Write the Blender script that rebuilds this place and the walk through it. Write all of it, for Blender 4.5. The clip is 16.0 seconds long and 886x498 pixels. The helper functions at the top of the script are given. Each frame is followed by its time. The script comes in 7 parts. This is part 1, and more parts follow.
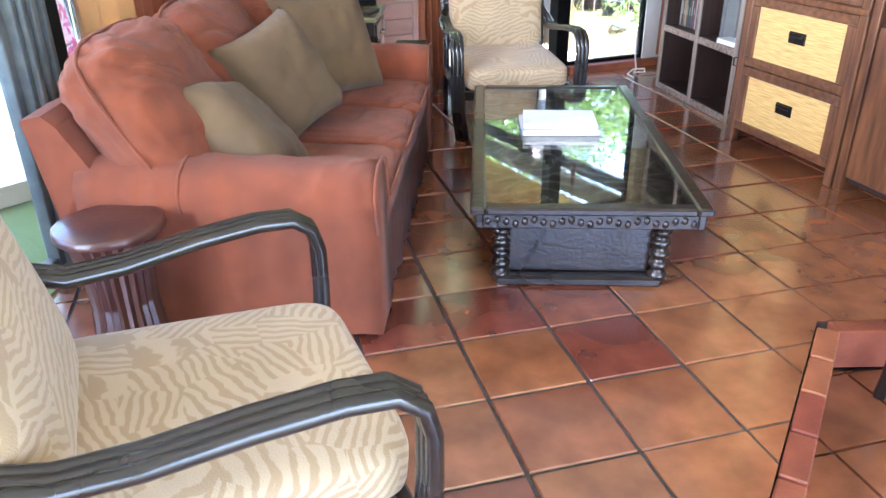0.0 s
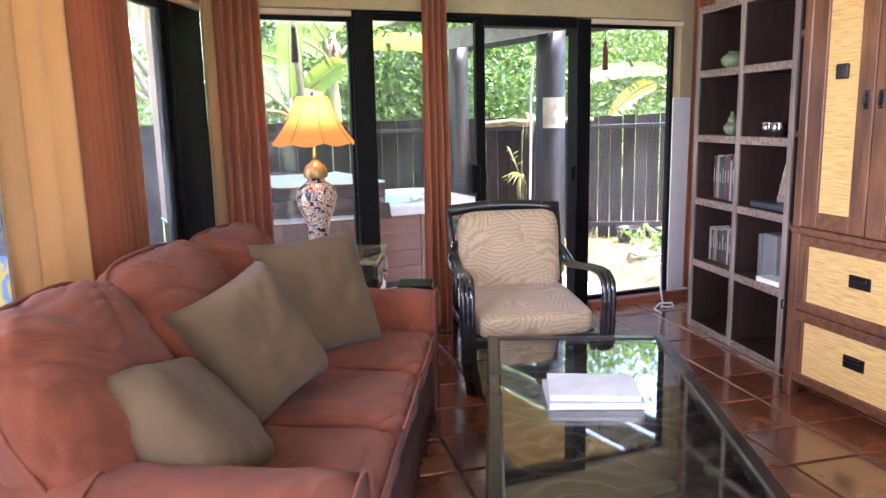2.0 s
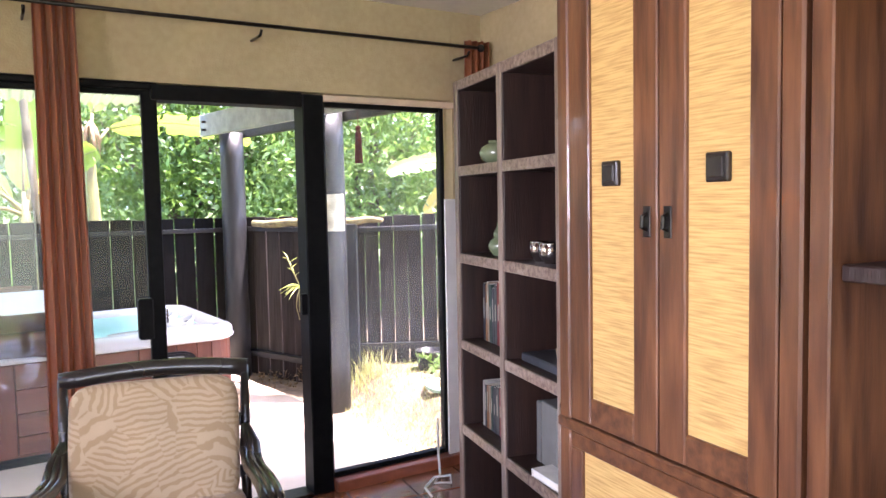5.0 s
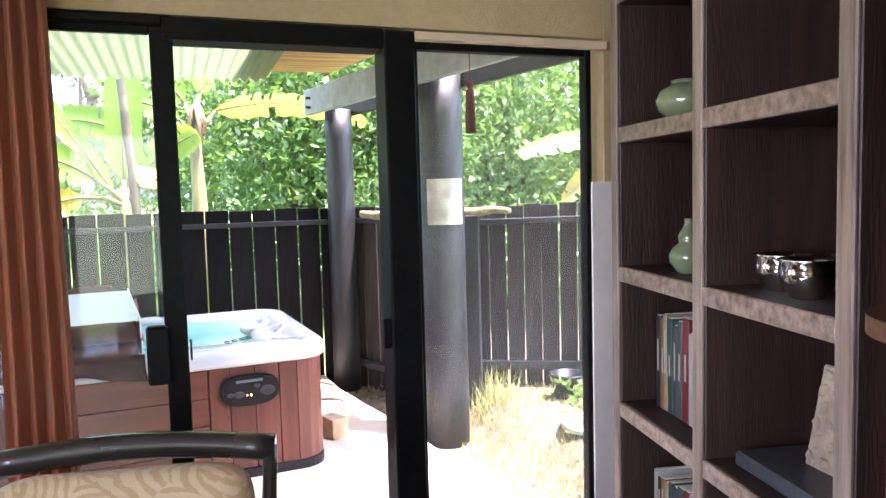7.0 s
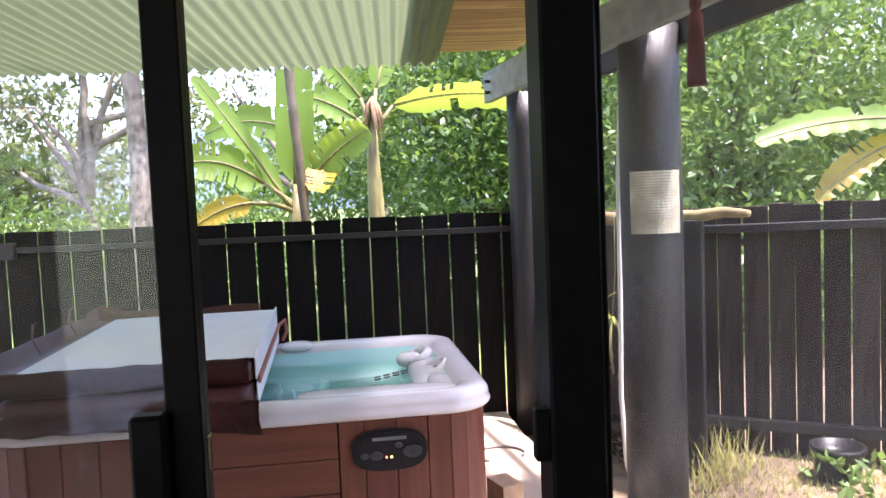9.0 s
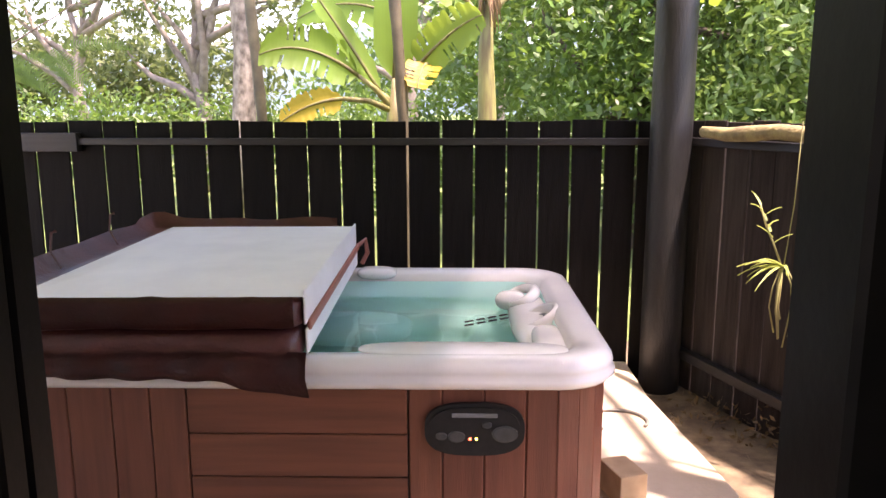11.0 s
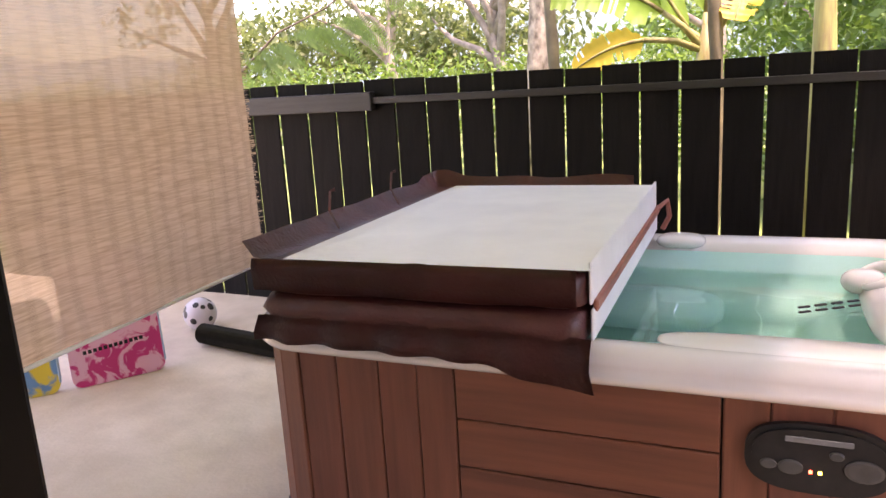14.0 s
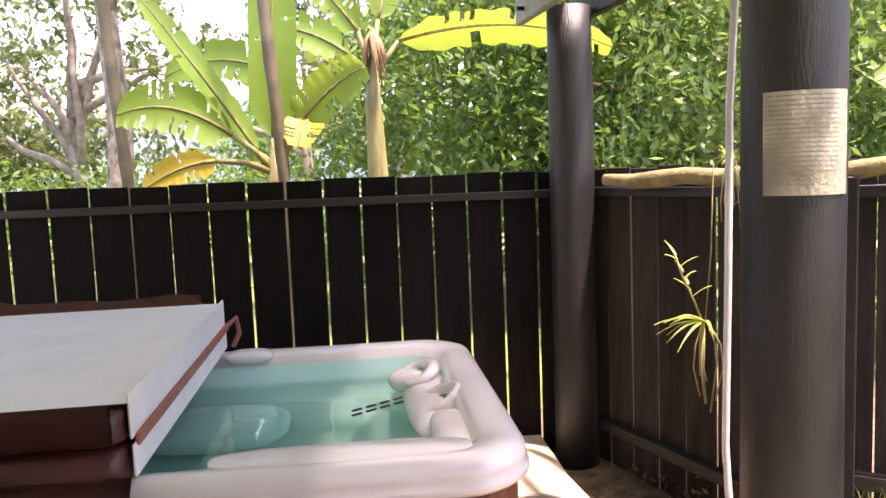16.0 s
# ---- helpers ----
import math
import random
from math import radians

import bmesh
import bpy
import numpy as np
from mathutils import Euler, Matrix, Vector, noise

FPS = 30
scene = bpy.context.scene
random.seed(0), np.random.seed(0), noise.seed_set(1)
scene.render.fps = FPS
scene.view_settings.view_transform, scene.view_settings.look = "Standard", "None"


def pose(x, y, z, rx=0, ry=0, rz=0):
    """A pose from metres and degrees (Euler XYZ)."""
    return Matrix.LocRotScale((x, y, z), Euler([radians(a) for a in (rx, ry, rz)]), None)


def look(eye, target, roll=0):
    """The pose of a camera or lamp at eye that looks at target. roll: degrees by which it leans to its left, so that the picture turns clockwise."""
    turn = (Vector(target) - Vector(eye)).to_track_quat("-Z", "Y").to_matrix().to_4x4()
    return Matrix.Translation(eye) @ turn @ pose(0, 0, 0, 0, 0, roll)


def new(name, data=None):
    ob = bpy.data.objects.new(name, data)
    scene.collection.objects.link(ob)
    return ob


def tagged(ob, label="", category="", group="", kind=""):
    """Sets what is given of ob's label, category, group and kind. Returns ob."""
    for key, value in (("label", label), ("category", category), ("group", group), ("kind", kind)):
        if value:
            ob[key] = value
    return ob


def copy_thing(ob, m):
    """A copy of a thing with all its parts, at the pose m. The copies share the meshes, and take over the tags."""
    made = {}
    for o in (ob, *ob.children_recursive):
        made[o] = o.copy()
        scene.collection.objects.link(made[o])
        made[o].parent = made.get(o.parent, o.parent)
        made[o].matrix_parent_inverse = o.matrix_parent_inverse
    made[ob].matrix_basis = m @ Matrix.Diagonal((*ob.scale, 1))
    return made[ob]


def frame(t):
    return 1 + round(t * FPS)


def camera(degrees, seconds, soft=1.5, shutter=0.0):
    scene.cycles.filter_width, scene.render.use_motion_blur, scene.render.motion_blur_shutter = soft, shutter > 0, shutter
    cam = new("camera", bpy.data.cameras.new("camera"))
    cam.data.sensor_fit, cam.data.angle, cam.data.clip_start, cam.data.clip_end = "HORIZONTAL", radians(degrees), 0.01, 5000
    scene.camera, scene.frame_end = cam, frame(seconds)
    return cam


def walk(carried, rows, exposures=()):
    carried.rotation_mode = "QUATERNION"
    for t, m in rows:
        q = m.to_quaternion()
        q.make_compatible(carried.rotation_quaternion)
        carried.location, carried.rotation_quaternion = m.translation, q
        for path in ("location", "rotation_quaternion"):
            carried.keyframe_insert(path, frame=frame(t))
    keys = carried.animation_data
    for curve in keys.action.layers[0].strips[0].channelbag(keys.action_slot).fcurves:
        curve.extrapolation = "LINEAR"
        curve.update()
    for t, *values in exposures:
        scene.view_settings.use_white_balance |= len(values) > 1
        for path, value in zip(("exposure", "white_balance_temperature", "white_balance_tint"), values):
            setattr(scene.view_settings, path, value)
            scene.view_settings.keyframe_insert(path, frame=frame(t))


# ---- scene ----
cam = camera(61.4, 16.0)
EXPOSURES = [(0, 4.3, 5500, 18), (0.7, 3.9, 5600, 24), (1.5, 3.8, 5700, 30), (3.5, 3.85, 6100, 38), (6, 3.65, 6000, 30), (7.7, 3.5, 5900, 26), (9, 2.5, 6200, 34), (11.5, 2.55, 7500, 37), (12.5, 2.62, 7700, 38), (14, 2.8, 7900, 39), (15, 2.65, 7800, 38), (16, 2.42, 7500, 36)]
PATH = [
    (0, (1.047, 0.596, 1.406), (1.731, 2.256, 0.525), -0.7),
    (0.5, (1.062, 0.624, 1.425), (1.646, 2.439, 0.822), -1.1),
    (1, (1.114, 0.715, 1.424), (1.705, 2.57, 0.964), -1.1),
    (1.5, (1.204, 0.968, 1.444), (1.85, 2.809, 1.004), -1.8),
    (2, (1.322, 1.189, 1.437), (2.047, 3.02, 1.087), -1.2),
    (2.5, (1.543, 1.451, 1.512), (2.385, 3.257, 1.341), 0.4),
    (3, (1.767, 1.693, 1.546), (2.751, 3.428, 1.398), -0.6),
    (3.5, (1.951, 1.91, 1.557), (3.074, 3.558, 1.413), -0.9),
    (3.7, (2.03, 1.973, 1.549), (3.181, 3.603, 1.405), -1.3),
    (4.7, (2.62, 2.08, 1.54), (3.72, 3.75, 1.41), -1.2),
    (5.25, (2.9, 2.36, 1.53), (3.89, 4.09, 1.4), -0.9),
    (5.8, (3.004, 2.697, 1.522), (3.895, 4.483, 1.398), -0.6),
    (6, (3.102, 2.77, 1.536), (3.923, 4.587, 1.377), -1.0),
    (6.5, (3.278, 3.014, 1.515), (4.028, 4.857, 1.319), -1.5),
    (7, (3.425, 3.278, 1.518), (4.136, 5.141, 1.364), -1.5),
    (7.5, (3.572, 3.572, 1.493), (4.175, 5.476, 1.372), -1.8),
    (8, (3.682, 3.839, 1.48), (4.121, 5.789, 1.398), -2.2),
    (8.5, (3.76, 4.096, 1.487), (4.07, 6.07, 1.393), -2.4),
    (9, (3.867, 4.364, 1.496), (4.035, 6.353, 1.369), -2.4),
    (11.3, (3.95, 5.394, 1.439), (3.741, 7.343, 1.046), -0.1),
    (11.5, (3.963, 5.467, 1.43), (3.698, 7.406, 1.019), -0.2),
    (12, (3.954, 5.528, 1.413), (3.558, 7.439, 0.976), -0.8),
    (12.5, (3.914, 5.627, 1.394), (3.343, 7.49, 0.945), -1.8),
    (13, (3.87, 5.695, 1.392), (3.121, 7.5, 0.965), -2.6),
    (13.5, (3.845, 5.723, 1.381), (2.967, 7.469, 0.958), -3.2),
    (14, (3.829, 5.725, 1.375), (2.946, 7.465, 0.934), -3.5),
    (14.5, (3.864, 5.727, 1.39), (3.155, 7.544, 0.947), -3.2),
    (15, (3.891, 5.729, 1.393), (3.449, 7.64, 1.001), -2.3),
    (15.5, (3.949, 5.735, 1.39), (3.81, 7.713, 1.127), -2.1),
    (16, (4.011, 5.733, 1.397), (4.12, 7.72, 1.201), -2.2),
]
walk(cam, [(t, look(eye, target, roll)) for t, eye, target, roll in PATH], EXPOSURES)

# ---- world and sun ----
SUN_FROM = Vector((0.26, -0.15, 0.95)).normalized()
world = bpy.data.worlds.new("sky")
scene.world = world
world.use_nodes = True
wn = world.node_tree.nodes
sky = wn.new("ShaderNodeTexSky")
sky.sky_type, sky.sun_disc = "NISHITA", False
sky.sun_elevation = math.asin(SUN_FROM.z)
sky.sun_rotation = math.atan2(SUN_FROM.x, SUN_FROM.y)
sky.dust_density = 2.0
world.node_tree.links.new(sky.outputs[0], wn["Background"].inputs[0])
wn["Background"].inputs[1].default_value = 0.15
sun = new("sun", bpy.data.lights.new("sun", "SUN"))
sun.data.energy, sun.data.angle, sun.data.color = 3.2, radians(2.0), (1.0, 0.94, 0.85)
sun.matrix_world = look(SUN_FROM * 20, (0, 0, 0))


def window_light(name, m, w, h, power, col=(0.95, 0.98, 1.0), spread=180):
    """An area lamp at a window opening, adding fill to the daylight."""
    ob = new(name, bpy.data.lights.new(name, "AREA"))
    ob.data.shape, ob.data.size, ob.data.size_y, ob.data.energy, ob.data.color = "RECTANGLE", w, h, power, col
    ob.data.spread = radians(spread)
    ob.matrix_world = m
    return ob


# Added fill lamp in an assumed opening behind the camera.
window_light("fill_rear_opening", look((1.8, -1.45, 1.2), (1.8, 3, 1.2)), 3.4, 2.0, 4.5)
window_light("daylight_side_window", look((-0.17, 1.86, 1.1), (3.0, 0.4, 1.0)), 1.5, 1.9, 4.5)
# Two added narrow fill lamps that brighten the armoire side and miss the sofa.
window_light("fill_side_window_top", look((-0.15, 1.9, 1.68), (4.4, 3.0, 1.3)), 1.5, 0.7, 2.2, spread=75)
window_light("fill_sofa_window_top", look((0.37, 3.0, 1.7), (4.6, 4.5, 1.1)), 0.8, 0.65, 1.1, spread=75)


# ---- materials ----
def nodes_of(m):
    m.use_nodes = True
    nt = m.node_tree
    return nt, nt.nodes, nt.links, nt.nodes["Principled BSDF"]


def material(name, a, b=None, scale=8.0, rough=0.6, bump=0.2, metal=0.0, stretch=(1, 1, 1), blotch=0.25, fine=60.0,
             vary=0.0, coat=0.0, sheen=0.0, emit=None, spec=0.5, island=False, crease=0.0):
    """Two-scale procedural surface: grain between colours a and b, broad blotches, fine relief."""
    m = bpy.data.materials.new(name)
    nt, n, l, p = nodes_of(m)
    b = b or tuple(c * 0.7 for c in a)
    tc, mp = n.new("ShaderNodeTexCoord"), n.new("ShaderNodeMapping")
    mp.inputs["Scale"].default_value = stretch
    l.new(tc.outputs["Object"], mp.inputs["Vector"])
    g = n.new("ShaderNodeTexNoise")
    g.inputs["Scale"].default_value, g.inputs["Detail"].default_value = scale, 6
    l.new(mp.outputs[0], g.inputs["Vector"])
    ramp = n.new("ShaderNodeValToRGB")
    ramp.color_ramp.elements[0].position, ramp.color_ramp.elements[1].position = 0.32, 0.68
    ramp.color_ramp.elements[0].color, ramp.color_ramp.elements[1].color = (*b, 1), (*a, 1)
    l.new(g.outputs[0], ramp.inputs[0])
    big = n.new("ShaderNodeTexNoise")
    big.inputs["Scale"].default_value, big.inputs["Detail"].default_value = scale * 0.13, 3
    l.new(tc.outputs["Object"], big.inputs["Vector"])
    hsv = n.new("ShaderNodeHueSaturation")
    mr = n.new("ShaderNodeMapRange")
    mr.inputs[1].default_value, mr.inputs[2].default_value = 0.3, 0.7
    mr.inputs[3].default_value, mr.inputs[4].default_value = 1 - blotch, 1 + blotch
    l.new(big.outputs[0], mr.inputs[0])
    val = mr.outputs[0]
    if vary:
        rnd = n.new("ShaderNodeNewGeometry").outputs["Random Per Island"] if island else n.new("ShaderNodeObjectInfo").outputs["Random"]
        m2, mu = n.new("ShaderNodeMapRange"), n.new("ShaderNodeMath")
        m2.inputs[3].default_value, m2.inputs[4].default_value = 1 - vary, 1 + vary
        mu.operation = "MULTIPLY"
        l.new(rnd, m2.inputs[0]), l.new(val, mu.inputs[0]), l.new(m2.outputs[0], mu.inputs[1])
        val = mu.outputs[0]
        m3 = n.new("ShaderNodeMapRange")
        m3.inputs[3].default_value, m3.inputs[4].default_value = 0.5 - vary * 0.05, 0.5 + vary * 0.05
        l.new(rnd, m3.inputs[0]), l.new(m3.outputs[0], hsv.inputs["Hue"])
    l.new(val, hsv.inputs["Value"]), l.new(ramp.outputs[0], hsv.inputs["Color"])
    l.new(hsv.outputs[0], p.inputs["Base Color"])
    f = n.new("ShaderNodeTexNoise")
    f.inputs["Scale"].default_value, f.inputs["Detail"].default_value = fine, 4
    l.new(mp.outputs[0], f.inputs["Vector"])
    bp = n.new("ShaderNodeBump")
    bp.inputs["Strength"].default_value, bp.inputs["Distance"].default_value = bump, 0.01
    l.new(f.outputs[0], bp.inputs["Height"]), l.new(bp.outputs[0], p.inputs["Normal"])
    if crease:
        c1, c2, cm_ = n.new("ShaderNodeTexNoise"), n.new("ShaderNodeBump"), n.new("ShaderNodeMapping")
        cm_.inputs["Scale"].default_value = (1.0, 1.7, 0.8)
        c1.noise_type = "RIDGED_MULTIFRACTAL"
        c1.inputs["Scale"].default_value, c1.inputs["Detail"].default_value, c1.inputs["Distortion"].default_value = 3.2, 1.6, 1.3
        l.new(tc.outputs["Object"], cm_.inputs["Vector"]), l.new(cm_.outputs[0], c1.inputs["Vector"])
        c2.inputs["Strength"].default_value, c2.inputs["Distance"].default_value = crease, 0.03
        l.new(c1.outputs[0], c2.inputs["Height"]), l.new(c2.outputs[0], bp.inputs["Normal"])
    rr = n.new("ShaderNodeMapRange")
    rr.inputs[3].default_value, rr.inputs[4].default_value = max(0.02, rough - 0.12), min(1, rough + 0.12)
    l.new(big.outputs[0], rr.inputs[0]), l.new(rr.outputs[0], p.inputs["Roughness"])
    p.inputs["Metallic"].default_value, p.inputs["Coat Weight"].default_value = metal, coat
    p.inputs["Sheen Weight"].default_value, p.inputs["Specular IOR Level"].default_value = sheen, spec
    if emit:
        p.inputs["Emission Color"].default_value, p.inputs["Emission Strength"].default_value = (*emit[0], 1), emit[1]
    return m


def leaf_material(name, a, b, through_col, vary=0.35, ribs=0.0, share=0.45):
    """Thin leaf: diffuse with light coming through, varied leaf by leaf."""
    m = bpy.data.materials.new(name)
    nt, n, l, p = nodes_of(m)
    geo, ramp = n.new("ShaderNodeNewGeometry"), n.new("ShaderNodeValToRGB")
    ramp.color_ramp.elements[0].color, ramp.color_ramp.elements[1].color = (*b, 1), (*a, 1)
    l.new(geo.outputs["Random Per Island"], ramp.inputs[0])
    # Broad noise on the colour imitates lit and shaded masses of foliage.
    co, big, mr, hs = n.new("ShaderNodeTexCoord"), n.new("ShaderNodeTexNoise"), n.new("ShaderNodeMapRange"), n.new("ShaderNodeHueSaturation")
    big.inputs["Scale"].default_value, big.inputs["Detail"].default_value = 1.6, 3
    mr.inputs[1].default_value, mr.inputs[2].default_value, mr.inputs[3].default_value, mr.inputs[4].default_value = 0.3, 0.7, 1 - vary * 1.4, 1 + vary * 1.2
    l.new(co.outputs["Object"], big.inputs["Vector"]), l.new(big.outputs[0], mr.inputs[0])
    l.new(mr.outputs[0], hs.inputs["Value"]), l.new(ramp.outputs[0], hs.inputs["Color"])
    l.new(hs.outputs[0], p.inputs["Base Color"])
    p.inputs["Roughness"].default_value = 0.45
    tr, mix = n.new("ShaderNodeBsdfTranslucent"), n.new("ShaderNodeMixShader")
    tr.inputs[0].default_value = (*through_col, 1)
    mix.inputs[0].default_value = share
    l.new(p.outputs[0], mix.inputs[1]), l.new(tr.outputs[0], mix.inputs[2])
    l.new(mix.outputs[0], n["Material Output"].inputs[0])
    if ribs:
        tc, wv, bp = n.new("ShaderNodeTexCoord"), n.new("ShaderNodeTexWave"), n.new("ShaderNodeBump")
        wv.inputs["Scale"].default_value, wv.inputs["Distortion"].default_value = ribs, 1.5
        l.new(tc.outputs["Object"], wv.inputs["Vector"]), l.new(wv.outputs[1], bp.inputs["Height"])
        bp.inputs["Strength"].default_value = 0.4
        l.new(bp.outputs[0], p.inputs["Normal"])
    return m


def glass_material(name, dust=0.03, tint=(0.97, 0.98, 0.97), gloss=0.025):
    m = bpy.data.materials.new(name)
    nt, n, l, p = nodes_of(m)
    tr, gl, df = n.new("ShaderNodeBsdfTransparent"), n.new("ShaderNodeBsdfGlossy"), n.new("ShaderNodeBsdfTranslucent")
    tr.inputs[0].default_value = (*tint, 1)
    gl.inputs["Roughness"].default_value = 0.0
    df.inputs[0].default_value = (0.9, 0.92, 0.9, 1)
    lw, m1, m2 = n.new("ShaderNodeLayerWeight"), n.new("ShaderNodeMixShader"), n.new("ShaderNodeMixShader")
    lw.inputs[0].default_value = 0.5
    pw, fr = n.new("ShaderNodeMath"), n.new("ShaderNodeMath")
    pw.operation, pw.inputs[1].default_value = "POWER", 5.0
    fr.operation, fr.inputs[1].default_value, fr.inputs[2].default_value = "MULTIPLY_ADD", 0.9, gloss
    l.new(lw.outputs["Facing"], pw.inputs[0]), l.new(pw.outputs[0], fr.inputs[0])
    tc, ns, mr = n.new("ShaderNodeTexCoord"), n.new("ShaderNodeTexNoise"), n.new("ShaderNodeMapRange")
    ns.inputs["Scale"].default_value, ns.inputs["Detail"].default_value = 2.2, 5
    mr.inputs[1].default_value, mr.inputs[2].default_value = 0.35, 0.7
    mr.inputs[3].default_value, mr.inputs[4].default_value = dust * 0.4, dust * 1.8
    l.new(tc.outputs["Object"], ns.inputs["Vector"]), l.new(ns.outputs[0], mr.inputs[0])
    l.new(mr.outputs[0], m1.inputs[0]), l.new(tr.outputs[0], m1.inputs[1]), l.new(df.outputs[0], m1.inputs[2])
    l.new(fr.outputs[0], m2.inputs[0]), l.new(m1.outputs[0], m2.inputs[1]), l.new(gl.outputs[0], m2.inputs[2])
    l.new(m2.outputs[0], n["Material Output"].inputs[0])
    return m


def patterned(name, ground_col, mark_col, scale=14.0, rough=0.85, bump=0.4, lo=0.5, hi=0.68):
    """Woven cloth with strewn leaf-like strokes: thin cells, each with its own ribs."""
    m = bpy.data.materials.new(name)
    nt, n, l, p = nodes_of(m)
    tc, vo, ns = n.new("ShaderNodeTexCoord"), n.new("ShaderNodeTexVoronoi"), n.new("ShaderNodeTexNoise")
    ns.inputs["Scale"].default_value = 5.0
    vo.inputs["Scale"].default_value = scale * 0.55
    l.new(tc.outputs["Object"], vo.inputs["Vector"]), l.new(tc.outputs["Object"], ns.inputs["Vector"])
    rot, wv = n.new("ShaderNodeVectorRotate"), n.new("ShaderNodeTexWave")
    rot.rotation_type = "AXIS_ANGLE"
    rot.inputs["Axis"].default_value = (0.6, 0.6, 0.55)
    mu = n.new("ShaderNodeMath")
    mu.operation, mu.inputs[1].default_value = "MULTIPLY", 6.28
    l.new(vo.outputs["Color"], mu.inputs[0]), l.new(mu.outputs[0], rot.inputs["Angle"])
    l.new(tc.outputs["Object"], rot.inputs["Vector"])
    wv.inputs["Scale"].default_value, wv.inputs["Distortion"].default_value = scale, 4.5
    l.new(rot.outputs[0], wv.inputs["Vector"])
    ramp = n.new("ShaderNodeValToRGB")
    ramp.color_ramp.elements[0].position, ramp.color_ramp.elements[1].position = lo, hi
    ramp.color_ramp.elements[0].color, ramp.color_ramp.elements[1].color = (*ground_col, 1), (*mark_col, 1)
    l.new(wv.outputs[1], ramp.inputs[0])
    hsv, mr = n.new("ShaderNodeHueSaturation"), n.new("ShaderNodeMapRange")
    mr.inputs[3].default_value, mr.inputs[4].default_value = 0.8, 1.15
    l.new(ns.outputs[0], mr.inputs[0]), l.new(mr.outputs[0], hsv.inputs["Value"])
    l.new(ramp.outputs[0], hsv.inputs["Color"]), l.new(hsv.outputs[0], p.inputs["Base Color"])
    f, bp = n.new("ShaderNodeTexNoise"), n.new("ShaderNodeBump")
    f.inputs["Scale"].default_value = 260
    bp.inputs["Strength"].default_value, bp.inputs["Distance"].default_value = bump, 0.003
    l.new(tc.outputs["Object"], f.inputs["Vector"]), l.new(f.outputs[0], bp.inputs["Height"]), l.new(bp.outputs[0], p.inputs["Normal"])
    p.inputs["Roughness"].default_value, p.inputs["Sheen Weight"].default_value = rough, 0.2
    return m


def porcelain(name):
    """Cream glaze with crowded painted flowers in rust red and dark blue."""
    m = bpy.data.materials.new(name)
    nt, n, l, p = nodes_of(m)
    tc, ns, ramp = n.new("ShaderNodeTexCoord"), n.new("ShaderNodeTexNoise"), n.new("ShaderNodeValToRGB")
    ns.inputs["Scale"].default_value, ns.inputs["Detail"].default_value, ns.inputs["Distortion"].default_value = 42.0, 2.5, 0.6
    l.new(tc.outputs["Object"], ns.inputs["Vector"]), l.new(ns.outputs[0], ramp.inputs[0])
    cr = ramp.color_ramp
    cr.interpolation = "CONSTANT"
    cr.elements[0].color, cr.elements[0].position = (0.02, 0.022, 0.045, 1), 0.0
    cr.elements[1].color, cr.elements[1].position = (0.6, 0.5, 0.4, 1), 0.45
    e = cr.elements.new(0.54)
    e.color = (0.26, 0.05, 0.025, 1)
    e = cr.elements.new(0.6)
    e.color = (0.55, 0.42, 0.28, 1)
    l.new(ramp.outputs[0], p.inputs["Base Color"])
    p.inputs["Roughness"].default_value, p.inputs["Coat Weight"].default_value = 0.2, 0.5
    return m


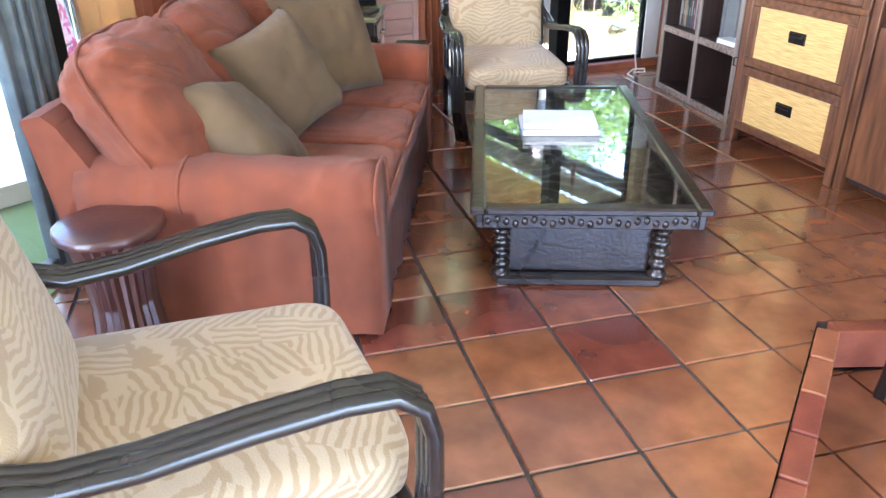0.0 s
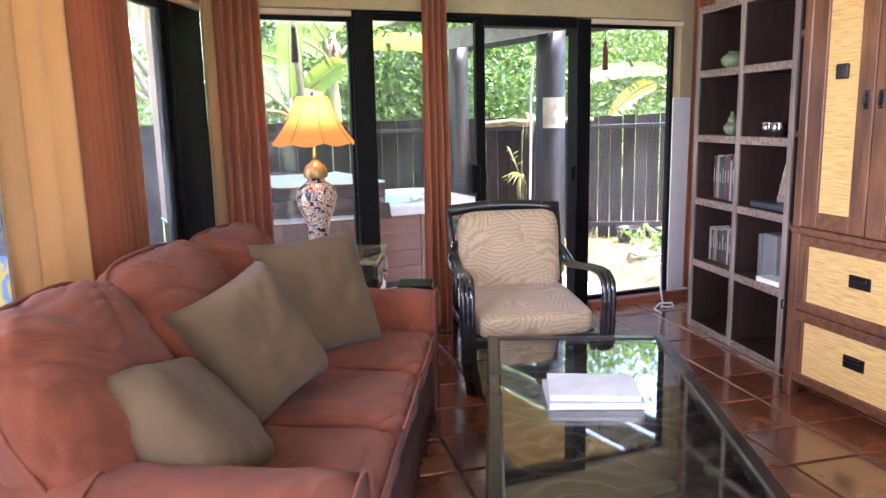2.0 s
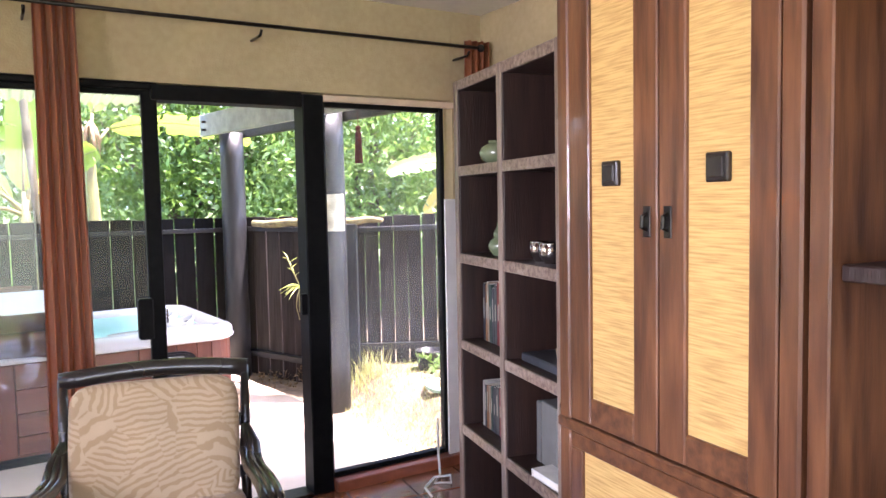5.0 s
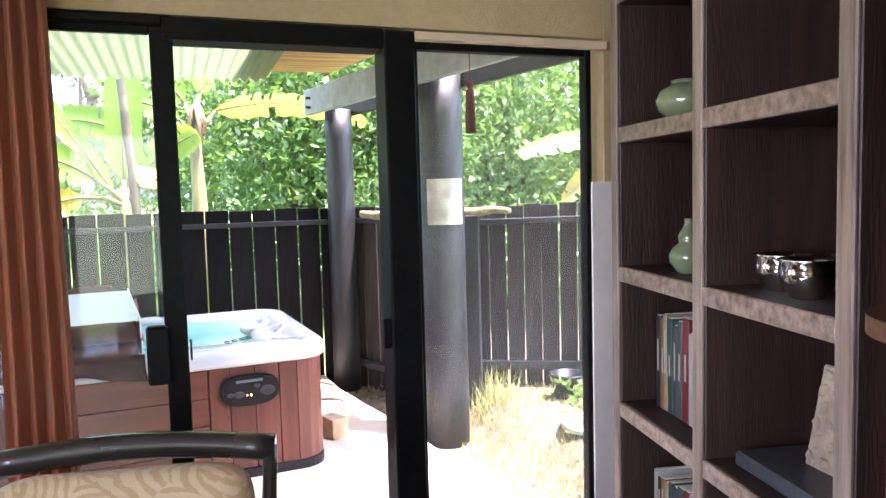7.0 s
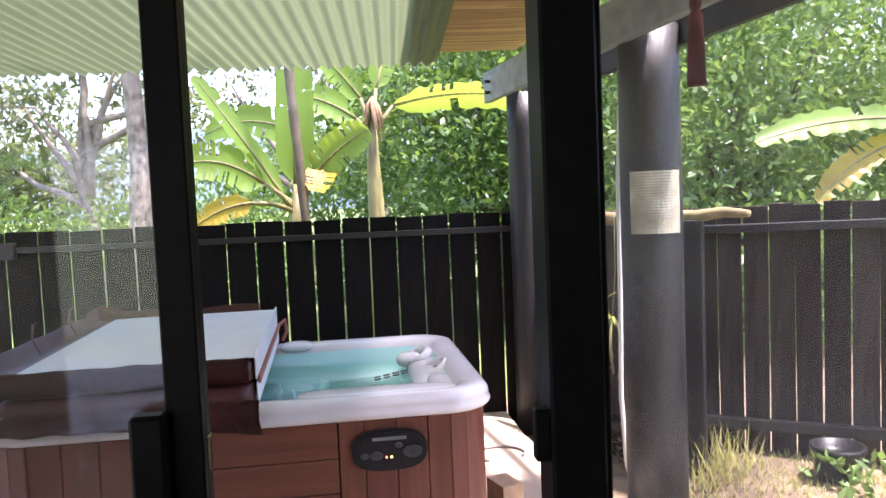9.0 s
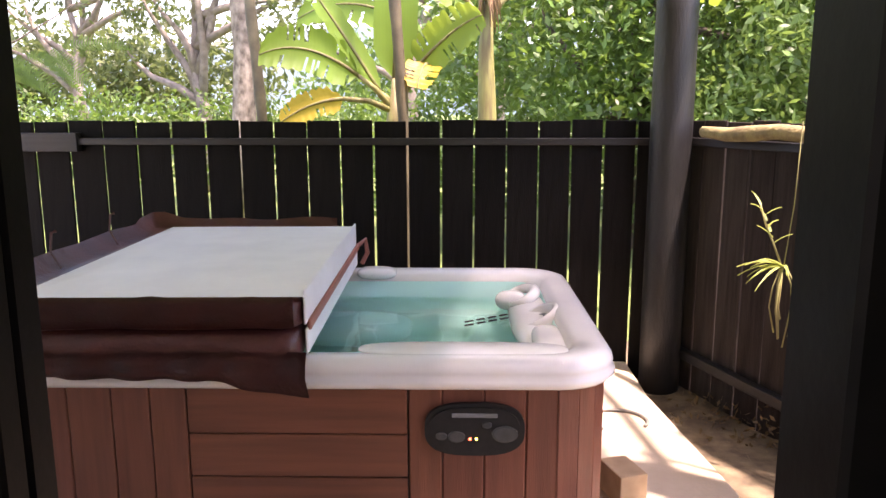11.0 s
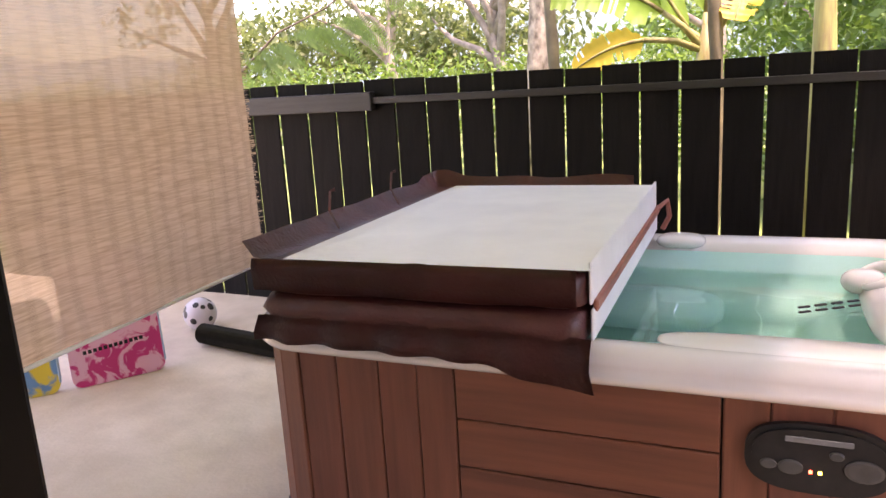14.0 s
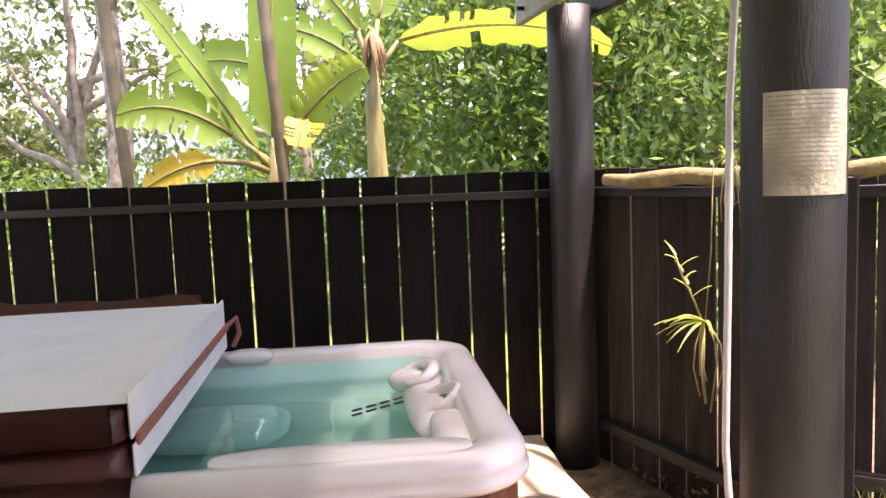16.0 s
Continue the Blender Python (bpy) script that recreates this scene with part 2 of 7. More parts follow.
def woven(name, a, b, gap, su, sv, rough=0.7, axes=("Y", "Z"), clear=0.0):
    """Crossed strands: cane, woven blind. clear: share of light passing straight between the strands."""
    m = bpy.data.materials.new(name)
    nt, n, l, p = nodes_of(m)
    tc = n.new("ShaderNodeTexCoord")
    waves = []
    for ax, sc in zip(axes, (su, sv)):
        w = n.new("ShaderNodeTexWave")
        w.bands_direction, w.inputs["Scale"].default_value = ax, sc
        w.inputs["Distortion"].default_value, w.inputs["Detail"].default_value, w.inputs["Detail Scale"].default_value = 1.6, 2, 1.2
        l.new(tc.outputs["Object"], w.inputs["Vector"])
        waves.append(w)
    mx = n.new("ShaderNodeMath")
    mx.operation = "MAXIMUM"
    l.new(waves[0].outputs[1], mx.inputs[0]), l.new(waves[1].outputs[1], mx.inputs[1])
    mp, ns = n.new("ShaderNodeMapping"), n.new("ShaderNodeTexNoise")
    mp.inputs["Scale"].default_value = (3, 3, 60)
    ns.inputs["Scale"].default_value, ns.inputs["Detail"].default_value = 3.0, 5
    l.new(tc.outputs["Object"], mp.inputs["Vector"]), l.new(mp.outputs[0], ns.inputs["Vector"])
    r1, r2, mix = n.new("ShaderNodeValToRGB"), n.new("ShaderNodeValToRGB"), n.new("ShaderNodeMix")
    r1.color_ramp.elements[0].color, r1.color_ramp.elements[1].color = (*b, 1), (*a, 1)
    r1.color_ramp.elements[0].position, r1.color_ramp.elements[1].position = 0.3, 0.6
    l.new(ns.outputs[0], r1.inputs[0])
    r2.color_ramp.elements[0].position, r2.color_ramp.elements[1].position = 0.1, 0.45
    l.new(mx.outputs[0], r2.inputs[0])
    mix.data_type = "RGBA"
    mix.inputs["A"].default_value = (*gap, 1)
    l.new(r2.outputs[0], mix.inputs["Factor"]), l.new(r1.outputs[0], mix.inputs["B"])
    l.new(mix.outputs["Result"], p.inputs["Base Color"])
    bp = n.new("ShaderNodeBump")
    bp.inputs["Strength"].default_value, bp.inputs["Distance"].default_value = 0.5, 0.004
    l.new(mx.outputs[0], bp.inputs["Height"]), l.new(bp.outputs[0], p.inputs["Normal"])
    p.inputs["Roughness"].default_value = rough
    if clear:
        tr, tl, m1, m2 = n.new("ShaderNodeBsdfTransparent"), n.new("ShaderNodeBsdfTranslucent"), n.new("ShaderNodeMixShader"), n.new("ShaderNodeMixShader")
        l.new(r1.outputs[0], tl.inputs[0])
        m1.inputs[0].default_value = 0.4
        l.new(p.outputs[0], m1.inputs[1]), l.new(tl.outputs[0], m1.inputs[2])
        ml = n.new("ShaderNodeMath")
        ml.operation, ml.inputs[1].default_value = "MULTIPLY", clear
        iv = n.new("ShaderNodeMath")
        iv.operation, iv.inputs[0].default_value = "SUBTRACT", 1.35
        l.new(ns.outputs[0], iv.inputs[1]), l.new(iv.outputs[0], ml.inputs[0])
        l.new(ml.outputs[0], m2.inputs[0]), l.new(m1.outputs[0], m2.inputs[1]), l.new(tr.outputs[0], m2.inputs[2])
        l.new(m2.outputs[0], n["Material Output"].inputs[0])
    return m


WALL = material("wall_paint", (0.47, 0.38, 0.22), (0.43, 0.34, 0.19), 30, 0.85, 0.25, blotch=0.06, fine=120)
CEIL = material("ceiling_paint", (0.8, 0.76, 0.68), (0.77, 0.72, 0.64), 20, 0.9, 0.35, blotch=0.04, fine=70)
WHITE = material("white_paint", (0.78, 0.78, 0.76), (0.72, 0.72, 0.7), 12, 0.6, 0.1, blotch=0.05)
TILE = material("terracotta_tile", (0.27, 0.085, 0.04), (0.16, 0.046, 0.023), 7, 0.22, 0.16, blotch=0.3, fine=18, vary=0.25, coat=1.0)
TILE.node_tree.nodes["Principled BSDF"].inputs["Coat IOR"].default_value = 1.8
TILE.node_tree.nodes["Principled BSDF"].inputs["Coat Roughness"].default_value = 0.14
GROUT = material("grout", (0.07, 0.055, 0.045), (0.04, 0.03, 0.026), 40, 0.8, 0.3)
BRICK = material("edge_brick", (0.33, 0.1, 0.05), (0.22, 0.065, 0.035), 9, 0.35, 0.25, vary=0.2, coat=0.2)
FRAME = material("black_metal_frame", (0.004, 0.0042, 0.0045), (0.007, 0.007, 0.007), 25, 0.5, 0.05, blotch=0.2, spec=0.1)
GREYFRAME = material("grey_metal_frame", (0.16, 0.18, 0.18), (0.1, 0.115, 0.12), 14, 0.5, 0.05)
GLASS = glass_material("window_glass", 0.03)
TABLEGLASS = glass_material("table_glass", 0.004, gloss=0.16)
CURTAIN = material("curtain_cloth", (0.46, 0.17, 0.075), (0.38, 0.13, 0.055), 3, 0.8, 0.25, stretch=(1, 1, 0.05), fine=300, sheen=0.3)
SHEER = material("curtain_lining", (0.62, 0.4, 0.19), (0.55, 0.34, 0.15), 3, 0.85, 0.25, stretch=(1, 1, 0.05), fine=300, sheen=0.3)
SOFA = material("sofa_cloth", (0.2, 0.046, 0.014), (0.145, 0.032, 0.0095), 9, 0.9, 0.5, fine=350, blotch=0.15, sheen=0.08, crease=0.85)
OLIVE = material("olive_cloth", (0.125, 0.074, 0.03), (0.09, 0.052, 0.021), 7, 0.85, 0.4, fine=300, blotch=0.12, sheen=0.08, crease=0.3)
CREAM = patterned("leaf_cloth", (0.46, 0.35, 0.22), (0.36, 0.255, 0.14), 15)
BLACKWOOD = material("black_lacquer_wood", (0.013, 0.012, 0.012), (0.022, 0.018, 0.016), 20, 0.28, 0.08, coat=0.4)
DARKWOOD = material("carved_dark_wood", (0.022, 0.014, 0.011), (0.01, 0.007, 0.006), 18, 0.3, 0.2, coat=0.3)
STOOLWOOD = material("stool_wood", (0.075, 0.028, 0.022), (0.035, 0.014, 0.012), 7, 0.3, 0.12, stretch=(1, 1, 0.2), coat=0.3)
WOOD = material("armoire_wood", (0.175, 0.07, 0.028), (0.06, 0.022, 0.01), 9, 0.38, 0.1, stretch=(3, 3, 0.35), blotch=0.35, coat=0.25)
WOODH = material("armoire_wood_across", (0.175, 0.07, 0.028), (0.06, 0.022, 0.01), 9, 0.38, 0.1, stretch=(3, 0.35, 3), blotch=0.35, coat=0.25)
SHELF = material("shelf_wood", (0.038, 0.017, 0.012), (0.016, 0.008, 0.006), 8, 0.5, 0.25, stretch=(3, 3, 0.3), blotch=0.3)
# Front edges: worn grain, paled further by a grazing highlight painted into the colour.
SHELFEDGE = material("worn_lit_shelf_edge", (0.33, 0.25, 0.2), (0.1, 0.055, 0.04), 7, 0.35, 0.3, stretch=(6, 0.3, 6), fine=40, blotch=0.3)
POSTEDGE = material("worn_lit_upright_edge", (0.32, 0.25, 0.2), (0.1, 0.06, 0.045), 7, 0.45, 0.3, stretch=(6, 6, 0.3), fine=40, blotch=0.3)
CANE = woven("woven_cane", (0.62, 0.4, 0.14), (0.4, 0.23, 0.065), (0.24, 0.13, 0.04), 60, 45)
BLIND = woven("woven_blind", (0.5, 0.36, 0.26), (0.34, 0.235, 0.16), (0.2, 0.135, 0.09), 3.2, 70, clear=0.07)
IRON = material("dark_iron", (0.05, 0.045, 0.04), (0.03, 0.026, 0.024), 30, 0.35, 0.1, metal=0.9)
CHROME = material("chrome", (0.75, 0.74, 0.72), (0.6, 0.6, 0.58), 20, 0.12, 0.02, metal=1.0)
BRASS = material("brass", (0.7, 0.45, 0.14), (0.5, 0.3, 0.09), 20, 0.25, 0.03, metal=1.0)
CELADON = material("celadon_glaze", (0.16, 0.2, 0.11), (0.1, 0.13, 0.07), 15, 0.2, 0.05, coat=0.5)
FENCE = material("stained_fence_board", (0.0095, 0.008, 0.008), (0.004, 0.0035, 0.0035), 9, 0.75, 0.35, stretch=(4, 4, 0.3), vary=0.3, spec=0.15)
# Side boards: the dark fence colour lightened, with haze put into it.
FENCESIDE = material("haze_lifted_fence_board", (0.05, 0.04, 0.035), (0.024, 0.018, 0.016), 9, 0.8, 0.35, stretch=(4, 4, 0.3), vary=0.3, spec=0.15)
FENCERAIL = material("fence_rail_wood", (0.02, 0.018, 0.018), (0.009, 0.008, 0.008), 9, 0.45, 0.3, stretch=(0.3, 4, 4))
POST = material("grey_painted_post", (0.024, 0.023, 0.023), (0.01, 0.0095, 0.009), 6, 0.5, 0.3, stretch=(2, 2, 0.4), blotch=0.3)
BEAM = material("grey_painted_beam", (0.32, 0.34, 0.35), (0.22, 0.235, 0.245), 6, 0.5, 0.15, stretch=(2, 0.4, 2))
TUBWOOD = material("tub_cabinet_wood", (0.2, 0.066, 0.037), (0.13, 0.042, 0.024), 7, 0.5, 0.15, stretch=(4, 4, 0.25), blotch=0.15, vary=0.08)
TUBWOODH = material("tub_cabinet_wood_across", (0.19, 0.062, 0.035), (0.125, 0.04, 0.023), 7, 0.5, 0.15, stretch=(0.25, 4, 4), blotch=0.15, vary=0.06)
SHELL = material("pearl_shell", (0.76, 0.73, 0.72), (0.68, 0.65, 0.64), 3, 0.18, 0.03, blotch=0.06, coat=0.5)
SHELLIN = material("pearl_shell_inside", (0.55, 0.87, 0.82), (0.48, 0.82, 0.77), 3, 0.25, 0.03, blotch=0.06)
VINYL = material("brown_vinyl", (0.1, 0.027, 0.023), (0.055, 0.016, 0.014), 6, 0.38, 0.3, fine=90, blotch=0.25)
VINYLIN = material("red_brown_vinyl", (0.17, 0.06, 0.05), (0.1, 0.035, 0.03), 6, 0.35, 0.3, fine=90)
STRAP = material("salmon_webbing", (0.36, 0.12, 0.085), (0.28, 0.09, 0.065), 6, 0.5, 0.25, fine=90)
FOAM = material("white_cover_sheet", (0.84, 0.84, 0.86), (0.76, 0.76, 0.79), 5, 0.45, 0.2, fine=30, blotch=0.05)
CONCRETE = material("patio_concrete", (0.66, 0.55, 0.42), (0.54, 0.44, 0.32), 5, 0.8, 0.25, blotch=0.2, fine=50)
SOIL = material("garden_soil", (0.22, 0.165, 0.1), (0.1, 0.072, 0.045), 12, 0.95, 0.8, fine=30, blotch=0.4)
LAWN = material("lawn", (0.14, 0.19, 0.045), (0.1, 0.14, 0.035), 2, 0.95, 0.8, fine=50, blotch=0.3)
DRYGRASS = leaf_material("grass_blades", (0.3, 0.34, 0.1), (0.5, 0.42, 0.2), (0.4, 0.42, 0.14))
LEAF_D = leaf_material("dark_leaves", (0.12, 0.22, 0.055), (0.035, 0.08, 0.02), (0.22, 0.36, 0.06), share=0.32)
LEAF_L = leaf_material("light_leaves", (0.17, 0.28, 0.08), (0.06, 0.12, 0.035), (0.24, 0.37, 0.08), share=0.35)
LEAF_G = leaf_material("olive_leaves", (0.12, 0.15, 0.055), (0.05, 0.07, 0.025), (0.17, 0.22, 0.07))
LEAF_H = leaf_material("hedge_leaves", (0.11, 0.19, 0.04), (0.045, 0.09, 0.02), (0.17, 0.28, 0.05))
BANANA = leaf_material("banana_leaf", (0.2, 0.33, 0.045), (0.14, 0.25, 0.035), (0.36, 0.5, 0.06), ribs=12)
BANANAY = leaf_material("yellowing_banana_leaf", (0.55, 0.42, 0.06), (0.45, 0.3, 0.05), (0.75, 0.55, 0.08), ribs=12)
STEM = material("banana_stem", (0.3, 0.3, 0.1), (0.17, 0.13, 0.06), 8, 0.6, 0.3, stretch=(3, 3, 0.4))
BARK = material("bark", (0.17, 0.13, 0.1), (0.07, 0.055, 0.042), 7, 0.9, 0.9, stretch=(1, 1, 0.35), fine=25)
POLEWOOD = material("slim_palm_trunk", (0.17, 0.14, 0.08), (0.09, 0.075, 0.045), 7, 0.7, 0.3)
ROOF = leaf_material("green_roof_sheet", (0.16, 0.19, 0.1), (0.16, 0.19, 0.1), (0.12, 0.15, 0.08), vary=0.12)
BAMBOO = material("bamboo_strips", (0.6, 0.4, 0.19), (0.42, 0.26, 0.11), 5, 0.6, 0.2, stretch=(0.4, 6, 6), vary=0.25)
PAPER = material("book_paper", (0.75, 0.72, 0.66), (0.68, 0.64, 0.57), 20, 0.8, 0.1)
PORCELAIN = porcelain("painted_porcelain")
REDVINYL = material("red_plastic", (0.6, 0.03, 0.03), (0.5, 0.02, 0.025), 10, 0.4, 0.05)
BLACKPLASTIC = material("black_plastic", (0.01, 0.01, 0.011), (0.016, 0.016, 0.017), 30, 0.42, 0.05, spec=0.3)
GREYPLASTIC = material("grey_plastic", (0.16, 0.17, 0.18), (0.12, 0.125, 0.13), 30, 0.4, 0.05)
BUTTON = material("dark_grey_button", (0.045, 0.048, 0.05), (0.03, 0.032, 0.034), 30, 0.35, 0.05)
SILVER = material("ribbed_duct_silver", (0.6, 0.6, 0.6), (0.45, 0.45, 0.45), 30, 0.3, 0.05, metal=0.9)


# ---- shape helpers ----
def bm_new():
    return bmesh.new()


def cbox(bm, x0, x1, y0, y1, z0, z1, r=0.004, m=None):
    """Box with chamfered edges."""
    r = min(r, (x1 - x0) * 0.45, (y1 - y0) * 0.45, (z1 - z0) * 0.45)
    c, h = Vector(((x0 + x1) / 2, (y0 + y1) / 2, (z0 + z1) / 2)), ((x1 - x0) / 2, (y1 - y0) / 2, (z1 - z0) / 2)
    v = {}
    for sx in (-1, 1):
        for sy in (-1, 1):
            for sz in (-1, 1):
                for ax in range(3):
                    s = (sx, sy, sz)
                    p = Vector([s[k] * (h[k] if k == ax else h[k] - r) for k in range(3)]) + c
                    v[s, ax] = bm.verts.new(m @ p if m else p)
    for ax in range(3):
        o1, o2 = (ax + 1) % 3, (ax + 2) % 3
        for sg in (-1, 1):
            q = []
            for a, b in ((-1, -1), (1, -1), (1, 1), (-1, 1)):
                s = [0, 0, 0]
                s[ax], s[o1], s[o2] = sg, a, b
                q.append(v[tuple(s), ax])
            bm.faces.new(q if sg > 0 else q[::-1])
        for a in (-1, 1):
            for b in (-1, 1):
                s0, s1 = [0, 0, 0], [0, 0, 0]
                s0[o1] = s1[o1] = a
                s0[o2] = s1[o2] = b
                s0[ax], s1[ax] = -1, 1
                q = [v[tuple(s0), o1], v[tuple(s1), o1], v[tuple(s1), o2], v[tuple(s0), o2]]
                bm.faces.new(q if a * b < 0 else q[::-1])
    for sx in (-1, 1):
        for sy in (-1, 1):
            for sz in (-1, 1):
                q = [v[(sx, sy, sz), k] for k in range(3)]
                bm.faces.new(q if sx * sy * sz > 0 else q[::-1])
    return bm


def sweep(bm, pts, rad, n=10, m=None, flat=1.0):
    """Round bar along points; rad one number or one for each point."""
    pts = [Vector(p) for p in pts]
    rads = [rad] * len(pts) if isinstance(rad, (int, float)) else rad
    rings, up = [], None
    for i, p in enumerate(pts):
        d = (pts[min(i + 1, len(pts) - 1)] - pts[max(i - 1, 0)]).normalized()
        if up is None:
            up = Vector((0, 0, 1)) if abs(d.z) < 0.9 else Vector((1, 0, 0))
        side = d.cross(up).normalized()
        up = side.cross(d).normalized()
        ring = []
        for k in range(n):
            a = 2 * math.pi * k / n
            q = p + (side * math.cos(a) + up * math.sin(a) * flat) * rads[i]
            ring.append(bm.verts.new(m @ q if m else q))
        rings.append(ring)
    for r0, r1 in zip(rings, rings[1:]):
        for k in range(n):
            bm.faces.new((r0[k], r0[(k + 1) % n], r1[(k + 1) % n], r1[k]))
    bm.faces.new(rings[0][::-1]), bm.faces.new(rings[-1])
    return bm


def lathe(bm, prof, n=24, m=None, wob=0.0, lobes=0):
    """Turned shape from (radius, height) pairs, closed top and bottom."""
    rings = []
    for r, z in prof:
        ring = []
        for k in range(n):
            a = 2 * math.pi * k / n
            rr = r * (1 + (wob * abs(math.sin(lobes * a / 2)) - wob if lobes else 0))
            p = Vector((rr * math.cos(a), rr * math.sin(a), z))
            ring.append(bm.verts.new(m @ p if m else p))
        rings.append(ring)
    for r0, r1 in zip(rings, rings[1:]):
        for k in range(n):
            bm.faces.new((r0[k], r0[(k + 1) % n], r1[(k + 1) % n], r1[k]))
    bm.faces.new(rings[0][::-1]), bm.faces.new(rings[-1])
    return bm


def cushion(bm, sx, sy, sz, m=None, e=0.35, n=22, wrinkle=0.006, crown=0.0, freq=9.0, folds=0.0):
    """Stuffed block: a rounded box with swelling faces and creases."""
    def sp(v, k):
        return math.copysign(abs(v) ** k, v)
    rings = []
    for i in range(1, n):
        ph = -math.pi / 2 + math.pi * i / n
        ring = []
        for k in range(2 * n):
            th = math.pi * k / n
            x = sx * sp(math.cos(ph), e) * sp(math.cos(th), e)
            y = sy * sp(math.cos(ph), e) * sp(math.sin(th), e)
            z = sz * sp(math.sin(ph), e * 1.6)
            u = (1 - (x / sx) ** 2) * (1 - (y / sy) ** 2)
            z *= 1 + crown * u
            p = Vector((x, y, z))
            w = noise.noise(Vector((x * freq, y * freq * 0.5, z * freq + sx * 7))) + 0.5 * noise.noise(p * freq * 2.7)
            if folds:                              # pulled cloth: sharp ridges running across the width
                q = Vector((x * 3.5 + y * 4.0 + sx * 31 + freq, y * 12.0 - abs(x) * 8.0, z * 7.0 + freq))
                w2 = (1 - min(1, abs(noise.noise(q)) * 2.6)) ** 2 + 0.6 * (1 - min(1, abs(noise.noise(q * 1.9 + Vector((5, 3, freq)))) * 2.6)) ** 2
                p -= p.normalized() * w2 * folds
                w3 = max(0.0, math.sin(62 * y + 26 * x + 13 * noise.noise(Vector((x * 4, y * 3, freq))))) ** 5
                p -= p.normalized() * w3 * folds * 1.1 * max(0.0, noise.noise(Vector((x * 4 + freq, y * 5, 2.0))) + 0.25)
            p += p.normalized() * w * wrinkle
            ring.append(bm.verts.new(m @ p if m else p))
        rings.append(ring)
    for r0, r1 in zip(rings, rings[1:]):
        for k in range(2 * n):
            bm.faces.new((r0[k], r0[(k + 1) % (2 * n)], r1[(k + 1) % (2 * n)], r1[k]))
    bm.faces.new(rings[0][::-1]), bm.faces.new(rings[-1])
    return bm


def pillow(bm, s, t, m=None, n=22, wrinkle=0.008, seed=0.0):
    """Square scatter pillow: pinched corners, plump middle."""
    top, bot = {}, {}
    for i in range(n + 1):
        for j in range(n + 1):
            u, v = 2 * i / n - 1, 2 * j / n - 1
            k = 1 - 0.09 * (1 - abs(u) ** 2) * abs(v) ** 3
            h = 1 - 0.09 * (1 - abs(v) ** 2) * abs(u) ** 3
            th = t * max(0.0, (1 - u ** 4) * (1 - v ** 4)) ** 0.55
            w = noise.noise(Vector((u * 3 + seed, v * 3, seed))) * wrinkle * 1.5 + noise.noise(Vector((u * 9, v * 4 + seed, 1))) * wrinkle
            edge = i in (0, n) or j in (0, n)
            p = Vector((u * s * h, v * s * k, (0 if edge else th + w)))
            top[i, j] = bm.verts.new(m @ p if m else p)
            if edge:
                bot[i, j] = top[i, j]
            else:
                q = Vector((p.x, p.y, -th + w * 0.5))
                bot[i, j] = bm.verts.new(m @ q if m else q)
    for i in range(n):
        for j in range(n):
            bm.faces.new((top[i, j], top[i + 1, j], top[i + 1, j + 1], top[i, j + 1]))
            bm.faces.new((bot[i, j + 1], bot[i + 1, j + 1], bot[i + 1, j], bot[i, j]))
    return bm


def prism(bm, poly, z0, z1, m=None):
    """Upright block on a flat outline, given anticlockwise."""
    lo = [bm.verts.new(m @ Vector((x, y, z0)) if m else (x, y, z0)) for x, y in poly]
    hi = [bm.verts.new(m @ Vector((x, y, z1)) if m else (x, y, z1)) for x, y in poly]
    k = len(poly)
    bm.faces.new(lo[::-1]), bm.faces.new(hi)
    for i in range(k):
        bm.faces.new((lo[i], lo[(i + 1) % k], hi[(i + 1) % k], hi[i]))
    return bm


def mesh_of(name, bm, mat, smooth=False):
    me = bpy.data.meshes.new(name)
    if smooth:
        for f in bm.faces:
            f.smooth = True
    bm.to_mesh(me)
    bm.free()
    me.materials.append(mat)
    return me


def part(name, bm, mat, parent=None, label="", smooth=False):
    ob = new(name, mesh_of(name, bm, mat, smooth))
    ob.parent = parent
    if label:
        tagged(ob, label)
    return ob


def thing(name, label, category, m=None, group="", kind=""):
    ob = new(name)
    ob.empty_display_size = 0.1
    if m:
        ob.matrix_world = m
    return tagged(ob, label, category, group, kind)


def setting(name, bm, mat, label="", category="", smooth=False, m=None):
    ob = part(name, bm, mat, None, "", smooth)
    if m:
        ob.matrix_world = m
    return tagged(ob, label, category, kind="structure")


def box(x0, x1, y0, y1, z0, z1, r=0.004, m=None):
    return cbox(bm_new(), x0, x1, y0, y1, z0, z1, r, m)


def quads(name, verts, faces, mat, parent=None, smooth=False):
    me = bpy.data.meshes.new(name)
    me.from_pydata(verts, [], faces)
    me.materials.append(mat)
    if smooth:
        me.polygons.foreach_set("use_smooth", [True] * len(me.polygons))
    me.update()
    ob = new(name, me)
    ob.parent = parent
    return ob


# ---- the room ----
GY, RX, BY, CH = 5.84, 5.31, -1.5, 2.6           # glass wall, right wall, rear wall, ceiling height
LC = Vector((1.70, 5.84, 0))                      # corner of glass wall and slanting left wall
LD = Vector((-0.4226, -0.9063, 0))                # along the left wall, away from the corner
LLEN = (GY - BY) / 0.9063
LEND = LC + LD * LLEN
LM = Matrix.Translation(LC) @ Matrix.Rotation(math.atan2(LD.y, LD.x), 4, "Z")   # x runs along the left wall, y points indoors
STEP = Vector((3.14, 2.085, 0))                      # corner of the lower floor
SA, SB = Vector((-0.802, -0.597, 0)), Vector((0.597, -0.802, 0))
SC, NC = Vector((0.93, -0.37, 0)), Vector((0.37, 0.93, 0))
LOW = -0.16

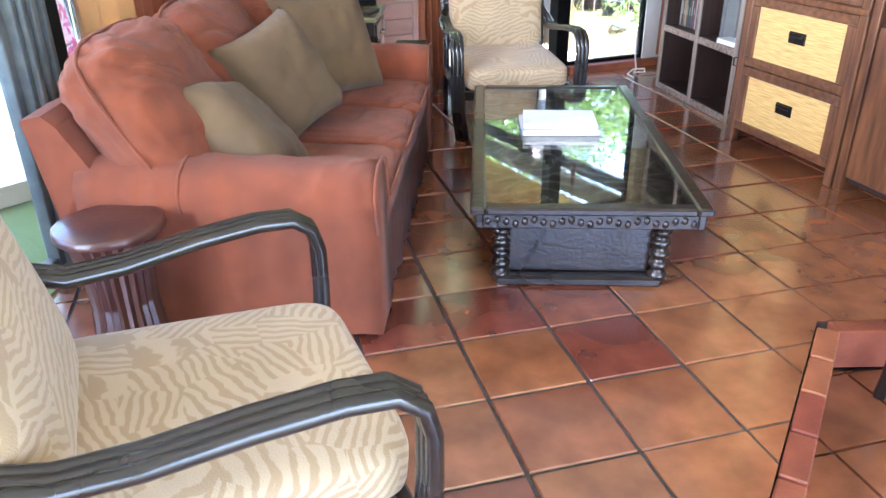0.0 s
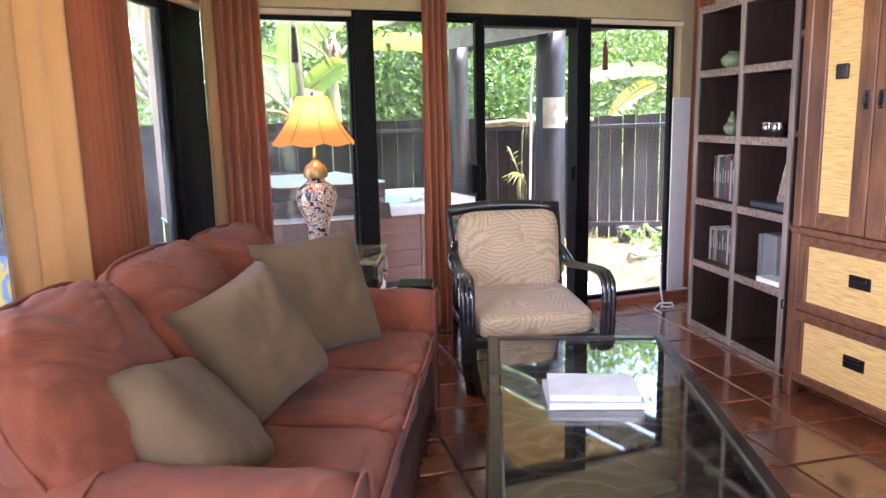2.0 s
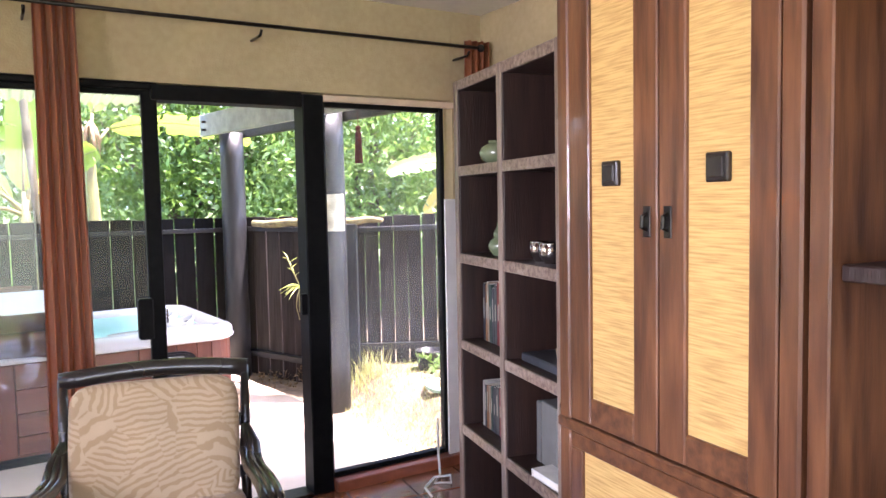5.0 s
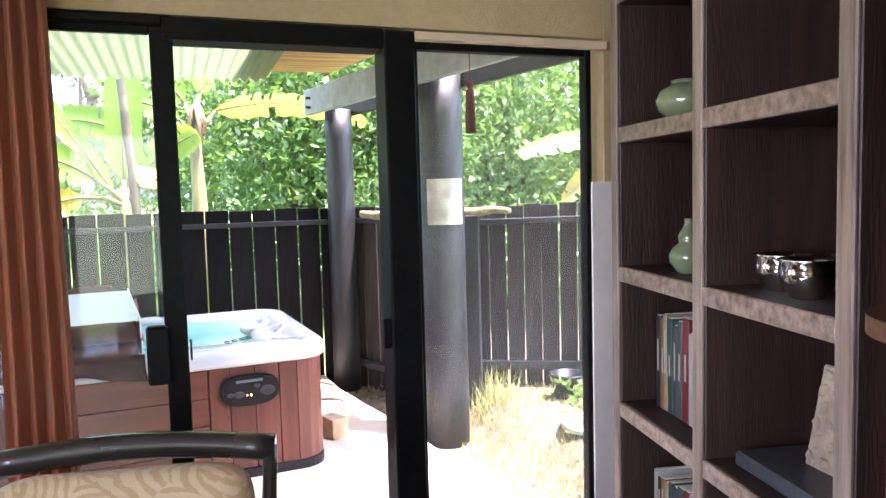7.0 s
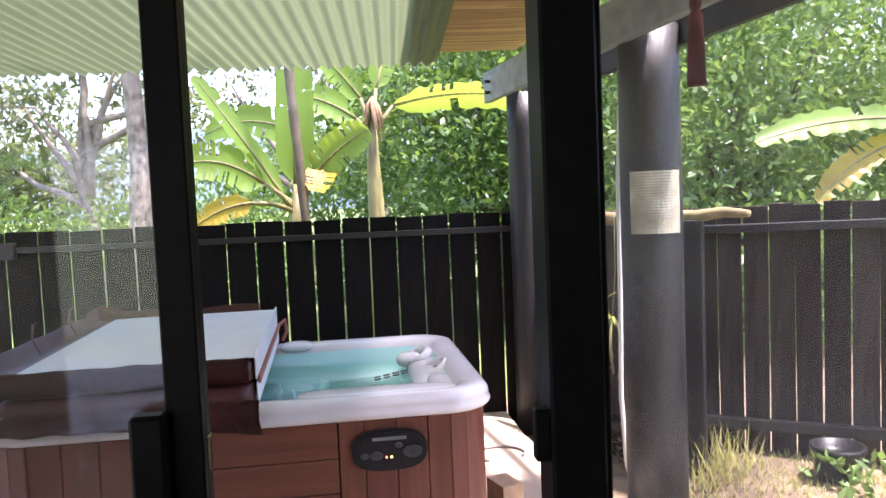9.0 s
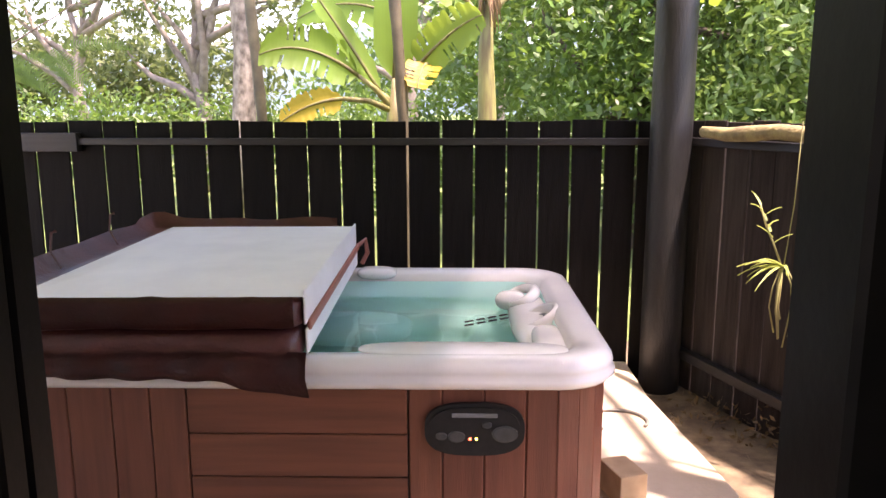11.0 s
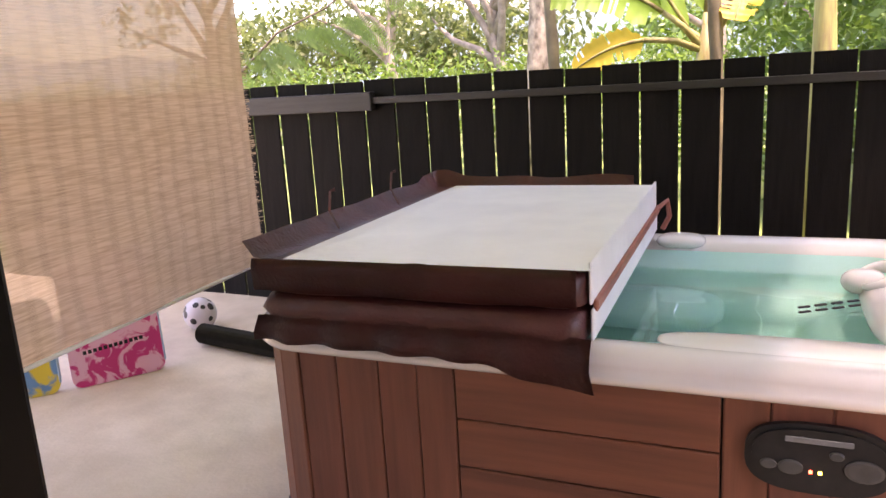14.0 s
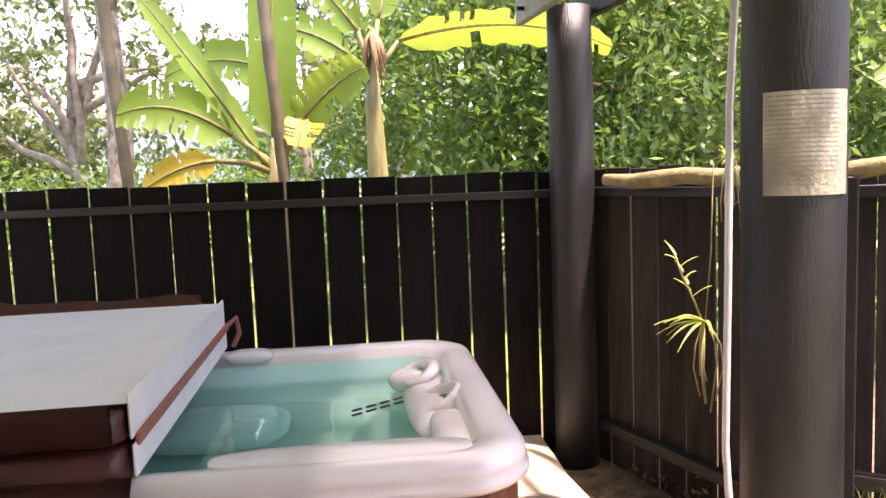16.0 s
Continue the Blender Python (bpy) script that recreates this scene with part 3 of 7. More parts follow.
setting("ceiling", prism(bm_new(), [(LEND.x - 0.2, BY - 0.1), (RX + 0.1, BY - 0.1), (RX + 0.1, GY + 0.12), (LC.x - 0.1, GY + 0.12)], CH, CH + 0.12), CEIL,
        "cream textured plaster ceiling", "ceiling")
wall_r = setting("wall_east", box(RX, RX + 0.14, BY, GY + 0.12, LOW - 0.1, CH, 0.002), WALL, "olive tan painted plaster wall", "wall")
# unseen rear wall with a wide opening added behind the walk for fill light
bm = bm_new()
cbox(bm, LEND.x, 0.0, BY - 0.14, BY, LOW - 0.1, CH, 0.002)
cbox(bm, 3.6, RX, BY - 0.14, BY, LOW - 0.1, CH, 0.002)
cbox(bm, 0.0, 3.6, BY - 0.14, BY, 2.3, CH, 0.002)
setting("wall_south", bm, WALL, "olive tan painted plaster wall", "wall")
# glass wall: header over the doors and windows, pier at each end
bm = bm_new()
cbox(bm, LC.x - 0.05, 5.10, GY, GY + 0.14, 2.10, CH, 0.002)
cbox(bm, 5.10, RX, GY, GY + 0.14, LOW, CH, 0.002)
wall_n = setting("wall_north", bm, WALL, "tan painted wall over the sliding glass doors", "wall")
bm = bm_new()
cbox(bm, LC.x + 0.02, 2.58, GY - 0.03, GY + 0.01, 2.055, 2.085, 0.003)
cbox(bm, 4.31, 5.10, GY - 0.03, GY + 0.01, 2.055, 2.085, 0.003)
setting("trim_header", bm, material("pale_trim", (0.68, 0.56, 0.42), (0.6, 0.48, 0.35), 10, 0.5, 0.1), "pale wooden trim under the header", "trim")
# left wall header
bm = bm_new()
cbox(bm, 0.0, LLEN, -0.14, 0.0, 2.10, CH, 0.002)
cbox(bm, 5.2, LLEN, -0.14, 0.0, LOW, 2.10, 0.002)
setting("wall_west", bm, WALL, "tan painted wall over the slanting window front", "wall", m=LM)
bm = bm_new()
cbox(bm, 0.05, 5.2, -0.01, 0.03, 2.055, 2.085, 0.003)
setting("trim_west", bm, bpy.data.materials["pale_trim"], "pale wooden trim under the header", "trim", m=LM)
# red tiled kerb under the fixed window beside the door, white jamb board outside
bm = bm_new()
cbox(bm, 4.32, 5.31, GY - 0.05, GY + 0.1, -0.02, 0.055, 0.006)
setting("baseboard", bm, BRICK, "terracotta kerb under the fixed window", "baseboard")
bm = bm_new()
cbox(bm, 1.72, 2.56, GY - 0.05, GY + 0.1, -0.02, 0.055, 0.006)
setting("baseboard", bm, BRICK, "terracotta kerb under the fixed window", "baseboard")
board = setting("wall_board", box(5.035, 5.30, GY - 0.012, GY - 0.001, 0.055, 1.54, 0.003), WHITE, "white painted board beside the window", "wall board")


def glazing(name, x0, x1, z0, z1, y, w, d, mat, label, parent_m=None, pane_label="clear glass pane", cat="window"):
    """One glazed sash: four frame members and a pane."""
    t = thing(name, label, cat, parent_m, kind="structure")
    part("stile", box(x0, x0 + w, y - d / 2, y + d / 2, z0, z1, 0.004), mat, t)
    part("stile", box(x1 - w, x1, y - d / 2, y + d / 2, z0, z1, 0.004), mat, t)
    part("top_rail", box(x0 + w, x1 - w, y - d / 2, y + d / 2, z1 - w, z1, 0.004), mat, t)
    part("bottom_rail", box(x0 + w, x1 - w, y - d / 2, y + d / 2, z0, z0 + w, 0.004), mat, t)
    p = part("pane", box(x0 + w - 0.005, x1 - w + 0.005, y - 0.003, y + 0.003, z0 + w - 0.005, z1 - w + 0.005, 0.001), GLASS, t, pane_label)
    p.visible_shadow = False
    return t


# fixed windows and the sliding door, half open
glazing("window_1", 1.74, 2.60, 0.055, 2.06, GY + 0.05, 0.03, 0.05, FRAME, "tall fixed window in a thin black frame")
glazing("window_2", 4.305, 5.06, 0.055, 2.06, GY + 0.05, 0.028, 0.05, FRAME, "tall fixed window in a thin black frame")
df = thing("door_1", "black metal frame of the sliding glass door", "door frame", kind="structure")
part("jamb", box(2.585, 2.72, GY - 0.02, GY + 0.11, -0.06, 2.095, 0.006), FRAME, df)
part("jamb", box(4.195, 4.31, GY - 0.02, GY + 0.11, -0.06, 2.085, 0.006), FRAME, df)
part("head", box(2.72, 3.47, GY - 0.02, GY + 0.11, 2.062, 2.092, 0.006), FRAME, df)
part("head", box(3.47, 4.195, GY - 0.02, GY + 0.11, 2.02, 2.09, 0.006), FRAME, df)
part("sill_track", box(2.72, 4.195, GY - 0.02, GY + 0.11, -0.06, 0.015, 0.004), IRON, df, "worn metal sliding track")
part("strike_plate", box(4.165, 4.196, GY - 0.005, GY + 0.03, 0.957, 1.065, 0.003), FRAME, df, "black metal latch keeper")
leaf = glazing("door_2", 2.65, 3.50, 0.015, 2.11, GY + 0.03, 0.07, 0.035, FRAME, "sliding black framed glass door leaf pushed half open", cat="glass door")
part("meeting_stile", box(3.447, 3.497, GY + 0.055, GY + 0.095, 0.015, 2.055, 0.004), FRAME, leaf)
h = part("handle", box(3.372, 3.44, GY - 0.035, GY + 0.012, 0.92, 1.11, 0.008), FRAME, leaf, "black pull handle with latch")
part("latch_lever", box(3.505, 3.512, GY + 0.02, GY + 0.035, 0.98, 1.05, 0.002), CHROME, leaf, "small chrome latch edge")

# slanting window front: sashes between black posts
spans = [(0.42, 1.24, FRAME), (1.32, 2.05, FRAME), (2.36, 3.55, GREYFRAME), (3.6, 5.15, GREYFRAME)]
for i, (a, b, mt) in enumerate(spans):
    glazing("window_%d" % (i + 3), a, b, 0.02, 2.06, -0.07, 0.045, 0.05, mt, "tall window in the slanting front", LM)
for a, b, mt, lab in ((0.0, 0.42, FRAME, "wide black corner post of the window front"), (1.24, 1.32, FRAME, "black window post"),
                      (2.05, 2.16, FRAME, "black door post"), (2.16, 2.36, GREYFRAME, "weathered grey sliding door stiles"), (3.55, 3.6, FRAME, "black window post"), (5.15, 5.2, FRAME, "black window post")):
    bm = bm_new()
    cbox(bm, a, b, -0.12, -0.01, -0.06, 2.10, 0.004)
    wp = setting("window_post", bm, mt, lab, "window post", m=LM)
    if mt is GREYFRAME:
        for k in range(3):
            part("stile", box(a + 0.01 + k * 0.066, a + 0.04 + k * 0.066, -0.01, 0.012, -0.02, 2.08, 0.004), mt, wp)

# ---- floors ----
bm = bm_new()
prism(bm, [(LEND.x - 0.05, BY), (RX, BY), (RX, GY + 0.1), (LC.x, GY + 0.1)], -0.45, LOW - 0.012)
floor = setting("floor", bm, GROUT, "polished terracotta tile floor with dark joints", "floor")
ab = [STEP, STEP + SA * 9, STEP + SA * 9 - SB * 12, STEP - SB * 12]


def inside(poly, p):
    return all((b[0] - a[0]) * (p[1] - a[1]) - (b[1] - a[1]) * (p[0] - a[0]) >= 0 for a, b in zip(poly, poly[1:] + poly[:1]))


def clip(poly, edges):
    """Cut a flat outline by a convex anticlockwise outline."""
    out = poly
    for a, b in zip(edges, edges[1:] + edges[:1]):
        src, out = out, []
        for p, q in zip(src, src[1:] + src[:1]):
            dp = (b[0] - a[0]) * (p[1] - a[1]) - (b[1] - a[1]) * (p[0] - a[0])
            dq = (b[0] - a[0]) * (q[1] - a[1]) - (b[1] - a[1]) * (q[0] - a[0])
            if dp >= 0:
                out.append(p)
            if dp * dq < 0:
                k = dp / (dp - dq)
                out.append((p[0] + k * (q[0] - p[0]), p[1] + k * (q[1] - p[1])))
        if not out:
            break
    return out


def half(p, d):
    """Huge square lying to the left of the line through p along d."""
    p, d, nn = Vector(p[:2]), Vector(d[:2]), Vector((-d[1], d[0]))
    c = [p - d * 30, p + d * 30, p + d * 30 + nn * 60, p - d * 30 + nn * 60]
    return [tuple(v) for v in c]


ROOM = [(LEND.x, BY), (RX, BY), (RX, GY + 0.0), (LC.x, GY + 0.0)]
EDGE = 0.08                                       # brick border along the step
UP1 = clip(ROOM, half(STEP - SB * EDGE, -SA))     # beyond the step edge
UP2 = clip(clip(ROOM, half(STEP - SB * EDGE, SA)), half(STEP + NC * EDGE, SC))
LOWP = clip(clip(ROOM, half(STEP, SA)), half(STEP, -SC))
bm = bm_new()
for pl in (UP1, UP2):
    if len(pl) > 2:
        prism(bm, pl, LOW - 0.01, -0.006)
part("upper_bed", bm, GROUT, floor)


# ---- inside: sofa ----
def sofa():
    m = pose(1.677, 2.672, 0, 0, 0, 63.5)         # x along the front, y towards the back
    t = thing("sofa", "three seat coral red slipcovered sofa with loose cushions", "sofa", m)
    L, D = 2.16, 0.98
    bm = bm_new()
    cbox(bm, 0.02, L - 0.02, 0.035, D - 0.06, 0.03, 0.30, 0.03)
    part("base", bm, SOFA, t, smooth=False)
    bm = bm_new()
    n = 60
    vs = []
    for i in range(n + 1):
        x = 0.0 + L * i / n
        w = 0.006 * math.sin(i * 1.9) + 0.004 * math.sin(i * 0.7)
        vs.append([bm.verts.new((x, 0.012 + w * f, z)) for z, f in ((0.012, 1.6), (0.1, 1.0), (0.2, 0.5), (0.31, 0.1))])
    for a, b in zip(vs, vs[1:]):
        for k in range(3):
            bm.faces.new((a[k], b[k], b[k + 1], a[k + 1]))
    bmesh.ops.solidify(bm, geom=bm.faces[:], thickness=0.012)
    part("front_skirt", bm, SOFA, t, "hanging cloth skirt in folds", smooth=True)
    for x0 in (0.0, L - 0.24):                     # rolled arms
        bm = bm_new()
        prof = [(0.0, 0.02), (0.0, 0.40), (-0.03, 0.46), (-0.035, 0.53), (0.0, 0.585), (0.07, 0.61), (0.16, 0.605), (0.225, 0.575), (0.24, 0.5), (0.235, 0.4), (0.24, 0.02)]
        rows = []
        for j in range(15):
            y = 0.0 + (D - 0.02) * j / 14
            rise = 0.02 * (j / 14) ** 2
            rnd_ = 0.03 * (1 if j in (0, 14) else 0)
            rows.append([bm.verts.new((x0 + 0.12 + (px - 0.12) * (1 - rnd_) + 0.003 * math.sin(j * 1.3 + pz * 8), y, pz * (1 - rnd_ * 0.4) + rise * (pz > 0.3) + 0.004 * math.sin(j * 2.1 + px * 20))) for px, pz in prof])
        for r0, r1 in zip(rows, rows[1:]):
            for k in range(len(prof) - 1):
                bm.faces.new((r0[k], r1[k], r1[k + 1], r0[k + 1]))
        bm.faces.new(rows[0]), bm.faces.new(rows[-1][::-1])
        arm = part("arm", bm, SOFA, t, smooth=True)
        bm = bm_new()
        sweep(bm, [(x0 + px * 0.985 + 0.002, -0.003, pz) for px, pz in prof[1:-1]], 0.006, 6)
        part("piping", bm, SOFA, arm, smooth=True)
        bm = bm_new()
        sweep(bm, [(x0 + 0.004 + px, 0.62, pz + 0.012) for px, pz in prof[2:-2]], 0.007, 6)
        part("seam_piping", bm, SOFA, arm, smooth=True)
    bm = bm_new()                                  # slanting back frame
    rows = []
    for i in range(13):
        x = 0.01 + (L - 0.02) * i / 12
        sag = 0.012 * math.sin(i * 1.1)
        pr = [(0.72, 0.30), (0.99, 0.74 + sag), (1.03, 0.775 + sag), (1.10, 0.76 + sag), (1.06, 0.5), (0.98, 0.02), (0.74, 0.02)]
        rows.append([bm.verts.new((x, y, z)) for y, z in pr])
    for r0, r1 in zip(rows, rows[1:]):
        for k in range(7):
            bm.faces.new((r0[k], r0[(k + 1) % 7], r1[(k + 1) % 7], r1[k]))
    bm.faces.new(rows[0][::-1]), bm.faces.new(rows[-1])
    part("back_frame", bm, SOFA, t, smooth=False)
    w = (L - 0.48) / 3
    for i in range(3):
        cx = 0.24 + w * (i + 0.5)
        bm = bm_new()
        cushion(bm, w / 2 - 0.002, 0.36, 0.088, pose(cx, 0.355, 0.375, 1.5), 0.25, 52, 0.005, 0.10, 8 + i, 0.014)
        c = part("seat_cushion", bm, SOFA, t, smooth=True)
        bm = bm_new()
        sweep(bm, [(cx - w / 2 + 0.02, -0.004, 0.425), (cx, -0.008, 0.43), (cx + w / 2 - 0.02, -0.004, 0.425)], 0.006, 6)
        part("piping", bm, SOFA, c, smooth=True)
        bm = bm_new()
        bw = 0.635
        mm = pose(0.035 + bw * (i + 0.5), 0.80, 0.71 + 0.012 * math.sin(i * 2.0), 60, 0, 2 * math.sin(i * 3)) @ Matrix.Rotation(radians(2 - i), 4, "Z")
        cushion(bm, bw / 2 + 0.015, 0.30, 0.155, mm, 0.5, 56, 0.014, 0.2, 6 + i, 0.015)
        c = part("back_cushion", bm, SOFA, t, smooth=True)
        bm = bm_new()
        ring = []
        for k in range(41):
            a = 2 * math.pi * k / 40
            q = Vector((math.copysign(abs(math.cos(a)) ** 0.5, math.cos(a)) * (bw / 2 + 0.018), math.copysign(abs(math.sin(a)) ** 0.5, math.sin(a)) * 0.303, 0.02))
            ring.append(mm @ q)
        sweep(bm, ring, 0.007, 6)
        part("piping", bm, SOFA, c, smooth=True)
    return m


SOFAM = sofa()
for i, (x, y, z, rx, ry, rz, spin, s, th) in enumerate(((0.40, 0.53, 0.595, 40, 26, -14, 18, 0.235, 0.115), (0.93, 0.53, 0.675, 62, 12, -34, 27, 0.245, 0.115), (1.62, 0.48, 0.685, 66, 6, -48, 8, 0.27, 0.1))):
    bm = bm_new()
    pillow(bm, s, th, None, 24, 0.008, i * 3.1)
    ob = part("scatter_pillow", bm, OLIVE, None, smooth=True)
    ob.matrix_world = SOFAM @ pose(x, y, z, rx, ry, rz) @ Matrix.Rotation(radians(spin), 4, "Z")
    tagged(ob, ("olive tan pillow slumped against the sofa arm", "olive tan pillow leaning on the middle back cushion", "large olive pillow leaning in the far corner of the sofa")[i], "pillow", "pillows on the sofa")


# ---- bentwood armchairs ----
def build_armchair():
    t = thing("armchair", "black lacquered bentwood armchair with leaf patterned cream cushions", "armchair", group="bentwood armchairs")
    for s in (-1, 1):
        for k in range(3):
            x = s * (0.345 + 0.024 * k)
            ins = 0.0
            pts = [(x - s * 0.03, -0.33, 0.0), (x, -0.35, 0.2), (x + s * 0.005, -0.36, 0.42), (x + s * 0.006, -0.36, 0.52), (x + s * 0.004, -0.345, 0.575), (x, -0.30, 0.607), (x - s * 0.004, -0.22, 0.612),
                   (x - s * 0.012, -0.08, 0.60), (x - s * 0.024, 0.08, 0.575), (x - s * 0.032, 0.2, 0.57), (x - s * 0.03, 0.3, 0.60), (x - s * 0.02 - s * 0.022 * k, 0.36, 0.66)]
            bm = bm_new()
            sweep(bm, pts, [0.02, 0.018, 0.0165, 0.0165, 0.0165, 0.0165, 0.0165, 0.0165, 0.0165, 0.0165, 0.016, 0.015], 10)
            part("arm_cane", bm, BLACKWOOD, t, smooth=True)
        bm = bm_new()
        sweep(bm, [(s * 0.33, 0.36, 0.0), (s * 0.325, 0.335, 0.25), (s * 0.322, 0.345, 0.45), (s * 0.33, 0.40, 0.7), (s * 0.335, 0.455, 0.88)], [0.02, 0.02, 0.02, 0.019, 0.018], 10)
        part("back_leg", bm, BLACKWOOD, t, smooth=True)
        part("side_rail", box(s * 0.33 - 0.014, s * 0.33 + 0.014, -0.33, 0.34, 0.25, 0.30, 0.006), BLACKWOOD, t)
    part("front_rail", box(-0.34, 0.34, -0.355, -0.325, 0.245, 0.30, 0.006), BLACKWOOD, t)
    part("rear_rail", box(-0.32, 0.32, 0.32, 0.35, 0.245, 0.30, 0.006), BLACKWOOD, t)
    for k in range(5):
        part("seat_slat", box(-0.33, 0.33, -0.28 + k * 0.14, -0.22 + k * 0.14, 0.29, 0.303, 0.003), BLACKWOOD, t)
    bm = bm_new()
    pts = [(-0.345 + 0.69 * k / 10, 0.455 + 0.02 * math.sin(math.pi * k / 10), 0.872 + 0.022 * math.sin(math.pi * k / 10)) for k in range(11)]
    sweep(bm, pts, 0.03, 10, flat=1.15)
    part("top_rail", bm, BLACKWOOD, t, smooth=True)
    for z, y in ((0.45, 0.352), (0.65, 0.39)):
        part("back_slat", box(-0.32, 0.32, y, y + 0.016, z, z + 0.05, 0.004), BLACKWOOD, t)
    bm = bm_new()
    cushion(bm, 0.315, 0.35, 0.068, pose(0, -0.02, 0.37, 2.5), 0.24, 26, 0.004, 0.25, 6)
    part("seat_cushion", bm, CREAM, t, "cream seat cushion with a leaf pattern", smooth=True)
    bm = bm_new()
    cushion(bm, 0.30, 0.245, 0.075, pose(0, 0.315, 0.635, 76), 0.3, 26, 0.005, 0.25, 6)
    part("back_cushion", bm, CREAM, t, "cream back cushion with a leaf pattern", smooth=True)
    return t


chair = build_armchair()
chair.matrix_world = pose(3.235, 4.83, 0, 0, 0, -13.5)
copy_thing(chair, pose(1.035, 1.965, 0, 0, 0, 90) @ Matrix.Scale(1.06, 4))
copy_thing(chair, pose(3.47, 1.53, LOW, 0, 0, -4))


# ---- coffee table ----
def coffee_table():
    t = thing("coffee_table", "dark carved wooden coffee table with an inset glass top", "coffee table", pose(2.776, 3.338, 0, 0, 0, -25.4))
    W, D, H = 0.415, 0.865, 0.407
    for x0, x1, y0, y1 in ((-W, -W + 0.055, -D, D), (W - 0.055, W, -D, D), (-W + 0.055, W - 0.055, -D, -D + 0.055), (-W + 0.055, W - 0.055, D - 0.055, D)):
        part("top_frame", box(x0, x1, y0, y1, H - 0.03, H, 0.008), DARKWOOD, t)
    for x0, x1, y0, y1 in ((-W + 0.02, -W + 0.045, -D + 0.02, D - 0.02), (W - 0.045, W - 0.02, -D + 0.02, D - 0.02), (-W + 0.045, W - 0.045, -D + 0.02, -D + 0.045), (-W + 0.045, W - 0.045, D - 0.045, D - 0.02)):
        ap = part("apron", box(x0, x1, y0, y1, H - 0.085, H - 0.03, 0.004), DARKWOOD, t, "apron carved with a scroll band")
        bm = bm_new()
        along_y = (y1 - y0) > (x1 - x0)
        ln = (y1 - y0) if along_y else (x1 - x0)
        cnt = int(ln / 0.032)
        for k in range(cnt):
            s = (k + 0.5) / cnt * ln
            for sd in (0, 1):
                px, py = ((x1 if sd else x0), y0 + s) if along_y else (x0 + s, (y1 if sd else y0))
                mm = Matrix.Translation((px, py, H - 0.058 + 0.008 * math.sin(k * 1.6))) @ Matrix.Diagonal((0.008, 0.013, 0.016, 1) if along_y else (0.013, 0.008, 0.016, 1))
                bmesh.ops.create_icosphere(bm, subdivisions=1, radius=1, matrix=mm)
        part("carving", bm, DARKWOOD, ap, smooth=True)
    bm = bm_new()                                  # carved panel under the glass
    nx, ny = 60, 120
    g = {}
    for i in range(nx + 1):
        for j in range(ny + 1):
            x, y = -W + 0.05 + (2 * W - 0.1) * i / nx, -D + 0.05 + (2 * D - 0.1) * j / ny
            r = math.hypot(abs(x) - 0.17, (y % 0.42) - 0.21)
            a = math.atan2((y % 0.42) - 0.21, abs(x) - 0.17)
            z = 0.012 * math.sin(r * 75 - 2 * a) * math.exp(-r * 5) + 0.006 * noise.noise(Vector((x * 18, y * 18, 0)))
            g[i, j] = bm.verts.new((x, y, H - 0.055 + z))
    for i in range(nx):
        for j in range(ny):
            bm.faces.new((g[i, j], g[i + 1, j], g[i + 1, j + 1], g[i, j + 1]))
    part("carved_panel", bm, DARKWOOD, t, "relief carved panel under the glass", smooth=True)
    part("panel_back", box(-W + 0.05, W - 0.05, -D + 0.05, D - 0.05, H - 0.095, H - 0.075, 0.002), DARKWOOD, t)
    part("glass_top", box(-W + 0.052, W - 0.052, -D + 0.052, D - 0.052, H - 0.016, H - 0.006, 0.002), TABLEGLASS, t, "clear inset glass top")
    bx, by = 0.30, 0.66
    part("plinth", box(-bx - 0.02, bx + 0.02, -by - 0.02, by + 0.02, 0.0, 0.045, 0.012), DARKWOOD, t)
    part("pedestal", box(-bx + 0.03, bx - 0.03, -by + 0.03, by - 0.03, 0.045, H - 0.09, 0.006), DARKWOOD, t)
    for sx in (-1, 1):
        for sy in (-1, 1):
            bm = bm_new()
            pr = []
            for k in range(34):
                z = 0.045 + k * (H - 0.135) / 33
                pr.append((0.032 + 0.008 * math.sin(k * 1.15), z))
            lathe(bm, pr, 12, Matrix.Translation((sx * bx, sy * by, 0)))
            part("twisted_column", bm, DARKWOOD, t, "carved corner column", smooth=True)


coffee_table()


def flat_book(name, m, w, d, h, col, label):
    t = thing(name, label, "book", m)
    part("page_block", box(-w / 2 + 0.004, w / 2 - 0.003, -d / 2 + 0.004, d / 2 - 0.004, 0.003, h - 0.003, 0.001), PAPER, t)
    bm = bm_new()
    cbox(bm, -w / 2, w / 2, -d / 2, d / 2, 0, 0.003, 0.001), cbox(bm, -w / 2, w / 2, -d / 2, d / 2, h - 0.003, h, 0.001), cbox(bm, -w / 2 - 0.002, -w / 2 + 0.001, -d / 2, d / 2, 0, h, 0.001)
    part("cover", bm, col, t)
    return t


cv = lambda n, c: material(n, c, tuple(v * 0.85 for v in c), 20, 0.4, 0.05, blotch=0.08)
flat_book("book", pose(2.79, 3.43, 0.402, 0, 0, -24), 0.34, 0.25, 0.026, cv("grey_cover", (0.4, 0.42, 0.44)), "large grey picture book lying on the glass table top")
flat_book("book", pose(2.795, 3.435, 0.429, 0, 0, -27), 0.32, 0.235, 0.02, cv("pale_cover", (0.7, 0.72, 0.74)), "pale glossy picture book on top of another")

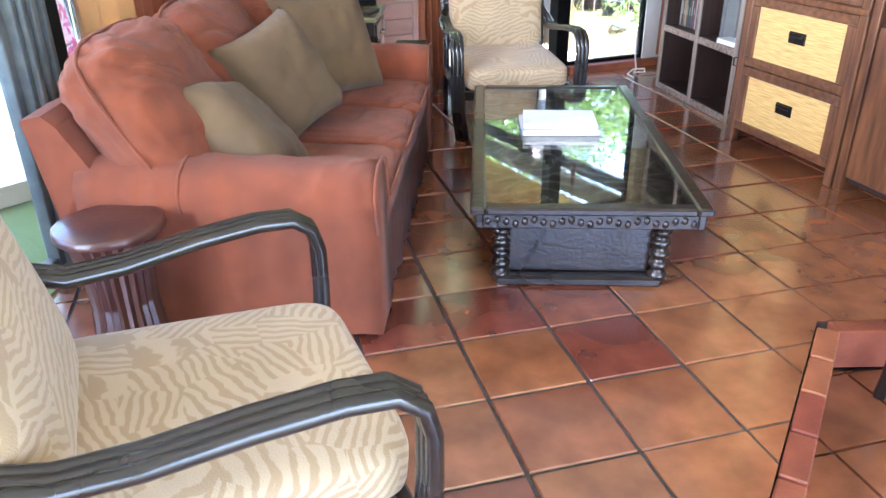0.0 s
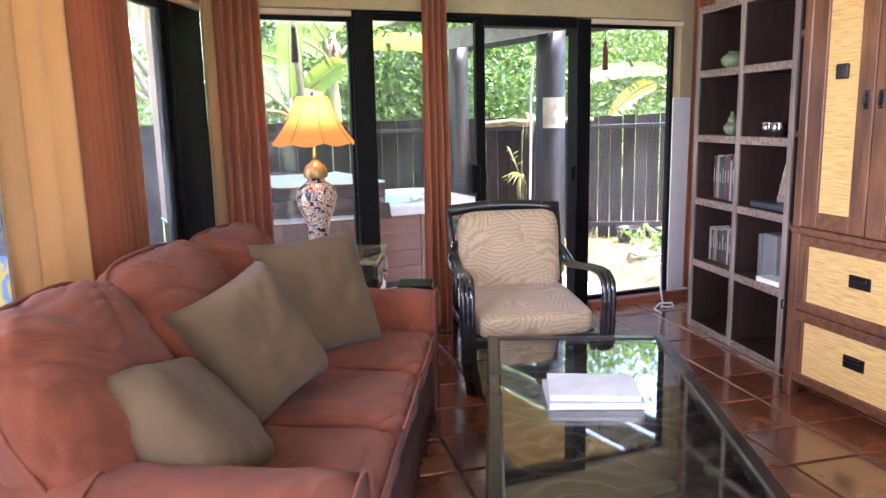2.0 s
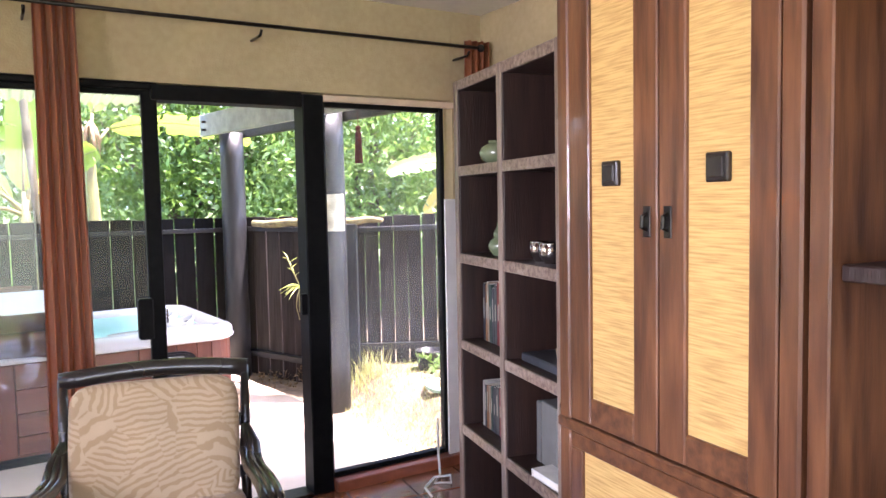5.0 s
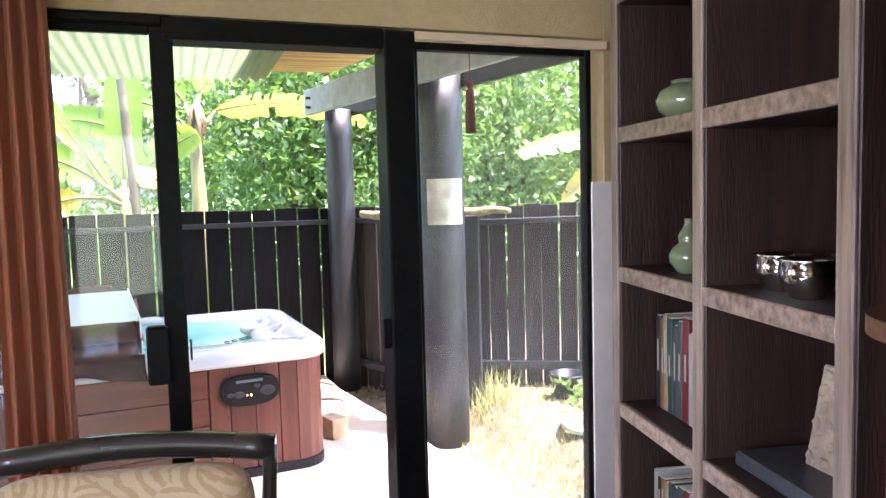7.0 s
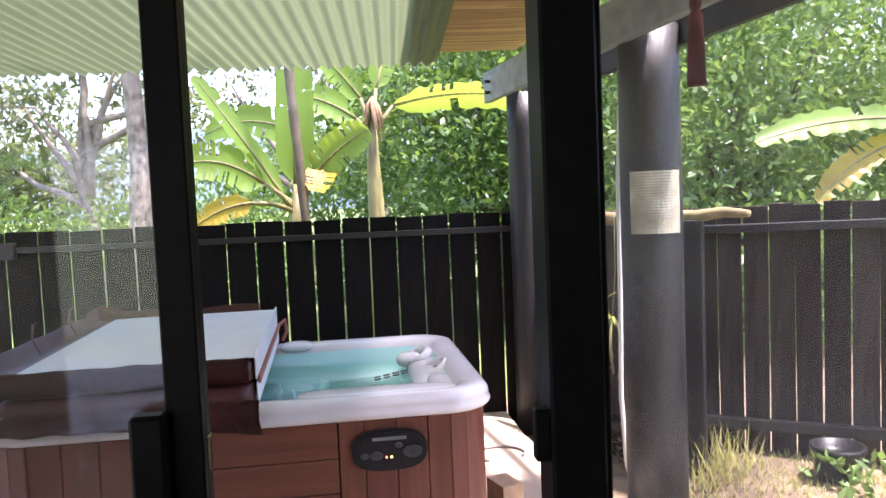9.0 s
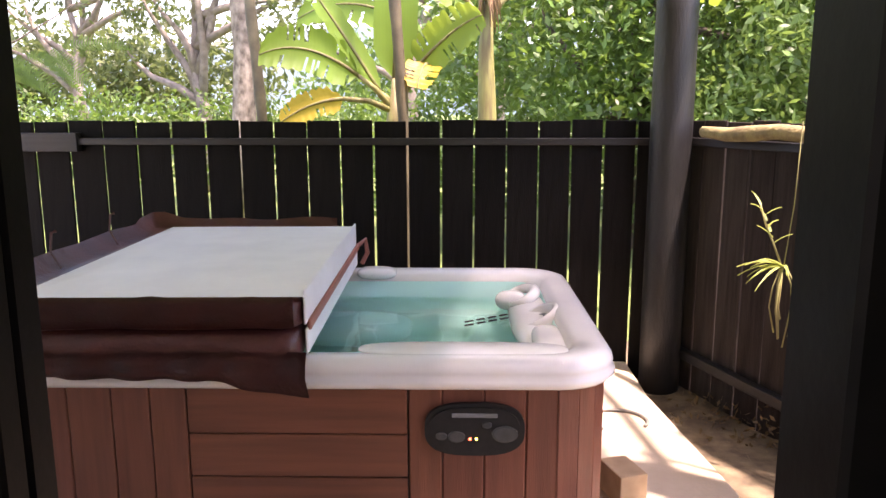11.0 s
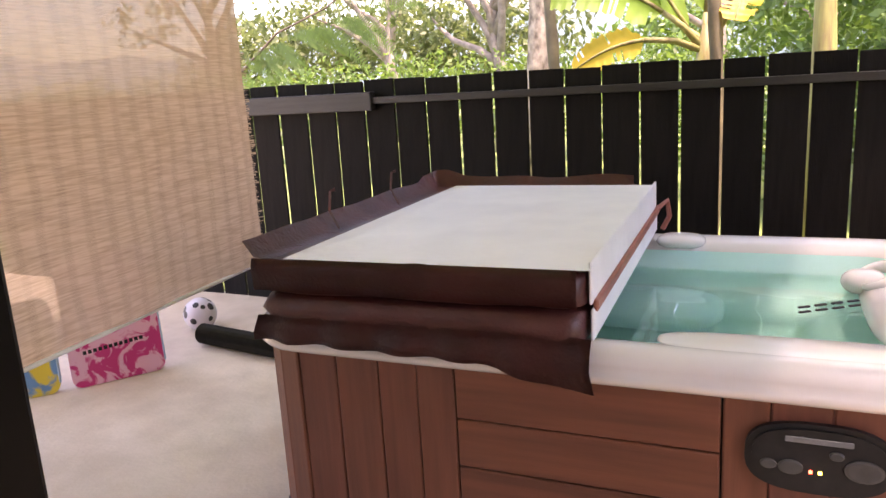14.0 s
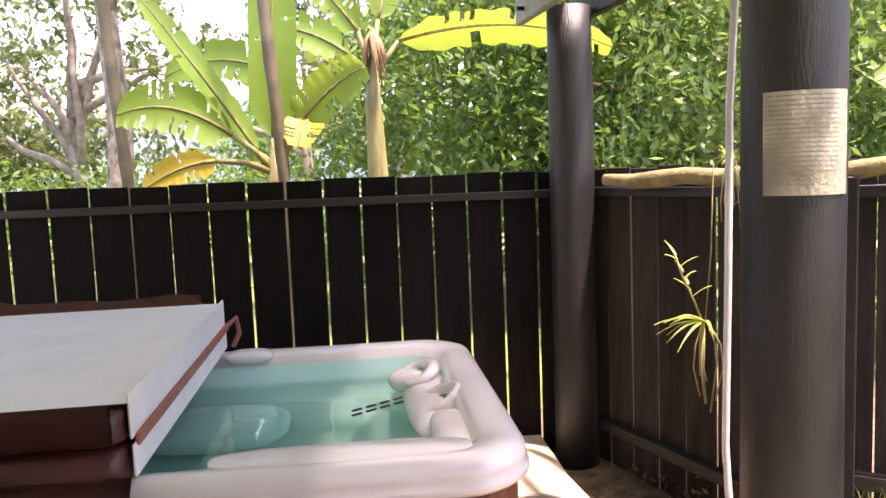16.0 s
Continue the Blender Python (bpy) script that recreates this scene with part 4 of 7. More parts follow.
# ---- stool beside the sofa arm ----
t = thing("drum_stool", "dark reddish brown wooden drum stool beside the sofa arm", "stool", pose(0.90, 2.885, 0))
bm = bm_new()
lathe(bm, [(0.13, 0.47), (0.158, 0.472), (0.163, 0.48), (0.16, 0.498), (0.15, 0.502)], 40)
part("seat", bm, STOOLWOOD, t, "worn glossy round top", smooth=True)
bm = bm_new()
lathe(bm, [(0.135, 0.0), (0.138, 0.03), (0.112, 0.12), (0.1, 0.24), (0.112, 0.38), (0.14, 0.47)], 48, None, 0.09, 24)
part("fluted_body", bm, STOOLWOOD, t, smooth=False)

# ---- end table with lamp ----
t = thing("end_table", "black end table with a small drawer behind the sofa arm", "end table", pose(2.328, 5.13, 0, 0, 0, -25))
part("top", box(-0.19, 0.19, -0.27, 0.22, 0.69, 0.717, 0.005), material("yellowed_glossy_top", (0.2, 0.2, 0.1), (0.13, 0.13, 0.07), 5, 0.12, 0.03, coat=0.5), t, "glossy olive table top")
part("body", box(-0.172, 0.172, -0.25, 0.2, 0.12, 0.69, 0.005), BLACKWOOD, t)
dr = part("drawer", box(0.167, 0.185, -0.22, 0.17, 0.54, 0.67, 0.004), BLACKWOOD, t)
bm = bm_new()
sweep(bm, [(0.185, -0.07, 0.605), (0.207, -0.06, 0.60), (0.207, 0.02, 0.60), (0.185, 0.03, 0.605)], 0.005, 6)
part("handle", bm, CHROME, dr, "small metal pull", smooth=True)
for sx in (-0.15, 0.15):
    for sy in (-0.23, 0.18):
        part("leg", box(sx - 0.02, sx + 0.02, sy - 0.02, sy + 0.02, 0, 0.12, 0.003), BLACKWOOD, t)
bm = bm_new()
cbox(bm, -0.024, 0.024, -0.085, 0.085, 0, 0.018, 0.006)
for k in range(8):
    cbox(bm, -0.014, 0.014, -0.07 + k * 0.016, -0.06 + k * 0.016, 0.018, 0.021, 0.001)
rc = part("remote_control", bm, BLACKPLASTIC, None)
rc.matrix_world = pose(2.42, 5.01, 0.718, 0, 0, -40)
tagged(rc, "black remote control lying on the end table", "remote control")


def table_lamp():
    t = thing("table_lamp", "porcelain table lamp with a lit scalloped amber silk shade", "lamp", pose(2.19, 5.25, 0.717))
    part("stand", lathe(bm_new(), [(0.085, 0), (0.09, 0.012), (0.075, 0.03), (0.08, 0.05), (0.06, 0.06)], 8), BLACKWOOD, t, "carved black wooden foot")
    bm = bm_new()
    lathe(bm, [(0.06, 0.058), (0.062, 0.07), (0.055, 0.10), (0.06, 0.14), (0.085, 0.20), (0.108, 0.26), (0.114, 0.31), (0.105, 0.345), (0.075, 0.37), (0.05, 0.385), (0.046, 0.41)], 32)
    part("vase_body", bm, PORCELAIN, t, "porcelain vase painted in blue and rust red", smooth=True)
    bm = bm_new()
    lathe(bm, [(0.062, 0.405), (0.066, 0.415), (0.064, 0.45), (0.05, 0.475), (0.03, 0.485), (0.015, 0.5)], 24)
    part("vase_lid", bm, material("gilt_porcelain", (0.5, 0.32, 0.12), (0.3, 0.17, 0.06), 30, 0.25, 0.05, metal=0.3), t, smooth=True)
    part("neck", lathe(bm_new(), [(0.01, 0.5), (0.014, 0.52), (0.01, 0.56), (0.012, 0.6), (0.008, 0.84)], 12), BRASS, t, smooth=True)
    bm = bm_new()                                  # shade of eight panels with a scalloped hem
    rows = []
    n = 64
    for z, r in ((0.84, 0.082), (0.83, 0.092), (0.78, 0.108), (0.72, 0.135), (0.66, 0.172), (0.62, 0.205), (0.595, 0.225)):
        row = []
        for k in range(n):
            a = 2 * math.pi * k / n
            ph = (k % 8) / 8.0
            sc = abs(math.sin(math.pi * ph))
            rr = r * (1 - 0.045 * sc)
            zz = z - (0.018 * sc if z < 0.6 else 0)
            row.append(bm.verts.new((rr * math.cos(a), rr * math.sin(a), zz)))
        rows.append(row)
    for r0, r1 in zip(rows, rows[1:]):
        for k in range(n):
            bm.faces.new((r0[k], r1[k], r1[(k + 1) % n], r0[(k + 1) % n]))
    m = bpy.data.materials.new("amber_silk")
    nt, nn, l, p = nodes_of(m)
    p.inputs["Base Color"].default_value, p.inputs["Roughness"].default_value = (0.62, 0.3, 0.08, 1), 0.8
    tr, mix = nn.new("ShaderNodeBsdfTranslucent"), nn.new("ShaderNodeMixShader")
    tr.inputs[0].default_value = (0.8, 0.36, 0.12, 1)
    mix.inputs[0].default_value = 0.55
    l.new(p.outputs[0], mix.inputs[1]), l.new(tr.outputs[0], mix.inputs[2]), l.new(mix.outputs[0], nn["Material Output"].inputs[0])
    sh = part("shade", bm, m, t, "amber silk shade with piped ribs")
    for k in range(8):
        a = 2 * math.pi * k / 8
        bm = bm_new()
        sweep(bm, [(r * math.cos(a), r * math.sin(a), z) for z, r in ((0.84, 0.083), (0.78, 0.109), (0.72, 0.136), (0.66, 0.173), (0.595, 0.226))], 0.0025, 5)
        part("rib", bm, BRASS, sh, smooth=True)
    part("finial", lathe(bm_new(), [(0.006, 0.84), (0.012, 0.85), (0.006, 0.865)], 10), BLACKWOOD, t, smooth=True)
    bm = bm_new()
    bmesh.ops.create_icosphere(bm, subdivisions=2, radius=0.028, matrix=Matrix.Translation((0.03, 0.02, 0.70)))
    part("bulb", bm, material("lit_bulb", (1, 0.8, 0.5), None, emit=((1, 0.62, 0.25), 2)), t, "glowing bulb", smooth=True)
    lp = new("lamp_light", bpy.data.lights.new("lamp_light", "POINT"))
    lp.data.energy, lp.data.color, lp.data.shadow_soft_size = 0.5, (1.0, 0.55, 0.25), 0.03
    lp.location = (2.19, 5.22, 0.717 + 0.745)


table_lamp()


# ---- curtains and rod ----
def curtain(name, pts, z0, z1, mat, label, depth=0.035, waves=None, flare=0.0, n=90):
    """Hanging cloth in folds along a line on the floor."""
    bm = bm_new()
    pts = [Vector(p) for p in pts]
    seg = [(b - a).length for a, b in zip(pts, pts[1:])]
    tot = sum(seg)
    waves = waves or max(2, int(tot / 0.075))
    rows = []
    nz = 14
    for i in range(n + 1):
        s, k = tot * i / n, 0
        while k < len(seg) - 1 and s > seg[k]:
            s, k = s - seg[k], k + 1
        p = pts[k].lerp(pts[k + 1], min(1, s / seg[k]))
        d = (pts[k + 1] - pts[k]).normalized()
        nn = Vector((-d.y, d.x))
        col = []
        for j in range(nz + 1):
            f = j / nz
            z = z1 + (z0 - z1) * f
            amp = depth * (0.7 + 0.5 * f) * (1 + 0.3 * noise.noise(Vector((i * 0.07, f * 2, 1.0))))
            ph = 2 * math.pi * waves * i / n + 0.5 * noise.noise(Vector((i * 0.05, f * 3, 5.0)))
            wd = 1 + flare * f
            q = pts[0].lerp(pts[-1], 0.5)
            base = q + (p - q) * wd + nn * amp * math.sin(ph)
            col.append(bm.verts.new((base.x, base.y, z)))
        rows.append(col)
    for a, b in zip(rows, rows[1:]):
        for j in range(nz):
            bm.faces.new((a[j], a[j + 1], b[j + 1], b[j]))
    bmesh.ops.solidify(bm, geom=bm.faces[:], thickness=0.004)
    ob = part(name, bm, mat, None, smooth=True)
    return tagged(ob, label, "curtain", "window curtains")


def lw(s, off):
    p = LM @ Vector((s, off, 0))
    return (p.x, p.y)


curtain("curtain", [(3.0, 5.70), (3.16, 5.70)], 0.02, 2.42, CURTAIN, "narrow gathered rust orange curtain beside the sliding door", 0.03, 4, 0.25)
curtain("curtain", [(5.12, 5.72), (5.28, 5.72)], 0.1, 2.42, CURTAIN, "rust orange curtain bunched in the far corner", 0.03, 4, 0.1)
curtain("curtain", [(2.0, 5.66), (1.74, 5.62)], 0.02, 2.45, CURTAIN, "rust orange curtain gathered in the room corner", 0.035, 5, 0.1)
curtain("curtain", [lw(0.06, 0.10), lw(0.24, 0.10)], 0.02, 2.45, SHEER, "golden lined curtain in the room corner", 0.03, 2)
curtain("curtain", [lw(1.22, 0.12), lw(1.68, 0.12)], 0.02, 2.45, CURTAIN, "rust brown gathered curtain at the slanting window", 0.035, 9)
curtain("curtain", [lw(1.64, 0.10), lw(2.12, 0.10)], 0.02, 2.45, SHEER, "golden tan curtain lining at the slanting window", 0.03, 3)
rod = thing("curtain_rod", "thin dark iron curtain rod on small brackets", "curtain rod")
bm = bm_new()
sweep(bm, [(1.85, 5.68, 2.375), (3.4, 5.68, 2.37), (5.2, 5.68, 2.375)], 0.0095, 8)
part("bar", bm, IRON, rod, smooth=True)
for x in (2.97, 3.95, 5.12):
    bm = bm_new()
    sweep(bm, [(x, 5.84, 2.33), (x, 5.70, 2.33), (x, 5.68, 2.35)], 0.007, 6)
    part("bracket", bm, IRON, rod, smooth=True)
bm = bm_new()
bmesh.ops.create_icosphere(bm, subdivisions=2, radius=0.022, matrix=Matrix.Translation((5.2, 5.68, 2.375)))
part("finial", bm, IRON, rod, smooth=True)


def tassel(x, y, z, col, label, top=0.4):
    t = thing("tassel", label, "tassel", pose(x, y, z), "tassels at the windows")
    bm = bm_new()
    sweep(bm, [(0, 0, 0.10), (0, 0, top)], 0.0025, 5)
    part("cord", bm, col, t)
    bm = bm_new()
    lathe(bm, [(0.005, 0.10), (0.014, 0.095), (0.016, 0.08), (0.011, 0.065), (0.018, 0.055), (0.02, 0.0), (0.024, -0.12)], 12)
    part("fringe", bm, col, t, smooth=True)


TASR = material("dark_red_thread", (0.16, 0.025, 0.03), (0.09, 0.015, 0.018), 60, 0.8, 0.3, stretch=(6, 6, 0.4))
TASK = material("dark_thread", (0.03, 0.02, 0.02), (0.02, 0.013, 0.013), 60, 0.8, 0.3, stretch=(6, 6, 0.4))
tassel(4.68, 6.2, 1.88, TASR, "dark red silk tassel hanging outside the window", 0.72)
tassel(2.285, 6.15, 1.92, TASK, "dark silk tassel hanging outside the window", 0.645)


# ---- bookcase in the corner ----
def bookcase():
    m = pose(4.70, 5.185, 0, 0, 0, -101.9)
    t = thing("bookcase", "tall dark open bookcase with worn front edges painted pale as if catching light", "bookcase", m)
    W, D, Hh, th = 1.035, 0.37, 2.085, 0.042
    part("back_panel", box(0, W, D, D + 0.015, 0, Hh, 0.002), SHELF, t)
    for i, x in enumerate((0, 0.496, W - th)):
        u = part("upright", box(x, x + th, 0.006, D, 0, Hh, 0.004), SHELF, t)
        part("front_edge", box(x - 0.001, x + th + 0.001, -0.004, 0.006, 0.0, Hh, 0.003), POSTEDGE, u, "worn grain on the front edge with a painted pale highlight")
    zs = [0.0, 0.42, 0.832, 1.24, 1.645, Hh - 0.045]
    for z in zs:
        for x0, x1 in ((th, 0.496), (0.496 + th, W - th)):
            s = part("shelf", box(x0, x1, 0.008, D, z, z + 0.045, 0.003), SHELF, t)
            part("front_edge", box(x0, x1, -0.002, 0.008, z, z + 0.045, 0.003), SHELFEDGE, s, "worn grain on the front edge with a painted pale highlight")
    return m


BM = bookcase()


def vase(name, prof, x, y, z, mat, label, cat="vase", n=28, wob=0.0, lobes=0):
    bm = bm_new()
    lathe(bm, prof, n, None, wob, lobes)
    ob = part(name, bm, mat, None, smooth=True)
    ob.matrix_world = BM @ Matrix.Translation((x, y, z))
    return tagged(ob, label, cat)


vase("jar", [(0.035, 0), (0.05, 0.003), (0.075, 0.022), (0.084, 0.048), (0.075, 0.074), (0.05, 0.09), (0.042, 0.095), (0.044, 0.102), (0.036, 0.102), (0.034, 0.09)], 0.27, 0.10, 1.69, CELADON, "round celadon green jar on the shelf", "jar", wob=0.03, lobes=10)
vase("gourd_vase", [(0.03, 0), (0.034, 0.005), (0.05, 0.026), (0.054, 0.045), (0.045, 0.066), (0.027, 0.08), (0.03, 0.09), (0.028, 0.104), (0.015, 0.122), (0.011, 0.136), (0.014, 0.145), (0.009, 0.145)], 0.28, 0.10, 1.285, CELADON, "gourd shaped celadon green vase", wob=0.03, lobes=8)
for i, (x, y) in enumerate(((0.655, 0.12), (0.74, 0.24), (0.775, 0.10))):
    bm = bm_new()
    lathe(bm, [(0.03, 0), (0.034, 0.004), (0.052, 0.03), (0.057, 0.055), (0.054, 0.075), (0.058, 0.08), (0.05, 0.078), (0.047, 0.05), (0.02, 0.012)], 28)
    ob = part("bowl", bm, CHROME, None, smooth=True)
    ob.matrix_world = BM @ Matrix.Translation((x, y, 1.285))
    tagged(ob, "small dark chrome metal bowl with a beaten pattern", "bowl", "metal bowls on the shelf")
bm = bm_new()
rr_ = random.Random(3)
for a in range(5):
    for b in range(6 - a // 2):
        x, z = -0.085 + a * 0.042 + 0.01 * (b % 2), 0.02 + b * 0.036
        if x > 0.09 - 0.1 * (z / 0.24):
            continue
        mm = Matrix.Translation((x, 0, z)) @ Matrix.Rotation(rr_.uniform(0, 3), 4, "Y") @ Matrix.Diagonal((0.022, 0.016, 0.014, 1))
        bmesh.ops.create_icosphere(bm, subdivisions=1, radius=1, matrix=mm)
cbox(bm, -0.10, 0.07, -0.006, 0.012, 0.0, 0.22, 0.004)
ob = part("stone_carving", bm, material("pale_stone", (0.38, 0.3, 0.22), (0.2, 0.15, 0.11), 20, 0.85, 0.5), None)
ob.matrix_world = BM @ pose(0.80, 0.16, 0.912, -12, 0, 4)
tagged(ob, "openwork carved stone fragment standing on a dark base", "carving")
ob = part("display_base", box(-0.17, 0.15, -0.1, 0.1, 0, 0.035, 0.006), material("slate_base", (0.05, 0.055, 0.065), (0.03, 0.033, 0.04), 12, 0.4, 0.1), None)
ob.matrix_world = BM @ Matrix.Translation((0.76, 0.15, 0.878))
tagged(ob, "dark slate display base", "stand")
book_cols = [(0.03, 0.035, 0.05), (0.11, 0.12, 0.12), (0.2, 0.18, 0.08), (0.05, 0.11, 0.09), (0.04, 0.07, 0.13), (0.45, 0.2, 0.06), (0.3, 0.03, 0.03), (0.62, 0.6, 0.55), (0.08, 0.08, 0.1), (0.06, 0.065, 0.07), (0.55, 0.42, 0.3), (0.6, 0.58, 0.5)]
book_mats = [cv("book_cloth", tuple(v * 0.55 for v in c)) for c in book_cols]
SPINE = cv("spine_print", (0.42, 0.4, 0.33))


def row_of_books(x, xe, z, hs, rnd, seed):
    k = 0
    while x < xe:
        w, hh, d = rnd.uniform(0.018, 0.036), hs * rnd.uniform(0.86, 1.0), rnd.uniform(0.13, 0.17)
        mat = book_mats[(seed + k * 5) % len(book_mats)]
        t = thing("book", "upright book with a coloured spine on the shelf", "book", BM @ pose(x + w / 2, 0.085, z, 0, rnd.uniform(-1.5, 1.5), rnd.uniform(-2, 2)), "books on the shelves")
        part("cover", box(-w / 2, w / 2, 0, d, 0, hh, 0.002), mat, t)
        part("spine_title", box(-w * 0.13, w * 0.13, -0.0012, 0.001, hh * 0.4, hh * rnd.uniform(0.6, 0.85), 0.0004), SPINE, t, "pale unreadable title on the spine")
        part("page_block", box(-w / 2 + 0.003, w / 2 - 0.003, 0.004, d - 0.004, hh - 0.001, hh + 0.0015, 0.0005), PAPER, t)
        x, k = x + w + 0.002, k + 1


brn = random.Random(11)
row_of_books(0.11, 0.43, 0.878, 0.285, brn, 0)
row_of_books(0.09, 0.45, 0.466, 0.225, brn, 7)
for i, (x, w, hh, c) in enumerate(((0.62, 0.035, 0.25, (0.16, 0.16, 0.15)), (0.665, 0.14, 0.26, (0.2, 0.2, 0.19)))):
    ob = part("album", box(0, w, 0, 0.2, 0, hh, 0.004), cv("album_cloth", c), None)
    ob.matrix_world = BM @ pose(x, 0.1, 0.466, 0, 0, -2)
    tagged(ob, ("thin grey album standing on the shelf", "thick grey linen album standing on the shelf")[i], "album")
flat_book("book", BM @ pose(0.86, 0.12, 0.466, 0, 0, 4), 0.2, 0.22, 0.03, cv("white_cover", (0.75, 0.75, 0.74)), "white book lying flat on the shelf")


# ---- small things by the corner ----
bm = bm_new()
sweep(bm, [(4.93, 5.78, 0.3), (4.92, 5.76, 0.1), (4.88, 5.68, 0.012), (4.8, 5.6, 0.01), (4.86, 5.53, 0.02), (4.9, 5.6, 0.03), (4.82, 5.64, 0.025), (4.72, 5.57, 0.01), (4.69, 5.45, 0.01)], 0.007, 7)
tagged(part("cord", bm, WHITE, None, smooth=True), "white electric cord curled on the floor by the bookcase", "cord")
# A low black shape of unclear kind; the stand form is assumed.
t = thing("plant_stand", "low black piece of unclear kind beside the end table, built as a stand", "stand", pose(2.76, 5.27, 0, 0, 0, -25))
part("top", box(-0.1, 0.1, -0.1, 0.1, 0.445, 0.47, 0.005), FRAME, t)
for sx in (-0.085, 0.085):
    for sy in (-0.085, 0.085):
        part("leg", box(sx - 0.013, sx + 0.013, sy - 0.013, sy + 0.013, 0, 0.445, 0.003), BLACKWOOD, t)
part("lower_shelf", box(-0.085, 0.085, -0.085, 0.085, 0.12, 0.135, 0.003), BLACKWOOD, t)


# ---- armoire with cane panels ----
def armoire():
    m = pose(4.287, 3.955, 0, 0, 0, -96)
    t = thing("armoire", "tall brown wooden armoire with woven cane doors and drawers", "armoire", m)
    W, D = 0.86, 0.56
    part("carcass", box(0, W, 0.022, D, 0.09, 2.24, 0.004), WOOD, t)
    for x in (0, W - 0.055):
        part("corner_post", box(x, x + 0.055, -0.004, 0.05, 0.0, 2.24, 0.006), WOOD, t)
    for x in (0, W - 0.06):
        part("rear_foot", box(x, x + 0.06, D - 0.07, D, 0.0, 0.09, 0.004), WOOD, t)
    bm = bm_new()
    pts = [(-0.1, 0.06), (-0.085, -0.005), (-0.04, -0.045), (0.02, -0.06), (W + 0.06, -0.06), (W + 0.06, D), (-0.1, D)]
    prism(bm, pts, 2.24, 2.262), prism(bm, [(x - 0.015 if x < 0.5 else x + 0.015, y - 0.015 if y < 0.3 else y) for x, y in pts], 2.262, 2.30)
    part("crown", bm, WOODH, t, "overhanging crown moulding with a rounded corner")
    part("mid_rail", box(0.0, W, -0.012, 0.022, 0.835, 0.868, 0.005), WOODH, t)
    for i, (x0, x1, c0, c1) in enumerate(((0.058, 0.437, 0.155, 0.345), (0.443, W - 0.058, 0.535, 0.725))):
        z0, z1, k0, k1 = 0.872, 2.225, 0.95, 2.17
        d = part("door", box(x0, c0, -0.004, 0.02, z0, z1, 0.004), WOOD, t)
        part("stile", box(c1, x1, -0.004, 0.02, z0, z1, 0.004), WOOD, d)
        part("rail", box(c0, c1, -0.003, 0.02, z0, k0, 0.004), WOODH, d)
        part("rail", box(c0, c1, -0.003, 0.02, k1, z1, 0.004), WOODH, d)
        part("cane_panel", box(c0 - 0.004, c1 + 0.004, 0.008, 0.016, k0 - 0.004, k1 + 0.004, 0.001), CANE, d, "woven golden cane panel")
        bm = bm_new()
        kx = (0.25, 0.635)[i]
        cbox(bm, kx - 0.034, kx + 0.034, -0.008, 0.01, 1.565, 1.633, 0.004)
        cbox(bm, kx - 0.024, kx + 0.024, -0.013, -0.006, 1.575, 1.623, 0.003)
        part("medallion", bm, DARKWOOD, d, "square dark wooden medallion")
        px = x1 - 0.035 if i == 0 else x0 + 0.035
        bm = bm_new()
        cbox(bm, px - 0.014, px + 0.014, -0.008, -0.003, 1.43, 1.51, 0.002)
        sweep(bm, [(px, -0.008, 1.49), (px, -0.022, 1.485), (px, -0.024, 1.455), (px, -0.008, 1.45)], 0.005, 6)
        part("pull", bm, IRON, d, "small dark metal pull")
    for z0, z1 in ((0.455, 0.832), (0.085, 0.45)):
        f = 0.05
        d = part("drawer", box(0.058, W - 0.058, -0.002, 0.02, z1 - f, z1, 0.004), WOODH, t)
        part("rail", box(0.058, W - 0.058, -0.002, 0.02, z0, z0 + f, 0.004), WOODH, d)
        for xa in (0.058, W - 0.058 - 0.055):
            part("stile", box(xa, xa + 0.055, -0.003, 0.02, z0 + f, z1 - f, 0.004), WOOD, d)
        part("cane_panel", box(0.11, W - 0.11, 0.008, 0.016, z0 + f - 0.003, z1 - f + 0.003, 0.001), CANE, d, "woven golden cane panel")
        zc = (z0 + z1) / 2 + 0.02
        bm = bm_new()
        cbox(bm, W / 2 - 0.06, W / 2 + 0.06, 0.0, 0.01, zc - 0.03, zc + 0.03, 0.003)
        cbox(bm, W / 2 - 0.05, W / 2 + 0.05, -0.012, 0.0, zc + 0.005, zc + 0.025, 0.004)
        part("cup_pull", bm, IRON, d, "dark recessed metal pull")
    q = thing("corner_shelf", "rounded open end shelf unit joined to the armoire side", "shelf", m)
    outline = [(-0.002, 0.03)] + [(-0.165 * math.sin(a), 0.2 - 0.17 * math.cos(a)) for a in [k * math.pi / 16 for k in range(1, 9)]] + [(-0.165, D - 0.02), (-0.002, D - 0.02)]
    outline = outline[::-1]
    for z in (0.10, 0.835, 1.30, 1.785):
        part("shelf", prism(bm_new(), outline, z, z + 0.028), WOODH, q)
    part("back_board", box(-0.165, -0.002, D - 0.02, D - 0.004, 0.0, 2.2, 0.003), SHELF, q)
    inner = [(-0.002, 0.04)] + [(-0.15 * math.sin(a), 0.2 - 0.155 * math.cos(a)) for a in [k * math.pi / 16 for k in range(1, 9)]] + [(-0.15, D - 0.03), (-0.002, D - 0.03)]
    dd = part("curved_door", prism(bm_new(), inner[::-1], 0.0, 0.835), WOOD, q)
    bm = bm_new()
    sweep(bm, [(-0.10, 0.07, 0.46), (-0.112, 0.06, 0.455), (-0.112, 0.06, 0.415), (-0.10, 0.07, 0.41)], 0.005, 6)
    part("pull", bm, IRON, dd, "small dark metal pull")
